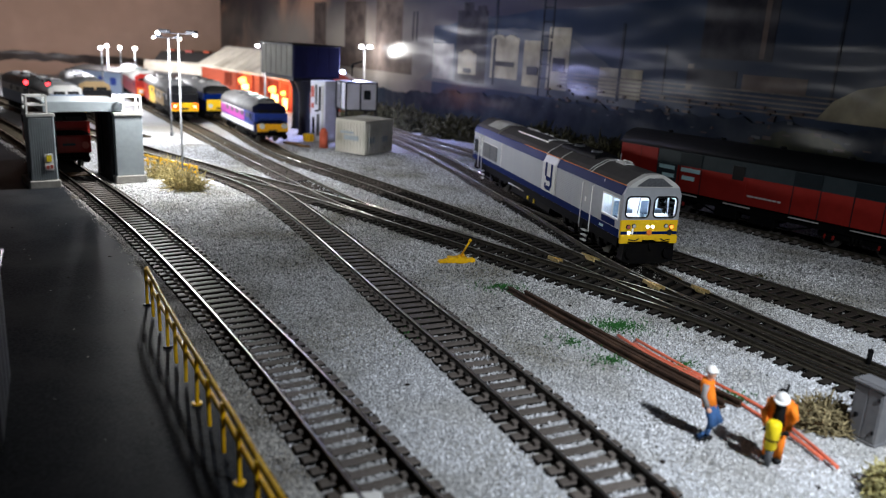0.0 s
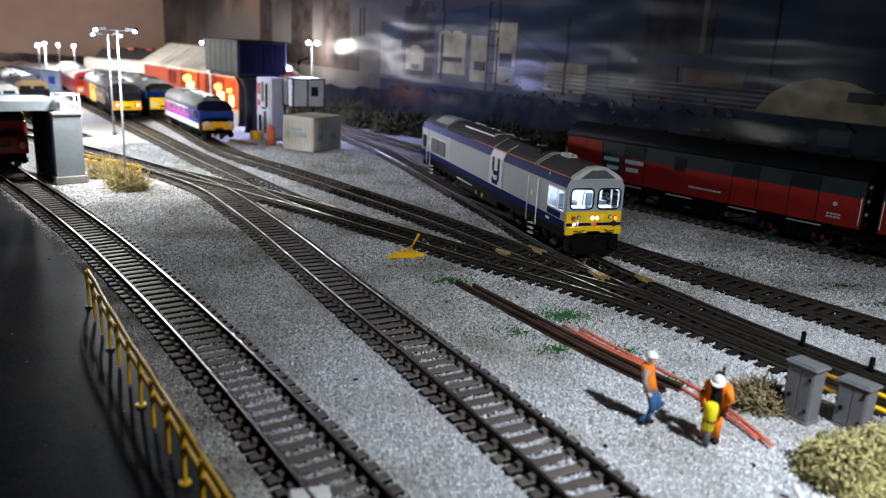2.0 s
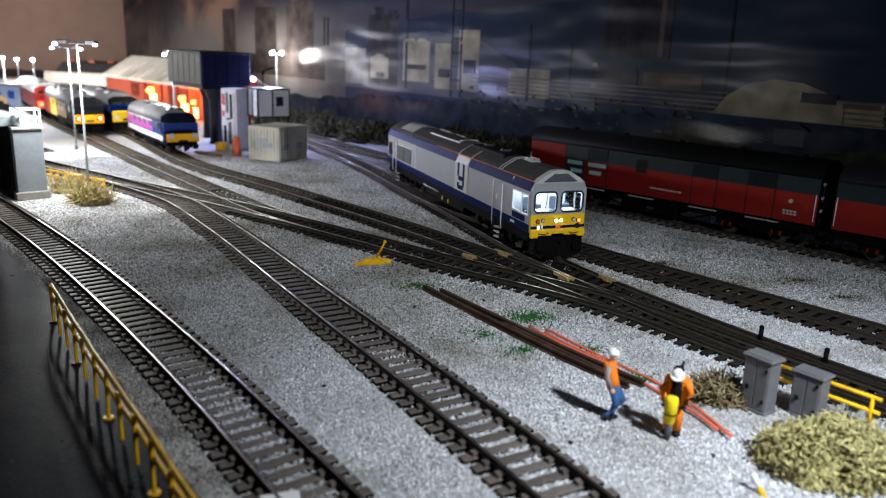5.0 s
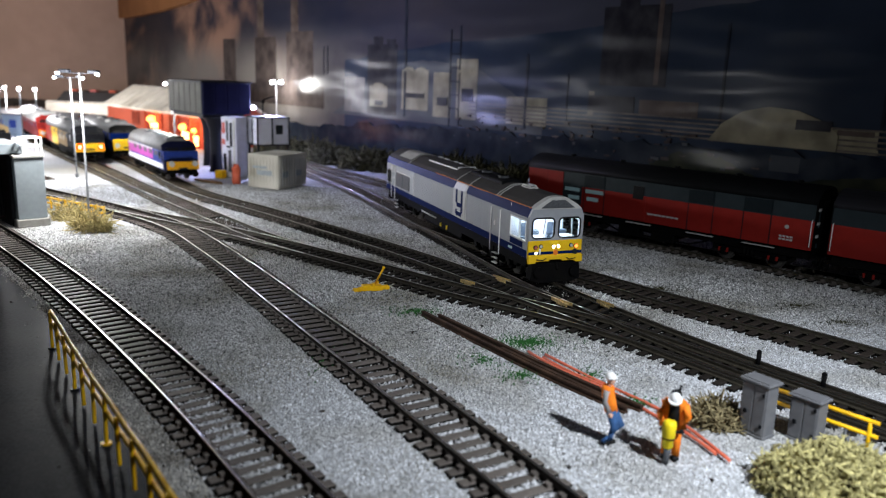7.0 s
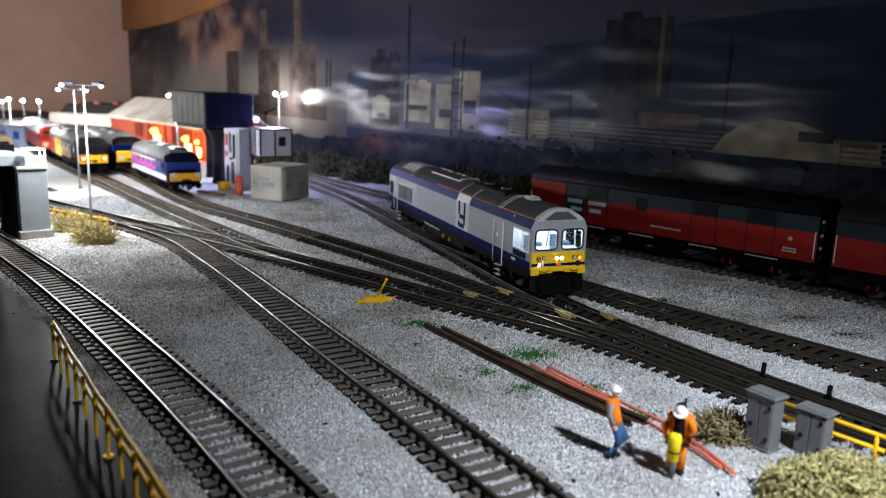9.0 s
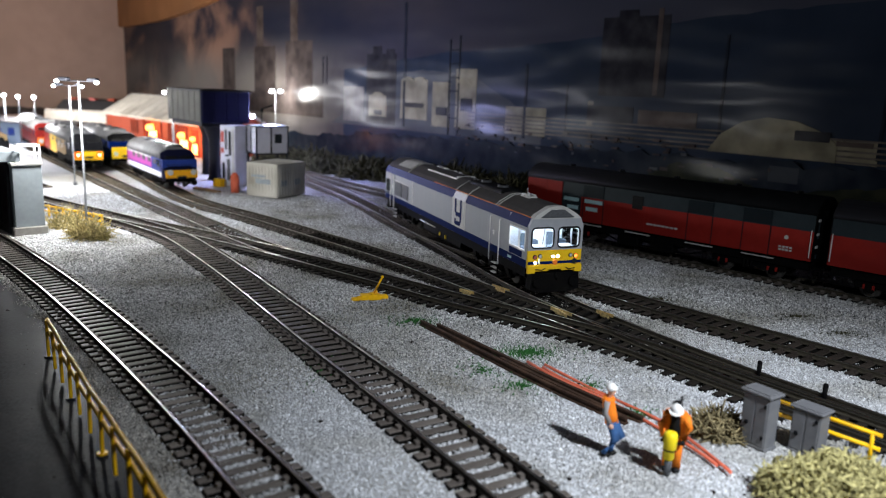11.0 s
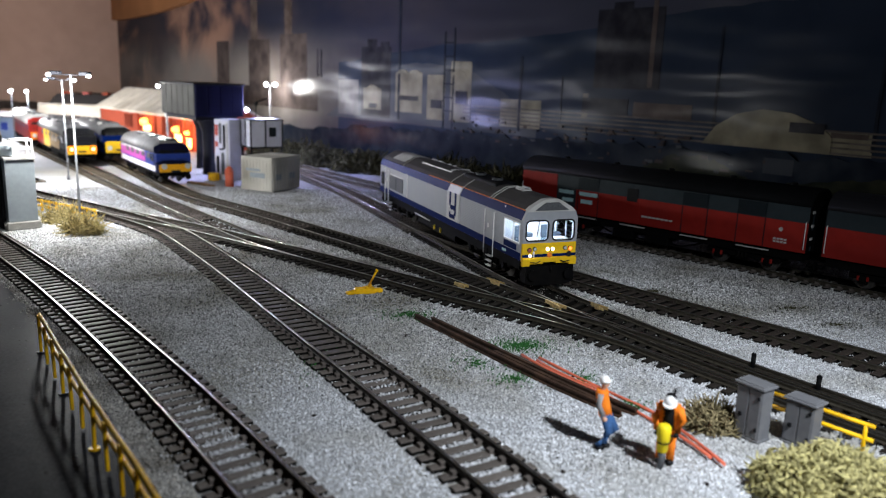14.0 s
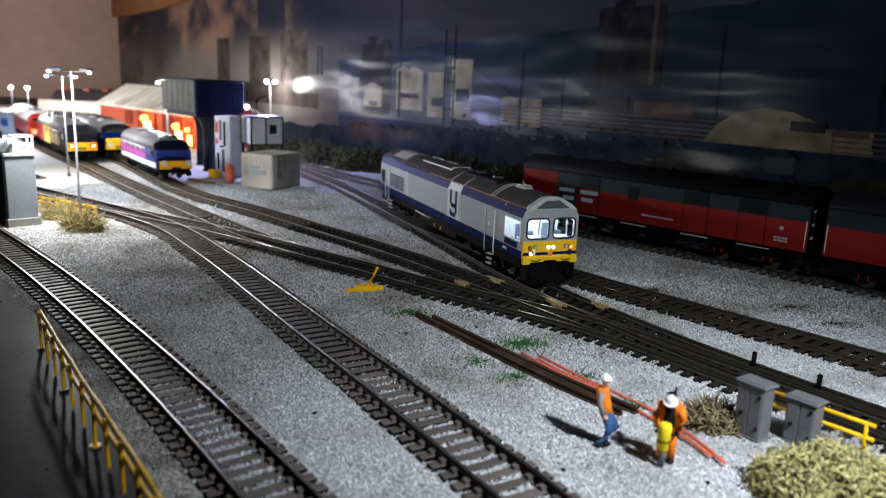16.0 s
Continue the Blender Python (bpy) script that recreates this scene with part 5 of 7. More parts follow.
def point_lever():
    lever = thing("point_lever", "yellow ground lever beside the turnout", "track lever")
    s = Shape()
    m = turned(0.0015, 0.4065, GROUND, 1, 0.05)
    for turn, x0, x1, w, z1 in ((0.30, -0.0105, 0.001, 0.0016, 0.0018), (0.08, -0.0055, 0.0055, 0.0027, 0.0030), (0.22, 0.001, 0.0100, 0.0019, 0.0022)):
        s.box(x0, x1, -w, w, 0.0, z1, M_FENCE, 0.0004, m @ Matrix.Rotation(turn, 4, "Z"))
    s.tube([m @ Vector((-0.0095, -0.0035, 0.0012)), m @ Vector((0.004, 0.0035, 0.0036))], 0.0007, M_FENCE, 6)
    s.tube([m @ Vector((0.001, -0.0012, 0.0030)), m @ Vector((0.001, -0.0012, 0.0040))], 0.0010, M_FENCE, 10)
    part("base", s, lever)
    s = Shape()
    s.tube([(0.0035, 0.4085, GROUND + 0.003), (0.0078, 0.4005, 0.0102)], 0.00055, M_FENCE, 8)
    part("arm", s, lever)
    s = Shape()
    s.ball((0.0078, 0.4005, 0.0104), 0.0009, M_FENCE, 8)
    part("knob", s, lever)


post_fence()
short_fence()
cabinet(0.1340, 0.2310, 0.0098, 0.0062, 0.0203, -62, "tall grey steel trackside cabinet on the ballast")
cabinet(0.1485, 0.2250, 0.0098, 0.0062, 0.0168, -58, "low grey steel trackside cabinet beside the scrub")
scrap_rail([(0.0270, 0.3610), (0.0420, 0.3330), (0.0620, 0.2980), (0.0780, 0.2690), (0.0965, 0.2430)], "rusty spare rail lying on the ballast")
scrap_rail([(0.0345, 0.3560), (0.0500, 0.3290), (0.0690, 0.2960), (0.0850, 0.2690), (0.1010, 0.2465)], "second rusty rail lying beside the first")
scrap_rail([(0.0580, 0.3090), (0.0745, 0.2800), (0.0930, 0.2500)], "short rusty rail length lying between the others")
for line, label in (([(0.0699, 0.3087), (0.0791, 0.2860), (0.0925, 0.2705), (0.0990, 0.2547), (0.1043, 0.2405), (0.1103, 0.2275), (0.1135, 0.2067)], "orange pipe lying loose across the ballast"),
                    ([(0.0769, 0.3053), (0.0832, 0.2929), (0.0945, 0.2712), (0.1011, 0.2607), (0.1077, 0.2492), (0.1118, 0.2329), (0.1148, 0.2077)], "second orange pipe lying beside the first"),
                    ([(0.0752, 0.3020), (0.0800, 0.2895), (0.0915, 0.2735), (0.0970, 0.2660)], "short orange pipe end between the longer pipes")):
    pipe([(x, y, GROUND + 0.0009 + 0.0006 * math.sin(40 * y)) for x, y in smooth_line(line, 0.008)], label)
figure_walking()
figure_drilling()
point_lever()
scrub("lichen_bush", "dry yellow-green lichen bush beside the cabinets", (0.1390, 0.1925), (0.0225, 0.0160, 0.0132), 3600, 0.0036, 0.00046, M_LICHEN, 3, curl=1.1)
scrub("straw_bush", "small brown straw scrub beside the cabinet", (0.1238, 0.2400), (0.0098, 0.0082, 0.0062), 520, 0.0062, 0.00042, M_STRAW, 4)
scrub("dry_bush", "dry straw-coloured bush at the foot of the lamp post", (-0.2000, 0.5560), (0.0125, 0.0110, 0.0085), 340, 0.0125, 0.00050, M_PALESTRAW, 5, curl=0.35)
scrub("dry_bush", "low straw-coloured scrub along the yellow fence", (-0.2300, 0.5960), (0.0130, 0.0090, 0.0070), 200, 0.0150, 0.00042, M_PALESTRAW, 6, curl=0.35)
for place, radii, count, seed in (((0.025, 0.367), (0.016, 0.009), 260, 1), ((0.073, 0.322), (0.019, 0.012), 620, 2), ((0.0905, 0.283), (0.010, 0.012), 140, 6), ((0.048, 0.300), (0.012, 0.012), 110, 7), ((0.062, 0.283), (0.010, 0.010), 160, 3), ((0.100, 0.256), (0.010, 0.006), 150, 4), ((-0.018, 0.300), (0.006, 0.020), 120, 5)):
    flock(place, radii, count, M_GRASS, seed, "patch of short green grass tufts in the ballast")
for place, seed in (((0.169, 0.414), 21), ((0.236, 0.382), 22), ((0.245, 0.353), 23)):
    flock(place, (0.024, 0.009), 150, M_DARKBUSH, seed, "thin dark weeds scattered over the ballast")
s = Shape()
s.box(-0.0052, 0.0052, -0.0026, 0.0026, 0.0, 0.0024, M_WHITE, 0.0005, turned(-0.0222, 0.1765, -0.0026, 1, 0.25))
single("white_block", s, "small white plastic block between the rails", "block")
stick = thing("marker_stick", "small white and yellow stick stuck in the ballast", "stick")
s = Shape()
s.tube([(0.1086, 0.1800, GROUND + 0.0020), (0.1074, 0.1822, GROUND + 0.0050)], 0.0009, M_WHITE, 8)
part("tip", s, stick, "white tip")
s = Shape()
s.tube([(0.1096, 0.1780, GROUND - 0.0004), (0.1086, 0.1800, GROUND + 0.0020)], 0.0009, M_FENCE, 8)
part("shaft", s, stick, "yellow shaft")
twig = thing("twig", "dark grey forked twig lying beside the yellow barrier", "twig")
for pts, r in (([(0.1600, 0.2105, GROUND + 0.0004), (0.1590, 0.2150, GROUND + 0.0022), (0.1580, 0.2180, GROUND + 0.0050), (0.1583, 0.2188, GROUND + 0.0075)], 0.0009),
               ([(0.1590, 0.2150, GROUND + 0.0022), (0.1555, 0.2170, GROUND + 0.0030), (0.1535, 0.2168, GROUND + 0.0052)], 0.0006),
               ([(0.1582, 0.2170, GROUND + 0.0042), (0.1605, 0.2195, GROUND + 0.0052)], 0.0005)):
    s = Shape()
    s.tube(pts, r, M_GRILLE, 7, r * 0.5)
    part("branch", s, twig)
for x, y in ((0.1655, 0.2905), (0.1795, 0.2655)):
    s = Shape()
    s.tube([(x, y, GROUND), (x, y, 0.0034)], 0.0010, M_BLACK, 10)
    s.ball((x, y, 0.0034), 0.0011, M_BLACK, 8)
    s.box(x - 0.002, x + 0.002, y - 0.0012, y + 0.0012, GROUND, GROUND + 0.0012, M_BLACK)
    single("ground_signal", s, "small black post standing beside the turnout", "track signal", group="black posts")
buf = thing("buffer_stop", "dark square buffer block at the end of the siding", "buffer stop", turned(0.0985, 0.6020, GROUND, 0.64, -0.77))
s = Shape()
s.box(-0.0030, 0.0030, -0.0055, 0.0055, 0.0, 0.0185, M_DARKSTEEL, 0.0005)
part("block", s, buf)
s = Shape()
s.box(-0.0040, 0.0, -0.0045, 0.0045, 0.0135, 0.0165, M_DARKSTEEL, 0.0004)
part("beam", s, buf)
s = Shape()
s.tube([(0.0890, 0.665, GROUND), (0.0890, 0.665, 0.006)], 0.001, M_BLACK, 8)
s.ball((0.0890, 0.665, 0.006), 0.0016, M_BLACK, 8)
single("ground_signal", s, "small black post beside the far turnout", "track signal", group="black posts")
# brass turnout castings: a vee of two bars on a plate
for x, y, dx, dy, k in ((0.0762, 0.4203, 0.45, -0.89, 0.9), (0.0555, 0.4120, 0.62, -0.78, 0.6), (0.1006, 0.3749, 0.45, -0.89, 0.9), (0.1232, 0.3720, 0.42, -0.91, 0.7)):
    s = Shape()
    m = turned(x, y, 0, dx, dy)
    s.box(-0.0040 * k, 0.0010 * k, -0.0005, 0.0005, -0.0024, -0.0004, M_BRASS, 0.0002, m)
    for side in (-1, 1):
        s.prism([(-0.0003, -0.0013), (0.0003, -0.0013), (0.0003, 0.0004), (-0.0003, 0.0004)], -0.0085 * k, 0.0075 * k, M_BRASS, m @ Matrix.Translation((0, side * 0.0009, 0)) @ Matrix.Rotation(side * 0.13, 4, "Z"))
    part("frog", s, TRACKS[4], "bare brass turnout casting")


# ---------------------------------------------------------------- the yard behind
def wash_plant():
    ax, dy = Vector((0.78, 0.62, 0)).normalized(), Vector((-0.62, 0.78, 0)).normalized()
    m = Matrix.Identity(4)
    m.col[0], m.col[1], m.col[3] = (*ax, 0), (*dy, 0), (-0.2955, 0.5250, GROUND, 1)
    plant = thing("wash_plant", "blue-grey carriage washing portal standing over the track", "wash plant", m)
    for x0, x1 in ((0.0, 0.0170), (0.0570, 0.0765)):
        s = Shape()
        s.box(x0 - 0.0015, x1 + 0.0015, -0.0015, 0.030, 0, 0.0058, M_CONCRETE, 0.0006)
        part("plinth", s, plant, "rough concrete plinth")
        s = Shape()
        s.box(x0, x1, 0.0, 0.013, 0.0058, 0.0500, M_SHED, 0.0003)
        tower = part("tower", s, plant, "blue-grey clad tower")
        if x0 == 0.0:
            for k in range(11):
                s = Shape()
                x = x0 + 0.0010 + k * 0.00145
                s.prism([(-0.0008, 0.0065), (0.0002, 0.0060), (0.0002, 0.0495), (-0.0008, 0.0490)], x, x + 0.0006, M_SHED)
                part("corrugation", s, tower)
            s = Shape()
            s.box(0.0090, 0.0145, -0.0012, -0.0006, 0.0130, 0.0245, M_WHITE)
            sign = part("warning_sign", s, tower, "white warning board")
            s = Shape()
            s.box(0.0102, 0.0134, -0.0014, -0.0010, 0.0190, 0.0235, M_SIGNYELLOW)
            part("yellow_patch", s, sign)
            s = Shape()
            s.box(0.0096, 0.0116, -0.0014, -0.0010, 0.0138, 0.0160, M_LEDOFF)
            s.box(0.0124, 0.0140, -0.0014, -0.0010, 0.0142, 0.0165, M_LEDOFF)
            part("red_patch", s, sign)
        s = Shape()
        s.box(x0 - 0.0006, x1 + 0.0006, -0.0008, 0.014, 0.0500, 0.0522, M_PALEGREY, 0.0003)
        cap = part("cap", s, tower, "pale grey cap")
        a, b2 = (x0, x0 + 0.0135) if x0 == 0 else (x0 + 0.006, x1)
        s = Shape()
        for x in (a + 0.0006, b2 - 0.0006):
            for y in (0.0006, 0.0120):
                s.box(x - 0.0006, x + 0.0006, y - 0.0006, y + 0.0006, 0.0522, 0.0640, M_WHITE)
        for z in (0.0575, 0.0634):
            s.box(a, b2, 0.0, 0.0011, z, z + 0.0011, M_WHITE)
            s.box(a, b2, 0.0115, 0.0126, z, z + 0.0011, M_WHITE)
            s.box(a, a + 0.0011, 0.0, 0.0126, z, z + 0.0011, M_WHITE)
            s.box(b2 - 0.0011, b2, 0.0, 0.0126, z, z + 0.0011, M_WHITE)
        part("railing", s, cap, "white guard rails")
    for x0, x1 in ((0.0135, 0.0185), (0.0545, 0.0600)):
        s = Shape()
        s.box(x0, x1, 0.006, 0.046, 0.0, 0.0525, M_DARKSTEEL, 0.0004)
        part("jamb", s, plant, "dark inner jamb")
    s = Shape()
    s.box(0.0110, 0.0640, 0.004, 0.048, 0.0525, 0.0600, M_SHED, 0.0005)
    part("lintel", s, plant, "blue-grey lintel")
    for x in (0.0205, 0.0525):
        s = Shape()
        for k in range(22):
            a = k / 22 * 6.28
            s.tube([(x, 0.022, 0.006), (x, 0.022, 0.050)], 0.0004, M_DARKSTEEL, 4) if k == 0 else None
            s.box(x - 0.0016, x + 0.0016, 0.0219, 0.0221, 0.006, 0.050, M_DARKSTEEL, 0, Matrix.Translation((x, 0.022, 0)) @ Matrix.Rotation(a, 4, "Z") @ Matrix.Translation((-x, -0.022, 0)))
        part("brush", s, plant, "dark washing brush")
    s = Shape()
    s.box(0.0290, 0.0425, 0.020, 0.034, 0.0036, 0.0042, M_TIMBER, 0.0002)
    part("crossing_board", s, plant, "timber board between the rails")


def far_locomotive(front, towards, length, bands, roof_mat, nose, lights, label, panels=(), tall=0.0445, nose_top=0.0275):
    """A diesel with coloured bands along its sides; bands are (bottom, top, material); its front faces us."""
    f = Vector((*front, 0))
    d = (Vector((*towards, 0)) - f).normalized()
    loco = thing("diesel_locomotive", label, "locomotive", turned(f.x, f.y, 0, -d.x, -d.y), group="parked locomotives")
    H = 0.0172
    zs = tall - 0.0125
    dz = tall - 0.0500
    s = Shape()
    s.prism([(-H, 0.0115), (H, 0.0115), (H, zs), (-H, zs)], -length, -0.006, bands[0][2])
    body = part("body", s, loco)
    for band in bands[1:]:
        z0, z1, mat = band[:3]
        if z1 <= z0:
            continue
        if z0 > 0.02:
            z0, z1 = z0 + dz, z1 + dz
        for side in (-1, 1):
            s = Shape()
            s.box(-length + 0.0005, band[3] if len(band) > 3 else -0.0065, side * H - 0.0002, side * H + 0.0002, z0, z1, mat)
            part("stripe", s, body)
    for x0, x1, z0, z1, mat in panels:
        for side in (-1, 1):
            s = Shape()
            s.box(x0, x1, side * H - 0.0004, side * H + 0.0004, z0 + dz, min(z1 + dz, zs), mat)
            part("side_panel", s, body)
    for k in range(5):
        for side in (-1, 1):
            s = Shape()
            x = -length * (0.22 + 0.14 * k)
            s.box(x - 0.006, x + 0.006, side * H - 0.0006, side * H + 0.0006, zs - 0.0065, zs - 0.0015, M_GRILLE, 0.0002)
            part("louvre", s, body)
    arch = [(H * math.cos(a), zs + 0.0125 * math.sin(a) ** 0.8) for a in np.linspace(0, math.pi, 11)]
    s = Shape()
    s.prism(arch, -length, -0.014, roof_mat, smooth=True)
    roof = part("roof", s, loco)
    for k in range(3):
        s = Shape()
        x = -length * (0.25 + 0.25 * k)
        s.box(x - 0.008, x + 0.008, -0.0065, 0.0065, tall - 0.001, tall + 0.0012, M_GRILLE, 0.0005)
        part("roof_grille", s, roof)
    rng = random.Random(int(length * 1000) + int(front[0] * -1000))
    for k in range(9):
        s = Shape()
        x, y, w = -length * rng.uniform(0.12, 0.95), rng.uniform(-0.009, 0.009), rng.uniform(0.0012, 0.004)
        z = zs + 0.0125 * (1 - (y / H) ** 2) ** 0.4
        s.box(x - w * 1.6, x + w * 1.6, y - w, y + w, z - 0.002, z + 0.0014, rng.choice((M_PALEGREY, M_GRILLE, M_DARKSTEEL)), 0.0003)
        part("roof_fitting", s, roof)
    # cab end: sloping windscreens over a blunt nose
    s = Shape()
    top = zs + 0.010
    sec = lambda x, z1, w: [(x, -w, 0.0115), (x, w, 0.0115), (x, w, z1 * 0.9), (x, w * 0.6, z1), (x, -w * 0.6, z1), (x, -w, z1 * 0.9)]
    s.loft([sec(-0.0142, top, H), sec(-0.0062, 0.031 + dz, H), sec(-0.0005, 0.0285 + dz, H * 0.93)], bands[-1][2], smooth=False)
    cab = part("cab", s, loco)
    s = Shape()
    s.box(-0.0012, 0.0006, -H * 0.93, H * 0.93, 0.0120, nose_top + dz, nose, 0.0006)
    panel = part("nose_panel", s, cab, "coloured warning panel")
    s = Shape()
    s.box(0.0004, 0.0010, -0.0045, 0.0045, 0.0196 + dz, 0.0216 + dz, M_DARKGLASS, 0.0002)
    part("headcode_box", s, panel)
    for side in (-1, 1):
        s = Shape()
        y = side * 0.0072
        s.loft([[(-0.0058, y - 0.0064, 0.0318 + dz), (-0.0058, y + 0.0064, 0.0318 + dz), (-0.0102, y + 0.0056, 0.0408 + dz), (-0.0102, y - 0.0056, 0.0408 + dz)],
                [(-0.0070, y - 0.0064, 0.0312 + dz), (-0.0070, y + 0.0064, 0.0312 + dz), (-0.0120, y + 0.0056, 0.0402 + dz), (-0.0120, y - 0.0056, 0.0402 + dz)]], M_RUBBER, smooth=False)
        part("windscreen", s, cab, "dark cab windscreen")
        s = Shape()
        s.box(-0.0240, -0.0160, side * H - 0.0004, side * H + 0.0004, 0.0290 + dz, 0.0365 + dz, M_DARKGLASS, 0.0002)
        part("side_window", s, body)
        s = Shape()
        s.tube([(0.0004, side * 0.0115, 0.0180), (0.0022, side * 0.0115, 0.0180)], 0.0036 if lights is M_LEDORANGE else 0.0028, lights, 12)
        marker = part("marker_light", s, panel)
        if lights is M_LEDORANGE:
            s = Shape()
            s.ball((0.0022, side * 0.0115, 0.0180), 0.0017, M_GLOWPALE, 10)
            part("bulb", s, marker, "bright amber bulb")
    s = Shape()
    s.box(-length + 0.002, -0.004, -0.0150, 0.0150, 0.0080, 0.0116, M_BLACK)
    s.box(-length * 0.62, -length * 0.38, -0.0140, 0.0140, 0.0028, 0.0082, M_BLACK, 0.0006)
    part("underframe", s, loco, "black underframe")
    for x in (-length * 0.8, -length * 0.2 - 0.004):
        bogie(loco, x, 2 if length < 0.2 else 3, 0.022, 0.0062, 0.0130)
    buffers(loco, -0.002, 1)
    return loco


far_locomotive((-0.1890, 0.7870), (-0.266, 0.921), 0.150, [(0, 0, M_BLUE), (0.0262, 0.0350, M_MAGENTA, -0.046), (0.0120, 0.0172, M_WHITE, -0.010), (0.0, 0.0, M_TANKNAVY)],
               M_LOCOROOF, M_NOSE, M_PALEGREY, "parked diesel locomotive with magenta, white and blue sides and yellow front",
               ((-0.149, -0.048, 0.0352, 0.0372, M_PALEGREY),), tall=0.0425)
far_locomotive((-0.3290, 0.9300), (-0.413, 1.075), 0.200, [(0, 0, M_DARKSTEEL), (0.0115, 0.0170, M_BLACK), (0, 0, M_DARKSTEEL)],
               M_LOCOROOF, M_YELLOW, M_LEDORANGE, "parked tan and black diesel locomotive with lit amber lamps",
               ((-0.105, -0.042, 0.0200, 0.0372, M_TAN), (-0.150, -0.105, 0.0170, 0.0372, M_YELLOW), (-0.092, -0.078, 0.0270, 0.0330, M_WHITE), (-0.072, -0.058, 0.0270, 0.0330, M_WHITE), (-0.200, -0.150, 0.0170, 0.0372, M_RED)))
far_locomotive((-0.2960, 0.9600), (-0.375, 1.095), 0.190, [(0, 0, M_NAVY), (0.0300, 0.0372, M_BLUE), (0, 0, M_BLACK)],
               M_LOCOROOF, M_YELLOW, M_PALEGREY, "parked dark blue diesel locomotive with yellow front", ((-0.16, -0.05, 0.0180, 0.0300, M_BLUE),), nose_top=0.0310)
far_locomotive((-0.4420, 1.1080), (-0.56, 1.32), 0.240, [(0, 0, M_RED), (0.0300, 0.0372, M_RED), (0, 0, M_RED)],
               M_PALEGREY, M_ORANGELINE, M_PALEGREY, "parked red diesel locomotive with pale roof")
far_locomotive((-0.4220, 0.8380), (-0.56, 0.985), 0.210, [(0, 0, M_BLUEGREY), (0.0300, 0.0372, M_PALEGREY), (0, 0, M_PALEGREY)],
               M_LOCOROOF, M_YELLOW, M_PALEGREY, "parked grey diesel locomotive with yellow front and silver roof")
far_locomotive((-0.4280, 0.9150), (-0.55, 1.10), 0.210, [(0, 0, M_DARKSTEEL), (0.0300, 0.0372, M_TAN), (0, 0, M_TAN)],
               M_LOCOROOF, M_YELLOW, M_LEDOFF, "parked dark diesel locomotive with bright yellow front")
far_locomotive((-0.3000, 0.5890), (-0.43, 0.75), 0.085, [(0, 0, M_RED), (0.0290, 0.0372, M_BLACK), (0, 0, M_BLACK)],
               M_ROOFGREY, M_RED, M_LEDOFF, "red and black diesel locomotive waiting inside the wash plant", tall=0.0480)


def lamp_post(x, y, h, heads, label, facing=0.0, lens=0.0015, thick=1.0):
    post = thing("lamp_post", label, "lamp post", Matrix.Translation((x, y, GROUND)) @ Matrix.Rotation(facing, 4, "Z"), group="yard lamps")
    hh = h - GROUND
    s = Shape()
    s.tube([(0, 0, 0), (0, 0, 0.006), (0, 0, hh)], 0.00095 * thick, M_POSTLIGHT, 10, 0.0008 * thick)
    s.tube([(0, 0, 0), (0, 0, 0.004)], 0.0018, M_POSTLIGHT, 10)
    part("pole", s, post)
    s = Shape()
    w = max(abs(a) for a in heads) if heads != [0] else 0.003
    s.tube([(-w, 0, hh), (w, 0, hh)], 0.0004, M_DARKSTEEL, 8)
    part("cross_arm", s, post)
    for a in heads:
        s = Shape()
        t = a - math.copysign(0.004, a) if len(heads) > 1 else a
        s.box(t - 0.0036, t + 0.0036, -0.0030, 0.0030, hh, hh + 0.0026, M_DARKSTEEL, 0.0006)
        head = part("lamp_head", s, post, "dark lamp housing")
        s = Shape()
        s.ball((a, -0.0030, hh - 0.0004), lens, M_LED, 12, 0.8)
        part("lamp_lens", s, head, "glowing white lamp lens")
    return post


lamp_post(-0.2135, 0.5920, 0.1060, [-0.0150, 0.0150], "tall grey yard lamp post with two lit heads", -0.15)
lamp_post(-0.3090, 0.8300, 0.0985, [-0.0150, 0.0150], "grey yard lamp post with two lit heads farther back", -0.15)
for x, y in ((-0.5500, 1.2000), (-0.5854, 1.3000), (-0.5420, 1.2500), (-0.5185, 1.2500)):
    lamp_post(x, y, 0.0725, [0.0], "distant grey yard lamp post with one lit head", 0.2, 0.0027, 1.3)
lamp_post(-0.2490, 1.0000, 0.0925, [-0.0090, 0.0050], "grey yard lamp post beside the water tank", 0.2, 0.0022, 1.3)


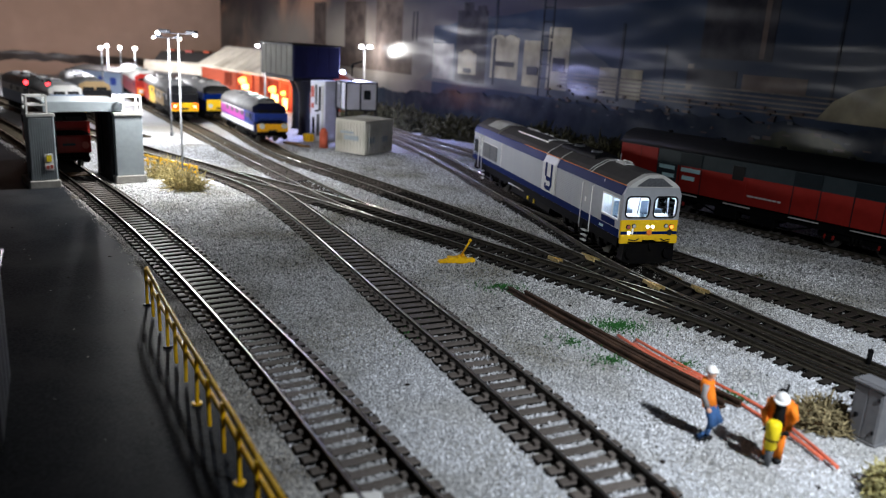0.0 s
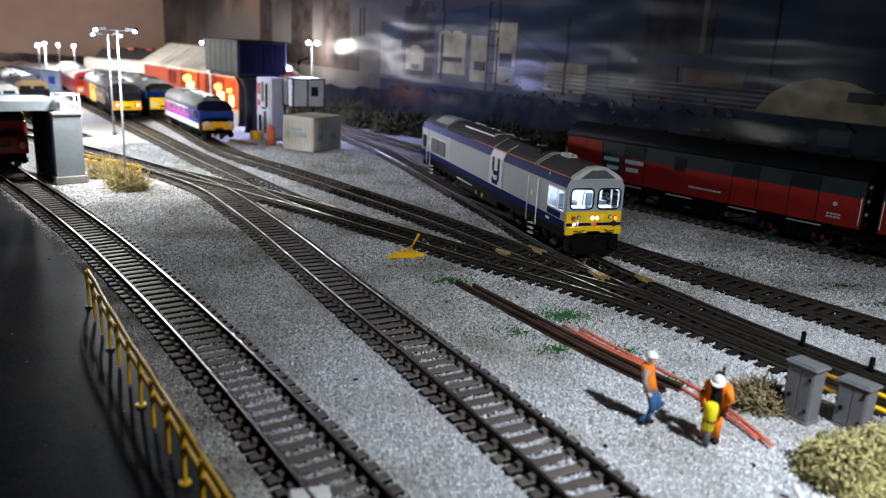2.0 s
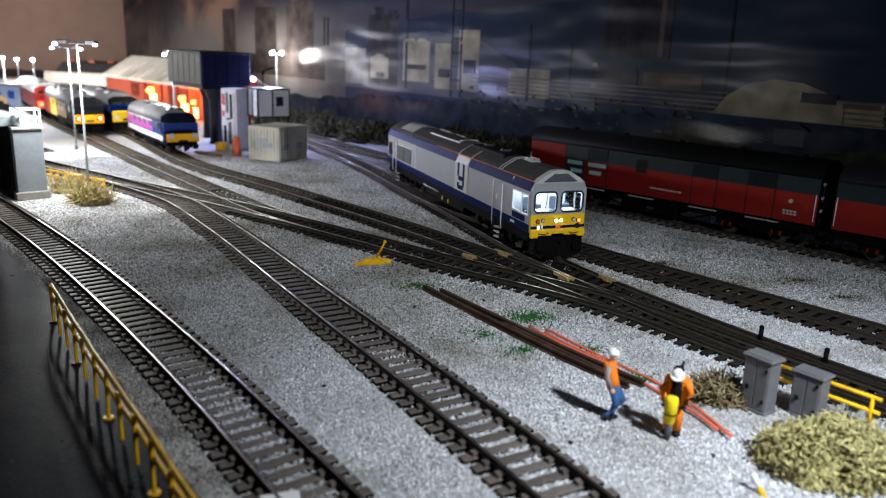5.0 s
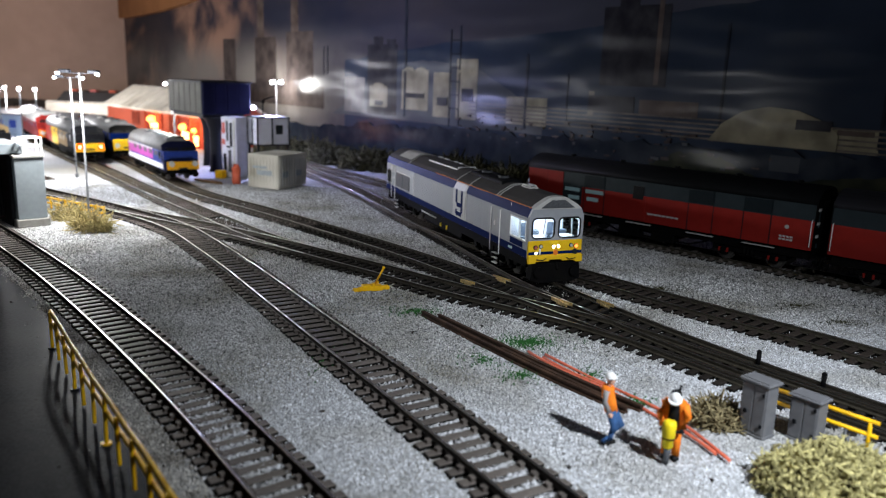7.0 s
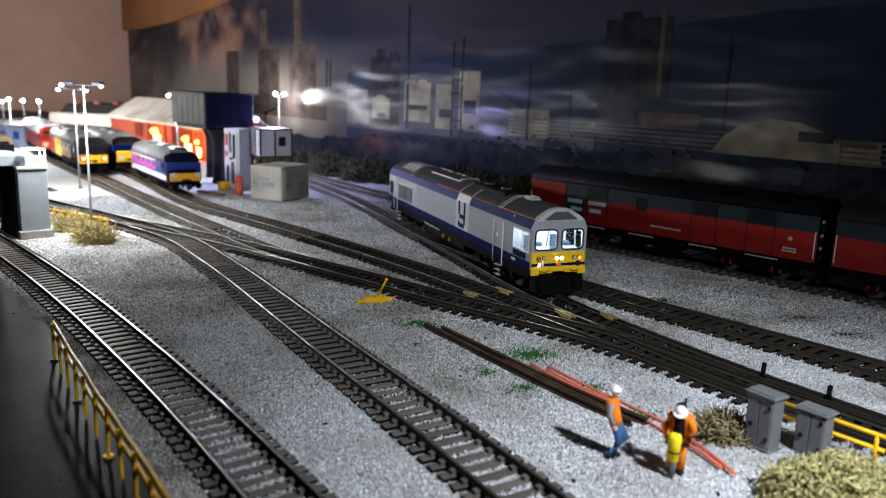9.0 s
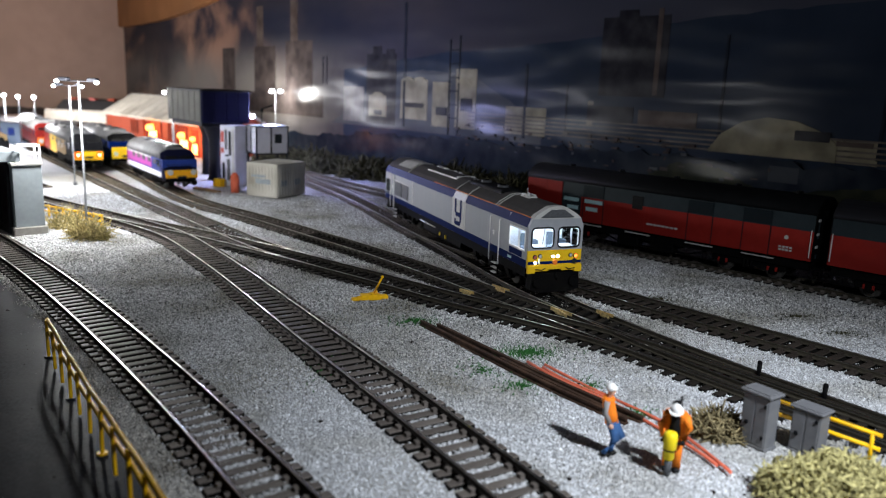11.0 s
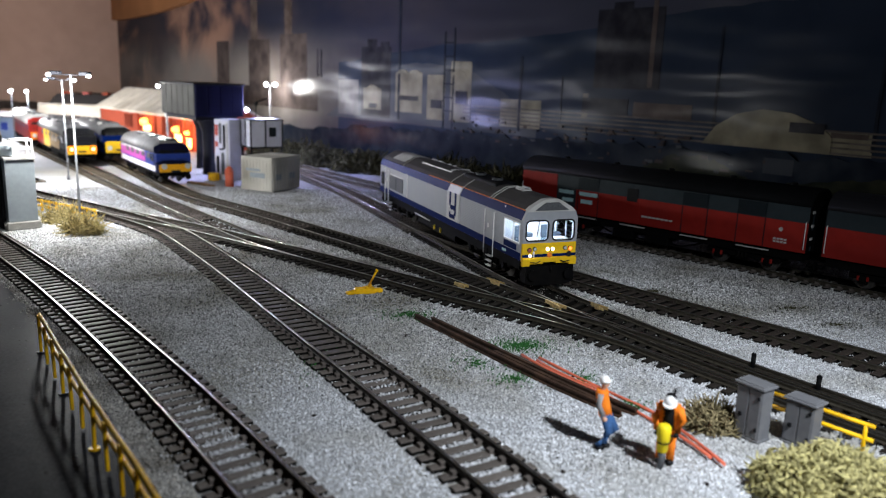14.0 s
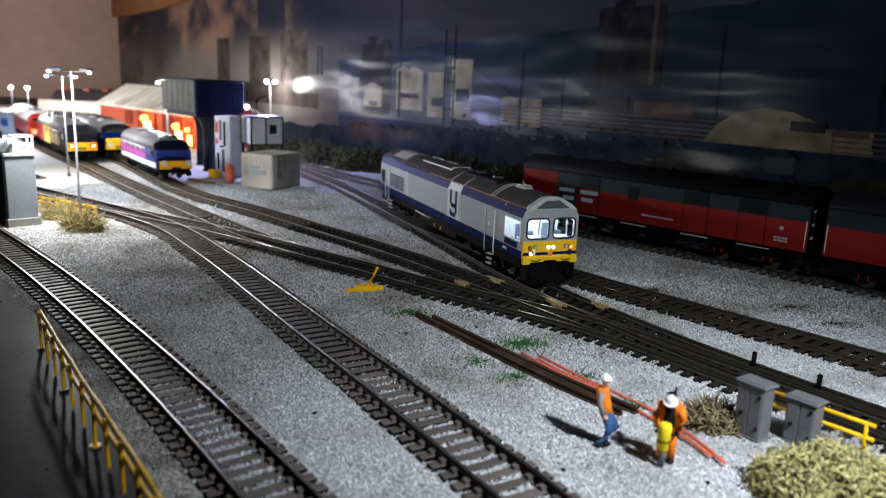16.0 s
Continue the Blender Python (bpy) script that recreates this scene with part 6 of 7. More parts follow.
def water_tank():
    e1, e2 = Vector((0.8, 0.6, 0)), Vector((-0.6, 0.8, 0))
    m = Matrix.Identity(4)
    m.col[0], m.col[1], m.col[3] = (*e1, 0), (*e2, 0), (-0.188, 0.880, GROUND, 1)
    tank = thing("water_tank", "large navy and grey water tank raised on dark columns", "water tank", m)
    w, d, z0, z1 = 0.0590, 0.0900, 0.0660, 0.1020
    s = Shape()
    s.box(0, w, 0, d, z0, z1, M_TANKNAVY, 0.0008)
    body = part("tank", s, tank, "navy tank box")
    for k in range(6):
        s = Shape()
        s.box(-0.0008, 0.0002, 0.001 + k * 0.0148, 0.0148 + k * 0.0148, z0 + 0.001, z1 - 0.001, M_TANKSIDE, 0.0004)
        part("side_panel", s, body, "weathered grey tank panel")
    for k in range(4):
        s = Shape()
        s.box(0.001 + k * 0.0145, 0.0148 + k * 0.0145, -0.0007, 0.0002, z0 + 0.001, z1 - 0.001, M_TANKNAVY, 0.0004)
        part("side_panel", s, body)
    s = Shape()
    s.box(-0.0015, w + 0.0015, -0.0015, d + 0.0015, z1 - 0.0012, z1 + 0.0012, M_DARKSTEEL, 0.0004)
    part("rim", s, tank)
    for x, y in ((0.022, 0.016), (0.040, 0.072)):
        s = Shape()
        ring = lambda r, z: [(x + r * math.cos(a), y + r * math.sin(a), z) for a in np.linspace(0, 2 * math.pi, 14, endpoint=False)]
        s.loft([ring(0.0085, 0.0), ring(0.0070, 0.003), ring(0.0062, 0.030), ring(0.0066, 0.048), ring(0.0105, 0.058), ring(0.0140, z0 - 0.004)], M_DARKSTEEL)
        part("column", s, tank, "dark flared column")
    s = Shape()
    s.box(0.004, 0.055, 0.008, 0.088, z0 - 0.004, z0, M_DARKSTEEL)
    part("bearer", s, tank)
    s = Shape()
    s.ball((w + 0.0030, -0.0010, 0.0740), 0.0026, M_LEDBLUE, 12)
    part("flood_light", s, tank, "blue-white lit flood lamp")


def hut_stack():
    hut = thing("site_hut", "white portable site hut with small dark window on a steel frame", "site hut", turned(-0.1220, 0.8380, GROUND, 0.879, 0.477))
    w, d, z0, z1 = 0.0356, 0.0300, 0.0375, 0.0668
    s = Shape()
    s.box(0, w, 0, d, z0, z1, M_HUT, 0.0005)
    body = part("cabin", s, hut)
    for x, y in ((0, 0), (0.0165, 0), (w, 0), (0, d), (0, d / 2)):
        s = Shape()
        s.box(x - 0.0007, x + 0.0007, y - 0.0007, y + 0.0007, z0, z1 + 0.0003, M_DARKSTEEL)
        part("frame_post", s, body)
    for z in (z0 - 0.0008, z1 - 0.0006):
        s = Shape()
        s.box(-0.001, w + 0.001, -0.001, d + 0.001, z, z + 0.0016, M_DARKSTEEL, 0.0003)
        part("frame_rail", s, body)
    s = Shape()
    s.box(0.0205, 0.0285, -0.0008, 0.0002, 0.0490, 0.0590, M_RUBBER, 0.0003)
    win = part("window", s, body, "small dark window")
    s = Shape()
    s.box(0.0212, 0.0278, -0.0011, -0.0006, 0.0498, 0.0582, M_DARKGLASS)
    part("pane", s, win)
    for x in (0.001, w - 0.001):
        for y in (0.001, d - 0.001):
            s = Shape()
            s.box(x - 0.001, x + 0.001, y - 0.001, y + 0.001, 0, z0, M_DARKSTEEL)
            part("leg", s, hut)
    s = Shape()
    s.tube([(0.0085, 0.006, z1), (0.0085, 0.006, 0.0860)], 0.0006, M_DARKSTEEL, 8)
    s.box(0.0070, 0.0100, 0.0045, 0.0075, 0.0820, 0.0860, M_DARKSTEEL)
    part("mast", s, hut)
    s = Shape()
    s.tube([(0.0085, 0.006, 0.0855), (0.0200, 0.003, 0.0900)], 0.0009, M_DARKSTEEL, 8)
    part("camera_arm", s, hut)
    fuel = thing("fuel_point", "white fuelling kiosk with dark panels and red signs", "fuel point", turned(-0.1620, 0.8700, GROUND, 0.86, -0.50))
    s = Shape()
    s.box(0.003, 0.024, -0.010, 0.012, 0.0, 0.0660, M_HUT, 0.0006)
    body = part("kiosk", s, fuel)
    for x0, x1, z0, z1, mat in ((0.0045, 0.0085, 0.048, 0.060, M_LEDOFF), (0.0045, 0.0080, 0.036, 0.042, M_LEDOFF), (0.0100, 0.0128, 0.040, 0.062, M_GRILLE), (0.0152, 0.0180, 0.034, 0.060, M_DARKSTEEL), (0.0062, 0.0090, 0.008, 0.026, M_DARKSTEEL), (0.0125, 0.0162, 0.006, 0.030, M_GRILLE), (0.0195, 0.0215, 0.004, 0.062, M_PALEGREY), (0.0100, 0.0150, 0.0325, 0.0345, M_DARKSTEEL)):
        s = Shape()
        s.box(x0, x1, -0.0108, -0.0098, z0, z1, mat, 0.0002)
        part("kiosk_panel", s, body)


def container():
    box = thing("shipping_container", "weathered beige shipping container beside the track", "container", turned(-0.0916, 0.7650, GROUND, 0.500, 0.866))
    L, Wd, h = 0.0480, 0.0380, 0.0345
    s = Shape()
    s.box(0, L, 0, Wd, 0.0008, h, M_CONTAINER, 0.0004)
    body = part("body", s, box)
    for k in range(9):
        s = Shape()
        y = 0.002 + k * 0.0040
        s.box(-0.0005, 0.0003, y, y + 0.0020, 0.003, h - 0.003, M_CONTAINER, 0.0002)
        part("corrugation", s, body)
    for k in range(2):
        s = Shape()
        s.box(0.0016 + k * 0.0226, 0.0232 + k * 0.0226, -0.0006, 0.0003, 0.003, h - 0.0025, M_CONTAINER, 0.0003)
        door = part("door", s, body)
        for q in (0.004, 0.0085, 0.0135, 0.018):
            s = Shape()
            x = 0.0016 + k * 0.0226 + q
            s.tube([(x, -0.0010, 0.003), (x, -0.0010, h - 0.003)], 0.0004, M_PALEGREY, 6)
            part("lock_rod", s, door)
        s = Shape()
        s.box(0.005 + k * 0.0226, 0.015 + k * 0.0226, -0.0009, -0.0004, 0.012, 0.018, M_CONTMARK)
        part("stencil_patch", s, door)
    s = Shape()
    s.box(-0.0009, -0.0003, 0.008, 0.026, 0.014, 0.0190, M_CONTMARK)
    s.box(-0.0009, -0.0003, 0.014, 0.031, 0.0205, 0.0230, M_CONTMARK)
    part("faded_mark", s, body, "faded grey-blue mark")


def engine_shed():
    a, b2 = Vector((-0.2450, 1.1450, 0)), Vector((-0.4750, 1.4400, 0))
    d = b2 - a
    shed = thing("engine_shed", "red brick engine shed with cream roof and orange-lit openings", "engine shed", turned(a.x, a.y, GROUND, d.x, d.y))
    L, depth, eave, ridge = d.length, -0.10, 0.0480, 0.0800
    s = Shape()
    s.box(0, L, -0.004, 0, 0, eave, M_BRICK)
    s.prism([(0, 0), (depth, 0), (depth, eave), (depth / 2, ridge), (0, eave)], 0, 0.004, M_BRICK)
    s.prism([(0, 0), (depth, 0), (depth, eave), (depth / 2, ridge), (0, eave)], L - 0.004, L, M_BRICK)
    s.box(0, L, depth, depth + 0.004, 0, eave, M_BRICK)
    part("wall", s, shed, "red brick wall")
    s = Shape()
    s.prism([(0.006, eave - 0.002), (depth / 2, ridge), (depth - 0.006, eave - 0.002), (depth - 0.006, eave + 0.001), (depth / 2, ridge + 0.003), (0.006, eave + 0.001)], -0.006, L + 0.006, M_CREAM)
    roof = part("roof", s, shed, "cream sheeted roof")
    for k in range(12):
        s = Shape()
        x = L * (k + 0.5) / 12
        s.prism([(0.006, eave + 0.0011), (depth / 2, ridge + 0.0031), (depth / 2, ridge + 0.0042), (0.006, eave + 0.0022)], x - 0.001, x + 0.001, M_CREAM)
        part("roof_seam", s, roof)
    for x0, x1, z0, z1, mat in ((0.010, 0.034, 0.0, 0.040, M_GLOWPALE), (0.040, 0.078, 0.004, 0.042, M_GLOW), (0.085, 0.105, 0.020, 0.038, M_BRICK), (0.150, 0.195, 0.016, 0.043, M_GLOW), (0.230, 0.262, 0.020, 0.042, M_BRICK)):
        s = Shape()
        s.box(x0, x1, 0.0, 0.0012, z0 + 0.001, z1, M_BRICKSHADE)
        opening = part("window", s, shed, "orange-lit opening" if mat is not M_BRICK else "bricked opening")
        if mat is not M_BRICK:
            s = Shape()
            a, b3 = x0 + (x1 - x0) * 0.14, x0 + (x1 - x0) * 0.72
            s.box(a, b3, 0.0012, 0.0020, z0 + 0.004, z0 + (z1 - z0) * 0.48, M_GLOWPALE, 0.0003)
            part("lit_pane", s, opening, "bright amber pane")
            s = Shape()
            s.ball((x0 + (x1 - x0) * 0.48, 0.0030, z0 + (z1 - z0) * 0.66), (x1 - x0) * 0.20, M_GLOW, 12, 0.7)
            part("lamp_globe", s, opening, "orange lamp")
        for k in range(1, 4):
            s = Shape()
            x = x0 + (x1 - x0) * k / 4
            s.box(x - 0.0005, x + 0.0005, 0.0020, 0.0028, z0 + 0.001, z1, M_BRICK)
            part("mullion", s, opening)
    for x in (0.036, 0.082, 0.110, 0.140, 0.205):
        s = Shape()
        s.box(x - 0.0018, x + 0.0018, 0.0, 0.0030, 0, eave - 0.002, M_BRICK, 0.0003)
        part("pier", s, shed)
    s = Shape()
    s.box(0.012, 0.090, 0.0062, 0.0078, eave - 0.001, eave + 0.0055, M_WHITE, 0.0003)
    part("fascia_board", s, shed, "white fascia board")


def rear_shed():
    a = Vector((-0.4620, 1.4650, 0))
    bay = thing("engine_shed", "low brick shed with dark roof and pale fascia", "engine shed", turned(a.x, a.y, GROUND, -1.0, 0.06))
    s = Shape()
    s.box(0, 0.130, -0.120, 0, 0, 0.030, M_BRICK)
    part("wall", s, bay, "red brick wall")
    s = Shape()
    s.prism([(0.003, 0.026), (0.003, 0.046), (-0.002, 0.050), (-0.002, 0.026)], -0.002, 0.132, M_CREAM)
    part("fascia", s, bay, "pale cream fascia")
    s = Shape()
    s.prism([(0.004, 0.050), (-0.030, 0.066), (-0.090, 0.068), (-0.124, 0.050)], -0.004, 0.112, M_ROOFGREY)
    roof = part("roof", s, bay, "dark grey sheeted roof")
    for x in (0.02, 0.055, 0.09):
        s = Shape()
        s.box(x, x + 0.012, -0.050, -0.036, 0.064, 0.0705, M_LEDOFF if x == 0.055 else M_BRICK, 0.0005)
        part("roof_vent", s, roof)
    for x in (0.018, 0.050, 0.085):
        s = Shape()
        s.box(x, x + 0.015, 0.0, 0.0014, 0.006, 0.022, M_GLOW if x > 0.06 else M_BRICKSHADE, 0.0003)
        part("window", s, bay, "arched shed opening")


def coach():
    a, b2 = Vector((-0.455, 1.22, 0)), Vector((-0.66, 1.33, 0))
    d = b2 - a
    c = thing("store_building", "low blue-grey building with a row of windows", "building", turned(a.x, a.y, GROUND, d.x, d.y))
    L = d.length
    s = Shape()
    s.box(0, L, -0.05, 0, 0, 0.034, M_BLUEGREY, 0.0005)
    body = part("wall", s, c)
    s = Shape()
    s.prism([(0.003, 0.034), (-0.053, 0.034), (-0.053, 0.036), (-0.025, 0.042), (0.003, 0.036)], -0.003, L + 0.003, M_ROOFGREY)
    part("roof", s, c)
    for k in range(8):
        s = Shape()
        x = L * (k + 0.5) / 8
        s.box(x - 0.007, x + 0.007, -0.0002, 0.0008, 0.014, 0.026, M_BLUE if k % 3 else M_DARKGLASS, 0.0002)
        part("window", s, body)


def side_building():
    """Two dark blocks of a trackside building, at the edge of the roadway."""
    b3 = thing("low_building", "dark grey building with panelled walls at the roadway's edge", "building", turned(-0.1225, 0.1900, GROUND, -0.46, 0.88))
    for x0, x1, y0, h in ((0.0, 0.052, 0.0, 0.0440), (0.0525, 0.110, 0.004, 0.0560)):
        s = Shape()
        s.box(x0, x1, y0, 0.12, 0, h, M_DARKSTEEL, 0.0006)
        wall = part("wall", s, b3)
        n = 4
        for k in range(n):
            s = Shape()
            w = (x1 - x0 - 0.004) / n
            a = x0 + 0.002 + k * w
            s.box(a, a + w * 0.86, y0 - 0.0009, y0 + 0.0003, 0.003, h - 0.005, M_GRILLE, 0.0004)
            part("wall_panel", s, wall, "grey wall panel")
        s = Shape()
        s.box(x0 - 0.001, x1 + 0.0002, y0 - 0.0022, 0.121, h, h + 0.0014, M_GRILLE, 0.0005)
        part("roof", s, b3)


def signal_lamp(x, y, h, label):
    t = thing("signal_post", label, "signal", Matrix.Translation((x, y, GROUND)), group="red signals")
    s = Shape()
    s.tube([(0, 0, 0), (0, 0, h)], 0.0009, M_DARKSTEEL, 8)
    part("post", s, t)
    s = Shape()
    s.box(-0.0025, 0.0025, -0.0012, 0.0012, h, h + 0.008, M_DARKSTEEL, 0.0004)
    part("lamp_housing", s, t)
    s = Shape()
    s.tube([(0, -0.0012, h + 0.004), (0, -0.0024, h + 0.004)], 0.0023, M_LEDRED, 12)
    part("red_lens", s, t, "lit red lens")


wash_plant()
water_tank()
hut_stack()
container()
engine_shed()
rear_shed()
coach()
side_building()
signal_lamp(-0.4185, 0.7500, 0.0505, "dark signal post with a bright red lamp")
signal_lamp(-0.4500, 0.8500, 0.0415, "dark signal post with a red lamp farther back")
signal_lamp(-0.4420, 0.8600, 0.0360, "short signal post with a red lamp")
far_fence = thing("fence", "yellow board fence beside the straw scrub", "fence", group="yellow fences")
for k in range(10):
    p = Vector((-0.2760, 0.6520, 0)).lerp(Vector((-0.2050, 0.6000, 0)), k / 9)
    s = Shape()
    s.box(p.x - 0.0008, p.x + 0.0008, p.y - 0.0005, p.y + 0.0005, GROUND, 0.0060, M_FENCE)
    part("post", s, far_fence)
for z in (0.0048, 0.0005):
    s = Shape()
    s.tube([(-0.2760, 0.6520, z), (-0.2050, 0.6000, z)], 0.0009, M_FENCE, 6)
    part("rail", s, far_fence)
s = Shape()
s.tube([(-0.1400, 0.8060, GROUND), (-0.1400, 0.8060, 0.0130)], 0.0044, M_PIPE, 14)
s.ball((-0.1400, 0.8060, 0.0135), 0.0035, M_PIPE, 10)
single("gas_bottle", s, "orange-red gas bottle standing by the container", "gas bottle")
s = Shape()
s.box(-0.005, 0.005, -0.004, 0.004, 0, 0.0085, M_FENCE, 0.0006, turned(-0.1640, 0.8480, GROUND, 0.86, -0.5))
single("grit_bin", s, "yellow grit bin on the ground", "bin")
s = Shape()
s.box(-0.020, 0.020, -0.003, 0.003, 0, 0.0022, M_TIMBER, 0.0004, turned(-0.1700, 0.8120, GROUND, 0.75, -0.66))
single("timber_baulk", s, "dull yellow timber baulk on the ground", "timber")


# ---------------------------------------------------------------- room and printed backscene
M_ENDWALL = material("brown_wall", (0.52, 0.34, 0.255), 0.75, vary=0.06, scale=30, dirt=(0.40, 0.26, 0.19), dirt_scale=2.5)
M_ROOM = material("dark_room", (0.05, 0.05, 0.055), 0.8, vary=0.1, scale=5)


def print_paint(name, low, high, scale=6.0, squash=1.0):
    """Glossy printed paper, with soft clouding of its ink and slightly wavy sheet."""
    m = bpy.data.materials.new(name)
    m.use_nodes = True
    t = m.node_tree
    b2 = t.nodes["Principled BSDF"]
    b2.inputs["Roughness"].default_value = 0.24
    b2.inputs["Specular IOR Level"].default_value = 0.065
    co = t.nodes.new("ShaderNodeTexCoord")
    mp = t.nodes.new("ShaderNodeMapping")
    mp.inputs["Scale"].default_value = (1, 1, squash)
    t.links.new(co.outputs["Object"], mp.inputs["Vector"])
    n1 = t.nodes.new("ShaderNodeTexNoise")
    n1.inputs["Scale"].default_value, n1.inputs["Detail"].default_value = scale, 7
    t.links.new(mp.outputs[0], n1.inputs["Vector"])
    r = t.nodes.new("ShaderNodeValToRGB")
    r.color_ramp.elements[0].position, r.color_ramp.elements[1].position = 0.35, 0.68
    r.color_ramp.elements[0].color, r.color_ramp.elements[1].color = (*low, 1), (*high, 1)
    t.links.new(n1.outputs["Fac"], r.inputs[0])
    t.links.new(r.outputs[0], b2.inputs["Base Color"])
    # the sheet's brushed lamination spreads lamp reflections sideways; slow waves break them into bands
    b2.inputs["Anisotropic"].default_value = 0.40
    tangent = t.nodes.new("ShaderNodeTangent")
    tangent.direction_type, tangent.axis = "RADIAL", "Z"
    t.links.new(tangent.outputs[0], b2.inputs["Tangent"])
    n2 = t.nodes.new("ShaderNodeTexNoise")
    mp2 = t.nodes.new("ShaderNodeMapping")
    mp2.inputs["Scale"].default_value = (0.60, 1, 2.0)
    t.links.new(co.outputs["Object"], mp2.inputs["Vector"])
    t.links.new(mp2.outputs[0], n2.inputs["Vector"])
    n2.inputs["Scale"].default_value, n2.inputs["Detail"].default_value = 15, 1
    bp = t.nodes.new("ShaderNodeBump")
    bp.inputs["Strength"].default_value, bp.inputs["Distance"].default_value = 1.0, 0.0035
    t.links.new(n2.outputs["Fac"], bp.inputs["Height"])
    t.links.new(bp.outputs[0], b2.inputs["Normal"])
    return m

def dusk_sky():
    """The print's sky: navy on the one side, brown-lit cloud on the other, pale haze low down."""
    m = print_paint("ink_dusk_sky", (0.017, 0.020, 0.034), (0.044, 0.038, 0.040), 3.0, 2.5)
    t = m.node_tree
    b2, ramp = t.nodes["Principled BSDF"], t.nodes["Color Ramp"]
    co = t.nodes["Texture Coordinate"]
    xyz = t.nodes.new("ShaderNodeSeparateXYZ")
    t.links.new(co.outputs["Object"], xyz.inputs[0])

    def span(socket, a, b3):
        r = t.nodes.new("ShaderNodeMapRange")
        r.interpolation_type = "SMOOTHSTEP"
        r.inputs[1].default_value, r.inputs[2].default_value = a, b3
        t.links.new(socket, r.inputs[0])
        return r.outputs[0]

    def times(a, b3):
        q = t.nodes.new("ShaderNodeMath")
        q.operation = "MULTIPLY"
        t.links.new(a, q.inputs[0])
        t.links.new(b3, q.inputs[1])
        return q.outputs[0]

    def mix(fac, a, colour):
        q = t.nodes.new("ShaderNodeMix")
        q.data_type = "RGBA"
        t.links.new(fac, q.inputs[0])
        t.links.new(a, q.inputs[6])
        q.inputs[7].default_value = (*colour, 1)
        return q.outputs[2]

    n = t.nodes.new("ShaderNodeTexNoise")
    n.inputs["Scale"].default_value, n.inputs["Detail"].default_value, n.inputs["Distortion"].default_value = 9.0, 8, 0.6
    t.links.new(co.outputs["Object"], n.inputs["Vector"])
    cloud = times(times(span(n.outputs["Fac"], 0.42, 0.72), span(xyz.outputs["X"], 0.85, 0.35)), span(xyz.outputs["Z"], 0.36, 0.20))
    n2 = t.nodes.new("ShaderNodeTexNoise")
    n2.inputs["Scale"].default_value, n2.inputs["Detail"].default_value = 5.0, 6
    t.links.new(co.outputs["Object"], n2.inputs["Vector"])
    haze = times(times(span(n2.outputs["Fac"], 0.25, 0.7), span(xyz.outputs["X"], 1.15, 0.75)), span(xyz.outputs["Z"], 0.19, 0.11))
    last = mix(cloud, ramp.outputs[0], (0.34, 0.19, 0.125))
    last = mix(span(xyz.outputs["X"], 0.95, 1.5), last, (0.040, 0.043, 0.058))
    last = mix(haze, last, (0.17, 0.155, 0.14))
    t.links.new(last, b2.inputs["Base Color"])
    return m


I_SKY = dusk_sky()
I_HILL = print_paint("ink_hill", (0.011, 0.018, 0.031), (0.026, 0.036, 0.056), 9.0)
I_BLUEHILL = print_paint("ink_blue_hill", (0.035, 0.042, 0.050), (0.07, 0.075, 0.08), 9.0)
I_DARK = print_paint("ink_dark_works", (0.010, 0.010, 0.014), (0.028, 0.028, 0.032), 60.0)
I_MAST = print_paint("ink_mast", (0.008, 0.011, 0.018), (0.018, 0.022, 0.030), 60.0)
I_WORKS = print_paint("ink_brown_shade", (0.030, 0.024, 0.024), (0.075, 0.060, 0.054), 40.0)
I_BROWN = print_paint("ink_brown_works", (0.045, 0.034, 0.030), (0.10, 0.078, 0.066), 40.0)
I_BUFF = print_paint("ink_buff_works", (0.12, 0.11, 0.075), (0.25, 0.225, 0.15), 40.0)
I_WHITE = print_paint("ink_pale_works", (0.09, 0.09, 0.085), (0.20, 0.19, 0.17), 40.0)
I_TREES = print_paint("ink_trees", (0.007, 0.011, 0.020), (0.024, 0.030, 0.038), 45.0)
I_SLOPE = print_paint("ink_grass_slope", (0.010, 0.013, 0.010), (0.034, 0.036, 0.022), 50.0)
I_PIPES = print_paint("ink_pipes", (0.06, 0.052, 0.044), (0.14, 0.12, 0.10), 50.0)

U0 = 0.045  # the picture's zero along the wall

s = Shape()
s.box(-0.02, 2.9, -0.03, 0, -0.03, 0.85, I_SKY)
east = single("wall_east", s, "glossy printed backscene of a works at dusk", "wall", WALL, kind="structure")
s = Shape()
s.box(-0.05, 0.022, -0.03, 2.6, -0.03, 0.85, M_ENDWALL)
north = single("wall_north", s, "plain brown painted end wall", "wall", WALL, kind="structure")
s = Shape()
s.box(-0.05, 2.93, 2.6, 2.63, -0.03, 0.85, M_ROOM)
single("wall_west", s, "dark plain room wall", "wall", WALL, kind="structure")
s = Shape()
s.box(2.9, 2.93, -0.03, 2.6, -0.03, 0.85, M_ROOM)
single("wall_south", s, "dark plain room wall", "wall", WALL, kind="structure")
s = Shape()
s.box(-0.05, 2.93, -0.03, 2.63, 0.85, 0.87, M_ROOM)
single("ceiling", s, "dark plain ceiling", "ceiling", WALL, kind="structure")

LAYER = [0.0]


def printed(name, outline, mat):
    """A flat printed patch on the backscene; outline in (along, up)."""
    LAYER[0] += 0.00002
    y = LAYER[0]
    q = Shape()
    n = len(outline)
    v = [(u - U0, y, w) for u, w in outline] + [(u - U0, 0.00001, w) for u, w in outline]
    q.add(v, [tuple(range(n))] + [(i, (i + 1) % n, n + (i + 1) % n, n + i) for i in range(n)], mat)
    return part(name, q, east)


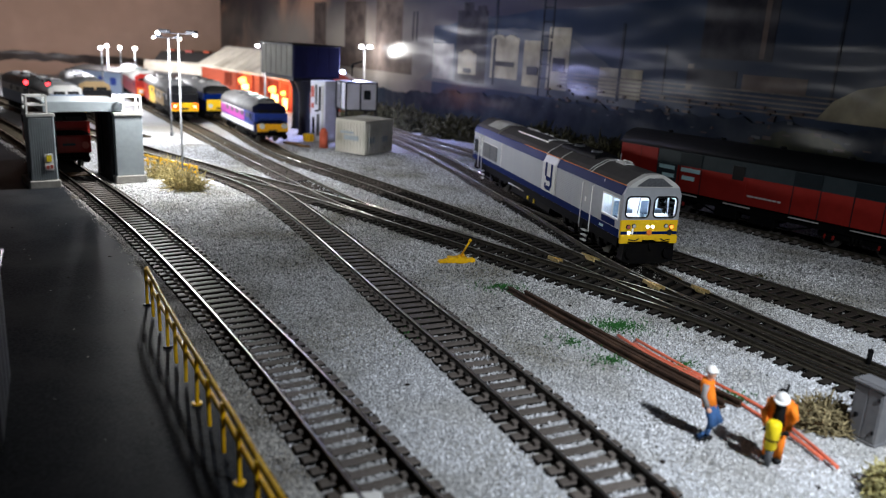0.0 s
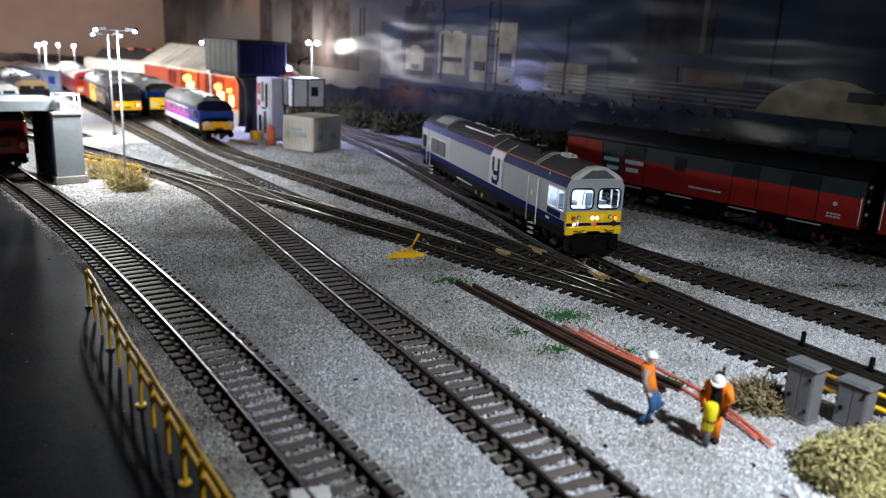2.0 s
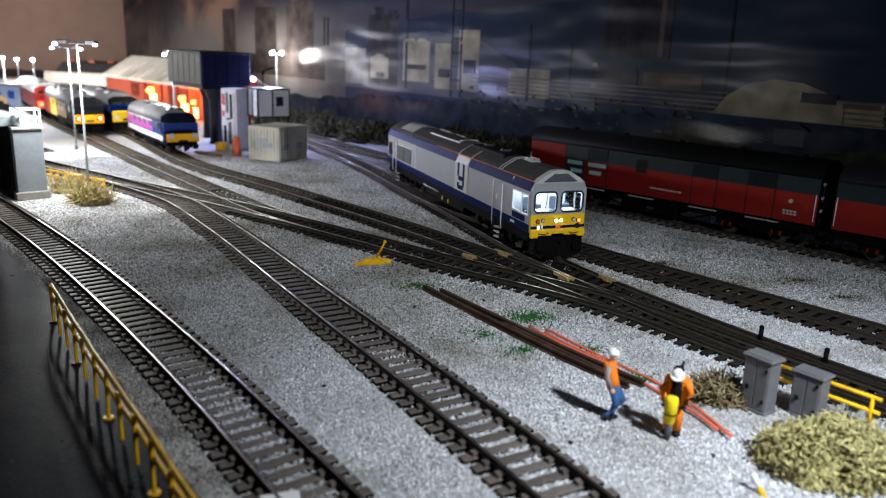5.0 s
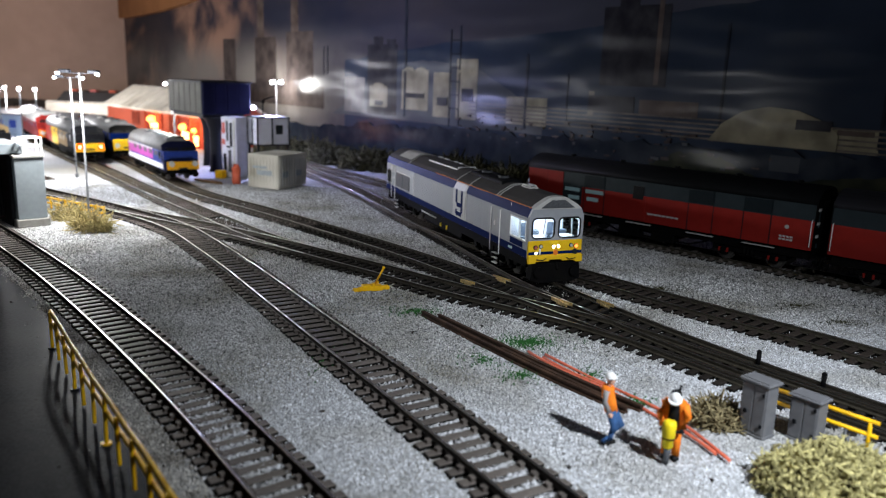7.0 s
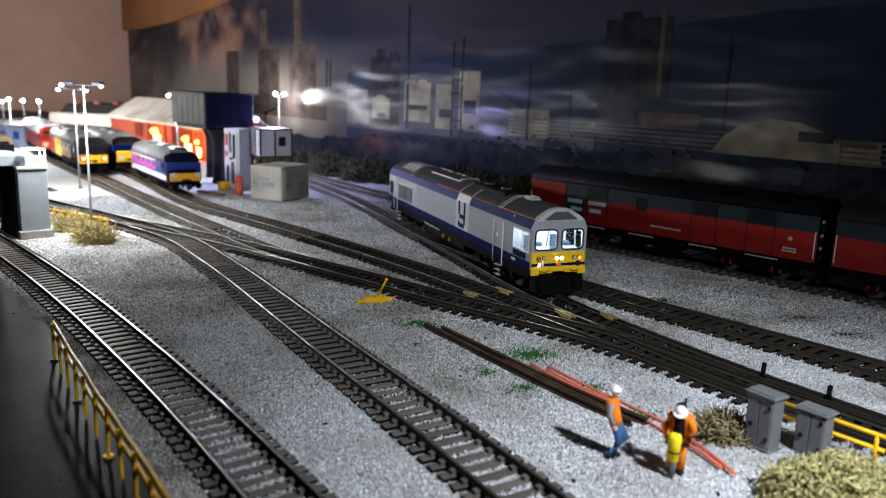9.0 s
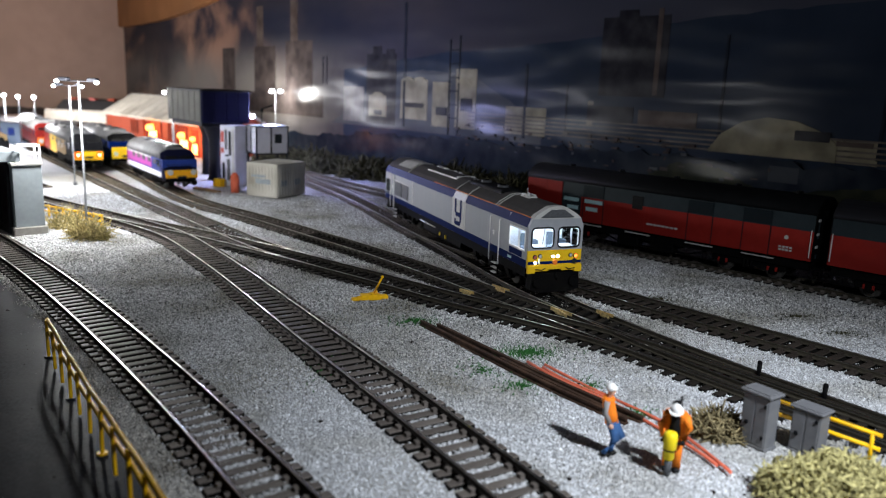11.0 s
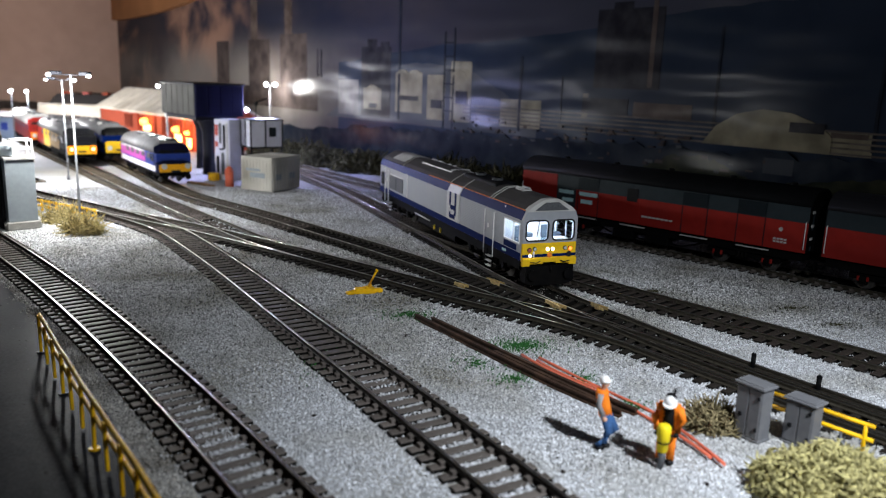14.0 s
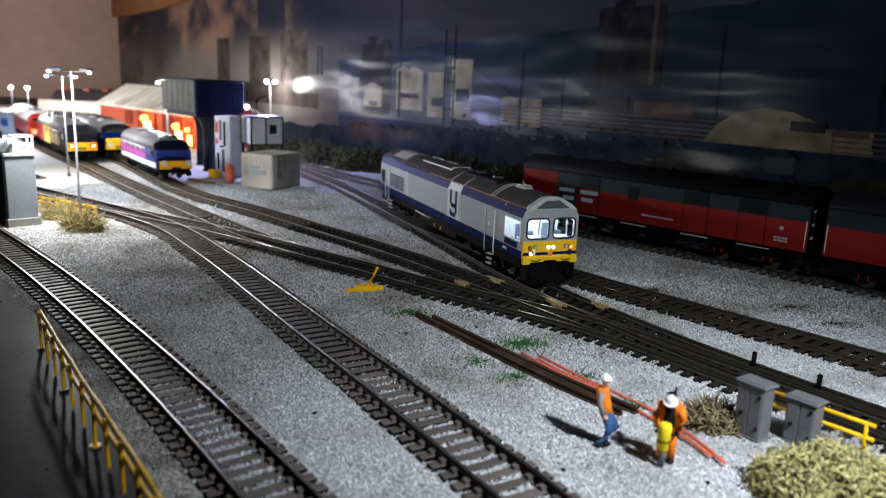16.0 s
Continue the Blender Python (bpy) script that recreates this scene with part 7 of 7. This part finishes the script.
def rect(name, u0, u1, w0, w1, mat):
    return printed(name, [(u0, w0), (u1, w0), (u1, w1), (u0, w1)], mat)


def ragged(u0, u1, base, top, rough, n, seed):
    rng = random.Random(seed)
    up = []
    for i in range(n + 1):
        u = u0 + (u1 - u0) * i / n
        k = i / n
        t = np.interp(k, np.linspace(0, 1, len(top)), top)
        up.append((u, float(t) + rng.uniform(-rough, rough)))
    return [(u0, base), (u1, base)] + up[::-1]


printed("printed_hill", ragged(0.96, 2.1, 0.03, [0.130, 0.143, 0.153, 0.158, 0.168, 0.180, 0.186, 0.190, 0.185, 0.18, 0.17], 0.0012, 80, 2), I_HILL)
printed("printed_hill", ragged(0.93, 1.34, 0.055, [0.056, 0.080, 0.112, 0.126, 0.132, 0.130, 0.122, 0.10, 0.07], 0.0012, 40, 3), I_BLUEHILL)
for u0, u1, w0, w1, mat in ((0.570, 0.618, 0.06, 0.165, I_WORKS), (0.690, 0.762, 0.085, 0.166, I_WORKS), (0.795, 0.875, 0.085, 0.173, I_WORKS), (0.700, 0.722, 0.166, 0.230, I_BROWN), (0.810, 0.832, 0.173, 0.240, I_BROWN), (0.640, 0.905, 0.060, 0.092, I_WORKS),
                            (0.960, 1.010, 0.06, 0.108, I_WHITE), (1.016, 1.082, 0.06, 0.152, I_DARK), (1.030, 1.050, 0.152, 0.162, I_DARK), (1.060, 1.078, 0.150, 0.158, I_DARK),
                            (1.093, 1.147, 0.070, 0.120, I_BUFF), (1.022, 1.062, 0.070, 0.098, I_BUFF), (1.157, 1.190, 0.064, 0.118, I_BUFF), (1.200, 1.236, 0.064, 0.134, I_BUFF), (1.285, 1.345, 0.064, 0.094, I_BUFF),
                            (1.412, 1.487, 0.110, 0.184, I_DARK), (1.430, 1.452, 0.184, 0.190, I_DARK), (1.474, 1.479, 0.112, 0.190, I_BROWN), (1.400, 1.407, 0.080, 0.104, I_PIPES), (1.461, 1.523, 0.084, 0.098, I_BROWN), (1.642, 1.676, 0.066, 0.084, I_BUFF), (1.40, 1.455, 0.085, 0.100, I_DARK)):
    rect("printed_works", u0, u1, w0, w1, mat)
for u, w0, w1, wd in ((1.100, 0.060, 0.215, 0.0075), (1.188, 0.055, 0.168, 0.004), (1.205, 0.055, 0.172, 0.004), (1.314, 0.060, 0.140, 0.006), (1.372, 0.07, 0.12, 0.003), (1.545, 0.07, 0.165, 0.004), (1.676, 0.07, 0.150, 0.004), (1.690, 0.07, 0.150, 0.004), (0.905, 0.11, 0.150, 0.003), (0.915, 0.11, 0.150, 0.003)):
    rect("printed_mast", u - wd * 0.3, u + wd * 0.3, w0, w1, I_MAST)
for k in range(6):
    w = 0.075 + k * 0.016
    rect("printed_mast", 1.187, 1.206, w, w + 0.0015, I_MAST)
for u, r in ((1.108, 0.012), (1.132, 0.012), (1.043, 0.014), (1.215, 0.012)):
    printed("printed_tank", [(u + r * math.cos(a), (0.118 if u > 1.1 else 0.096) + r * 0.45 * math.sin(a)) for a in np.linspace(0, math.pi, 9)], I_BUFF)
for u0, u1, w0, w1 in ((1.10, 1.14, 0.085, 0.091), (1.035, 1.052, 0.072, 0.078), (1.165, 1.185, 0.078, 0.088), (1.21, 1.23, 0.085, 0.1)):
    rect("printed_window", u0, u1, w0, w1, I_DARK)
for k in range(5):
    rect("printed_pipes", 1.225, 1.72, 0.0665 + k * 0.0042, 0.0680 + k * 0.0042, I_PIPES)
printed("printed_shed", [(1.536, 0.066), (1.646, 0.066), (1.646, 0.080), (1.630, 0.090), (1.612, 0.096), (1.588, 0.098), (1.566, 0.093), (1.548, 0.082)], I_BUFF)
rect("printed_window", 1.612, 1.640, 0.081, 0.089, I_DARK)
rect("printed_window", 1.645, 1.672, 0.079, 0.083, I_BROWN)
rng = random.Random(8)
for k in range(60):
    u = rng.uniform(1.20, 1.56)
    w = rng.uniform(0.052, 0.070)
    rect("printed_works", u, u + rng.uniform(0.002, 0.008), w, w + rng.uniform(0.001, 0.003), rng.choice((I_PIPES, I_BROWN, I_WORKS, I_WORKS)))
printed("printed_trees", ragged(0.85, 2.3, -0.02, [0.030, 0.045, 0.050, 0.054, 0.060, 0.062, 0.066, 0.068, 0.066, 0.06], 0.0035, 150, 4), I_TREES)
printed("printed_trees", ragged(0.0, 0.95, -0.02, [0.03, 0.035, 0.04, 0.03], 0.003, 60, 5), I_TREES)
# grey box and grassy slope beyond the vans
rect("printed_works", 1.595, 1.620, 0.046, 0.059, I_BLUEHILL)
printed("printed_slope", ragged(1.600, 1.90, 0.02, [0.036, 0.047, 0.055, 0.060, 0.061, 0.06], 0.0012, 50, 14), I_SLOPE)
printed("printed_slope", ragged(1.480, 1.585, 0.03, [0.040, 0.052, 0.055, 0.050, 0.038], 0.0015, 30, 15), I_SLOPE)
rng = random.Random(9)
for k in range(34):
    u, w = rng.uniform(1.20, 1.60), rng.uniform(0.040, 0.064)
    rect("printed_works", u, u + rng.uniform(0.002, 0.009), w, w + rng.uniform(0.0012, 0.0032), rng.choice((I_BLUEHILL, I_WORKS)))
# dark wooded skyline strip along the foot of the end wall
q = Shape()
rng = random.Random(6)
crest = [(0.02 + 1.68 * k / 90, float(np.interp(k / 90, np.linspace(0, 1, 6), [0.030, 0.040, 0.048, 0.050, 0.058, 0.056])) + rng.uniform(-0.003, 0.003)) for k in range(91)]
line = [(u, w - 0.016 - rng.uniform(0, 0.004)) for u, w in crest] + crest[::-1]
n = len(line)
q.add([(0.0225, u, w) for u, w in line] + [(0.0221, u, w) for u, w in line], [tuple(range(n))] + [(i, (i + 1) % n, n + (i + 1) % n, n + i) for i in range(n)], I_BROWN)
part("printed_trees", q, north)

# brown valance over the corner of the backscene
M_VALANCE = material("brown_valance", (0.34, 0.15, 0.06), 0.6, vary=0.15, scale=20, dirt=(0.20, 0.10, 0.05), dirt_scale=8)
q = Shape()
line = [(0.068, 0.34), (0.068, 0.217), (0.070, 0.216), (0.180, 0.217), (0.310, 0.222), (0.430, 0.231), (0.550, 0.245), (0.640, 0.262), (0.720, 0.290), (0.800, 0.34)]
n = len(line)
q.add([(u - U0, 0.012, w) for u, w in line] + [(u - U0, 0.001, w) for u, w in line], [tuple(range(n)), tuple(range(n, 2 * n))[::-1]] + [(i, (i + 1) % n, n + (i + 1) % n, n + i) for i in range(n)], M_VALANCE)
single("trim", q, "brown curved valance above the backscene corner", "trim", WALL, kind="structure")

# low dark bushes in front of the backscene
rng = random.Random(12)
for k in range(13):
    u = 0.92 + k * 0.062 + rng.uniform(-0.012, 0.012)
    off = 0.030 + rng.uniform(0, 0.022) + (0.03 if k < 4 else 0)
    p = WALL @ Vector((u - U0, off, 0))
    scrub("bush", "low dark green-brown bush in front of the backscene", (p.x, p.y), (rng.uniform(0.030, 0.045), rng.uniform(0.022, 0.030), rng.uniform(0.014, 0.026)), 420, 0.016, 0.0016, M_DARKBUSH, 40 + k)

# ---------------------------------------------------------------- light of the yard's own lamps
lamp("yard_light", "POINT", (-0.2135, 0.5720, 0.0950), 1.1, (0.97, 0.975, 0.96), 0.006)
lamp("yard_light", "POINT", (-0.3090, 0.8100, 0.0880), 1.15, (0.96, 0.975, 1.0), 0.006)
lamp("yard_light", "POINT", (-0.5000, 1.0300, 0.0850), 1.2, (0.97, 0.97, 1.0), 0.010)
lamp("yard_light", "POINT", (-0.5600, 1.2800, 0.0740), 2.2, (0.96, 0.96, 1.0), 0.010)
lamp("yard_light", "POINT", (-0.2560, 0.9760, 0.0850), 0.5, (1.0, 0.97, 0.9), 0.006)
lamp("tank_light", "POINT", (-0.1200, 0.9310, 0.0770), 1.3, (0.50, 0.53, 1.0), 0.004)
lamp("shed_light", "POINT", (-0.2700, 1.1500, 0.0250), 0.16, (1.0, 0.36, 0.08), 0.01)
lamp("shed_light", "POINT", (-0.3500, 1.2600, 0.0300), 0.12, (1.0, 0.40, 0.10), 0.01)
p = WALL @ Vector((0.752, 0.020, 0))
lamp_post(p.x, p.y, 0.0960, [-0.007, 0.007], "grey yard lamp post close to the backscene", 0.5, 0.0032)
lamp("yard_light", "POINT", (p.x - 0.007, p.y - 0.012, 0.0920), 0.60, (1.0, 0.98, 0.93), 0.008)
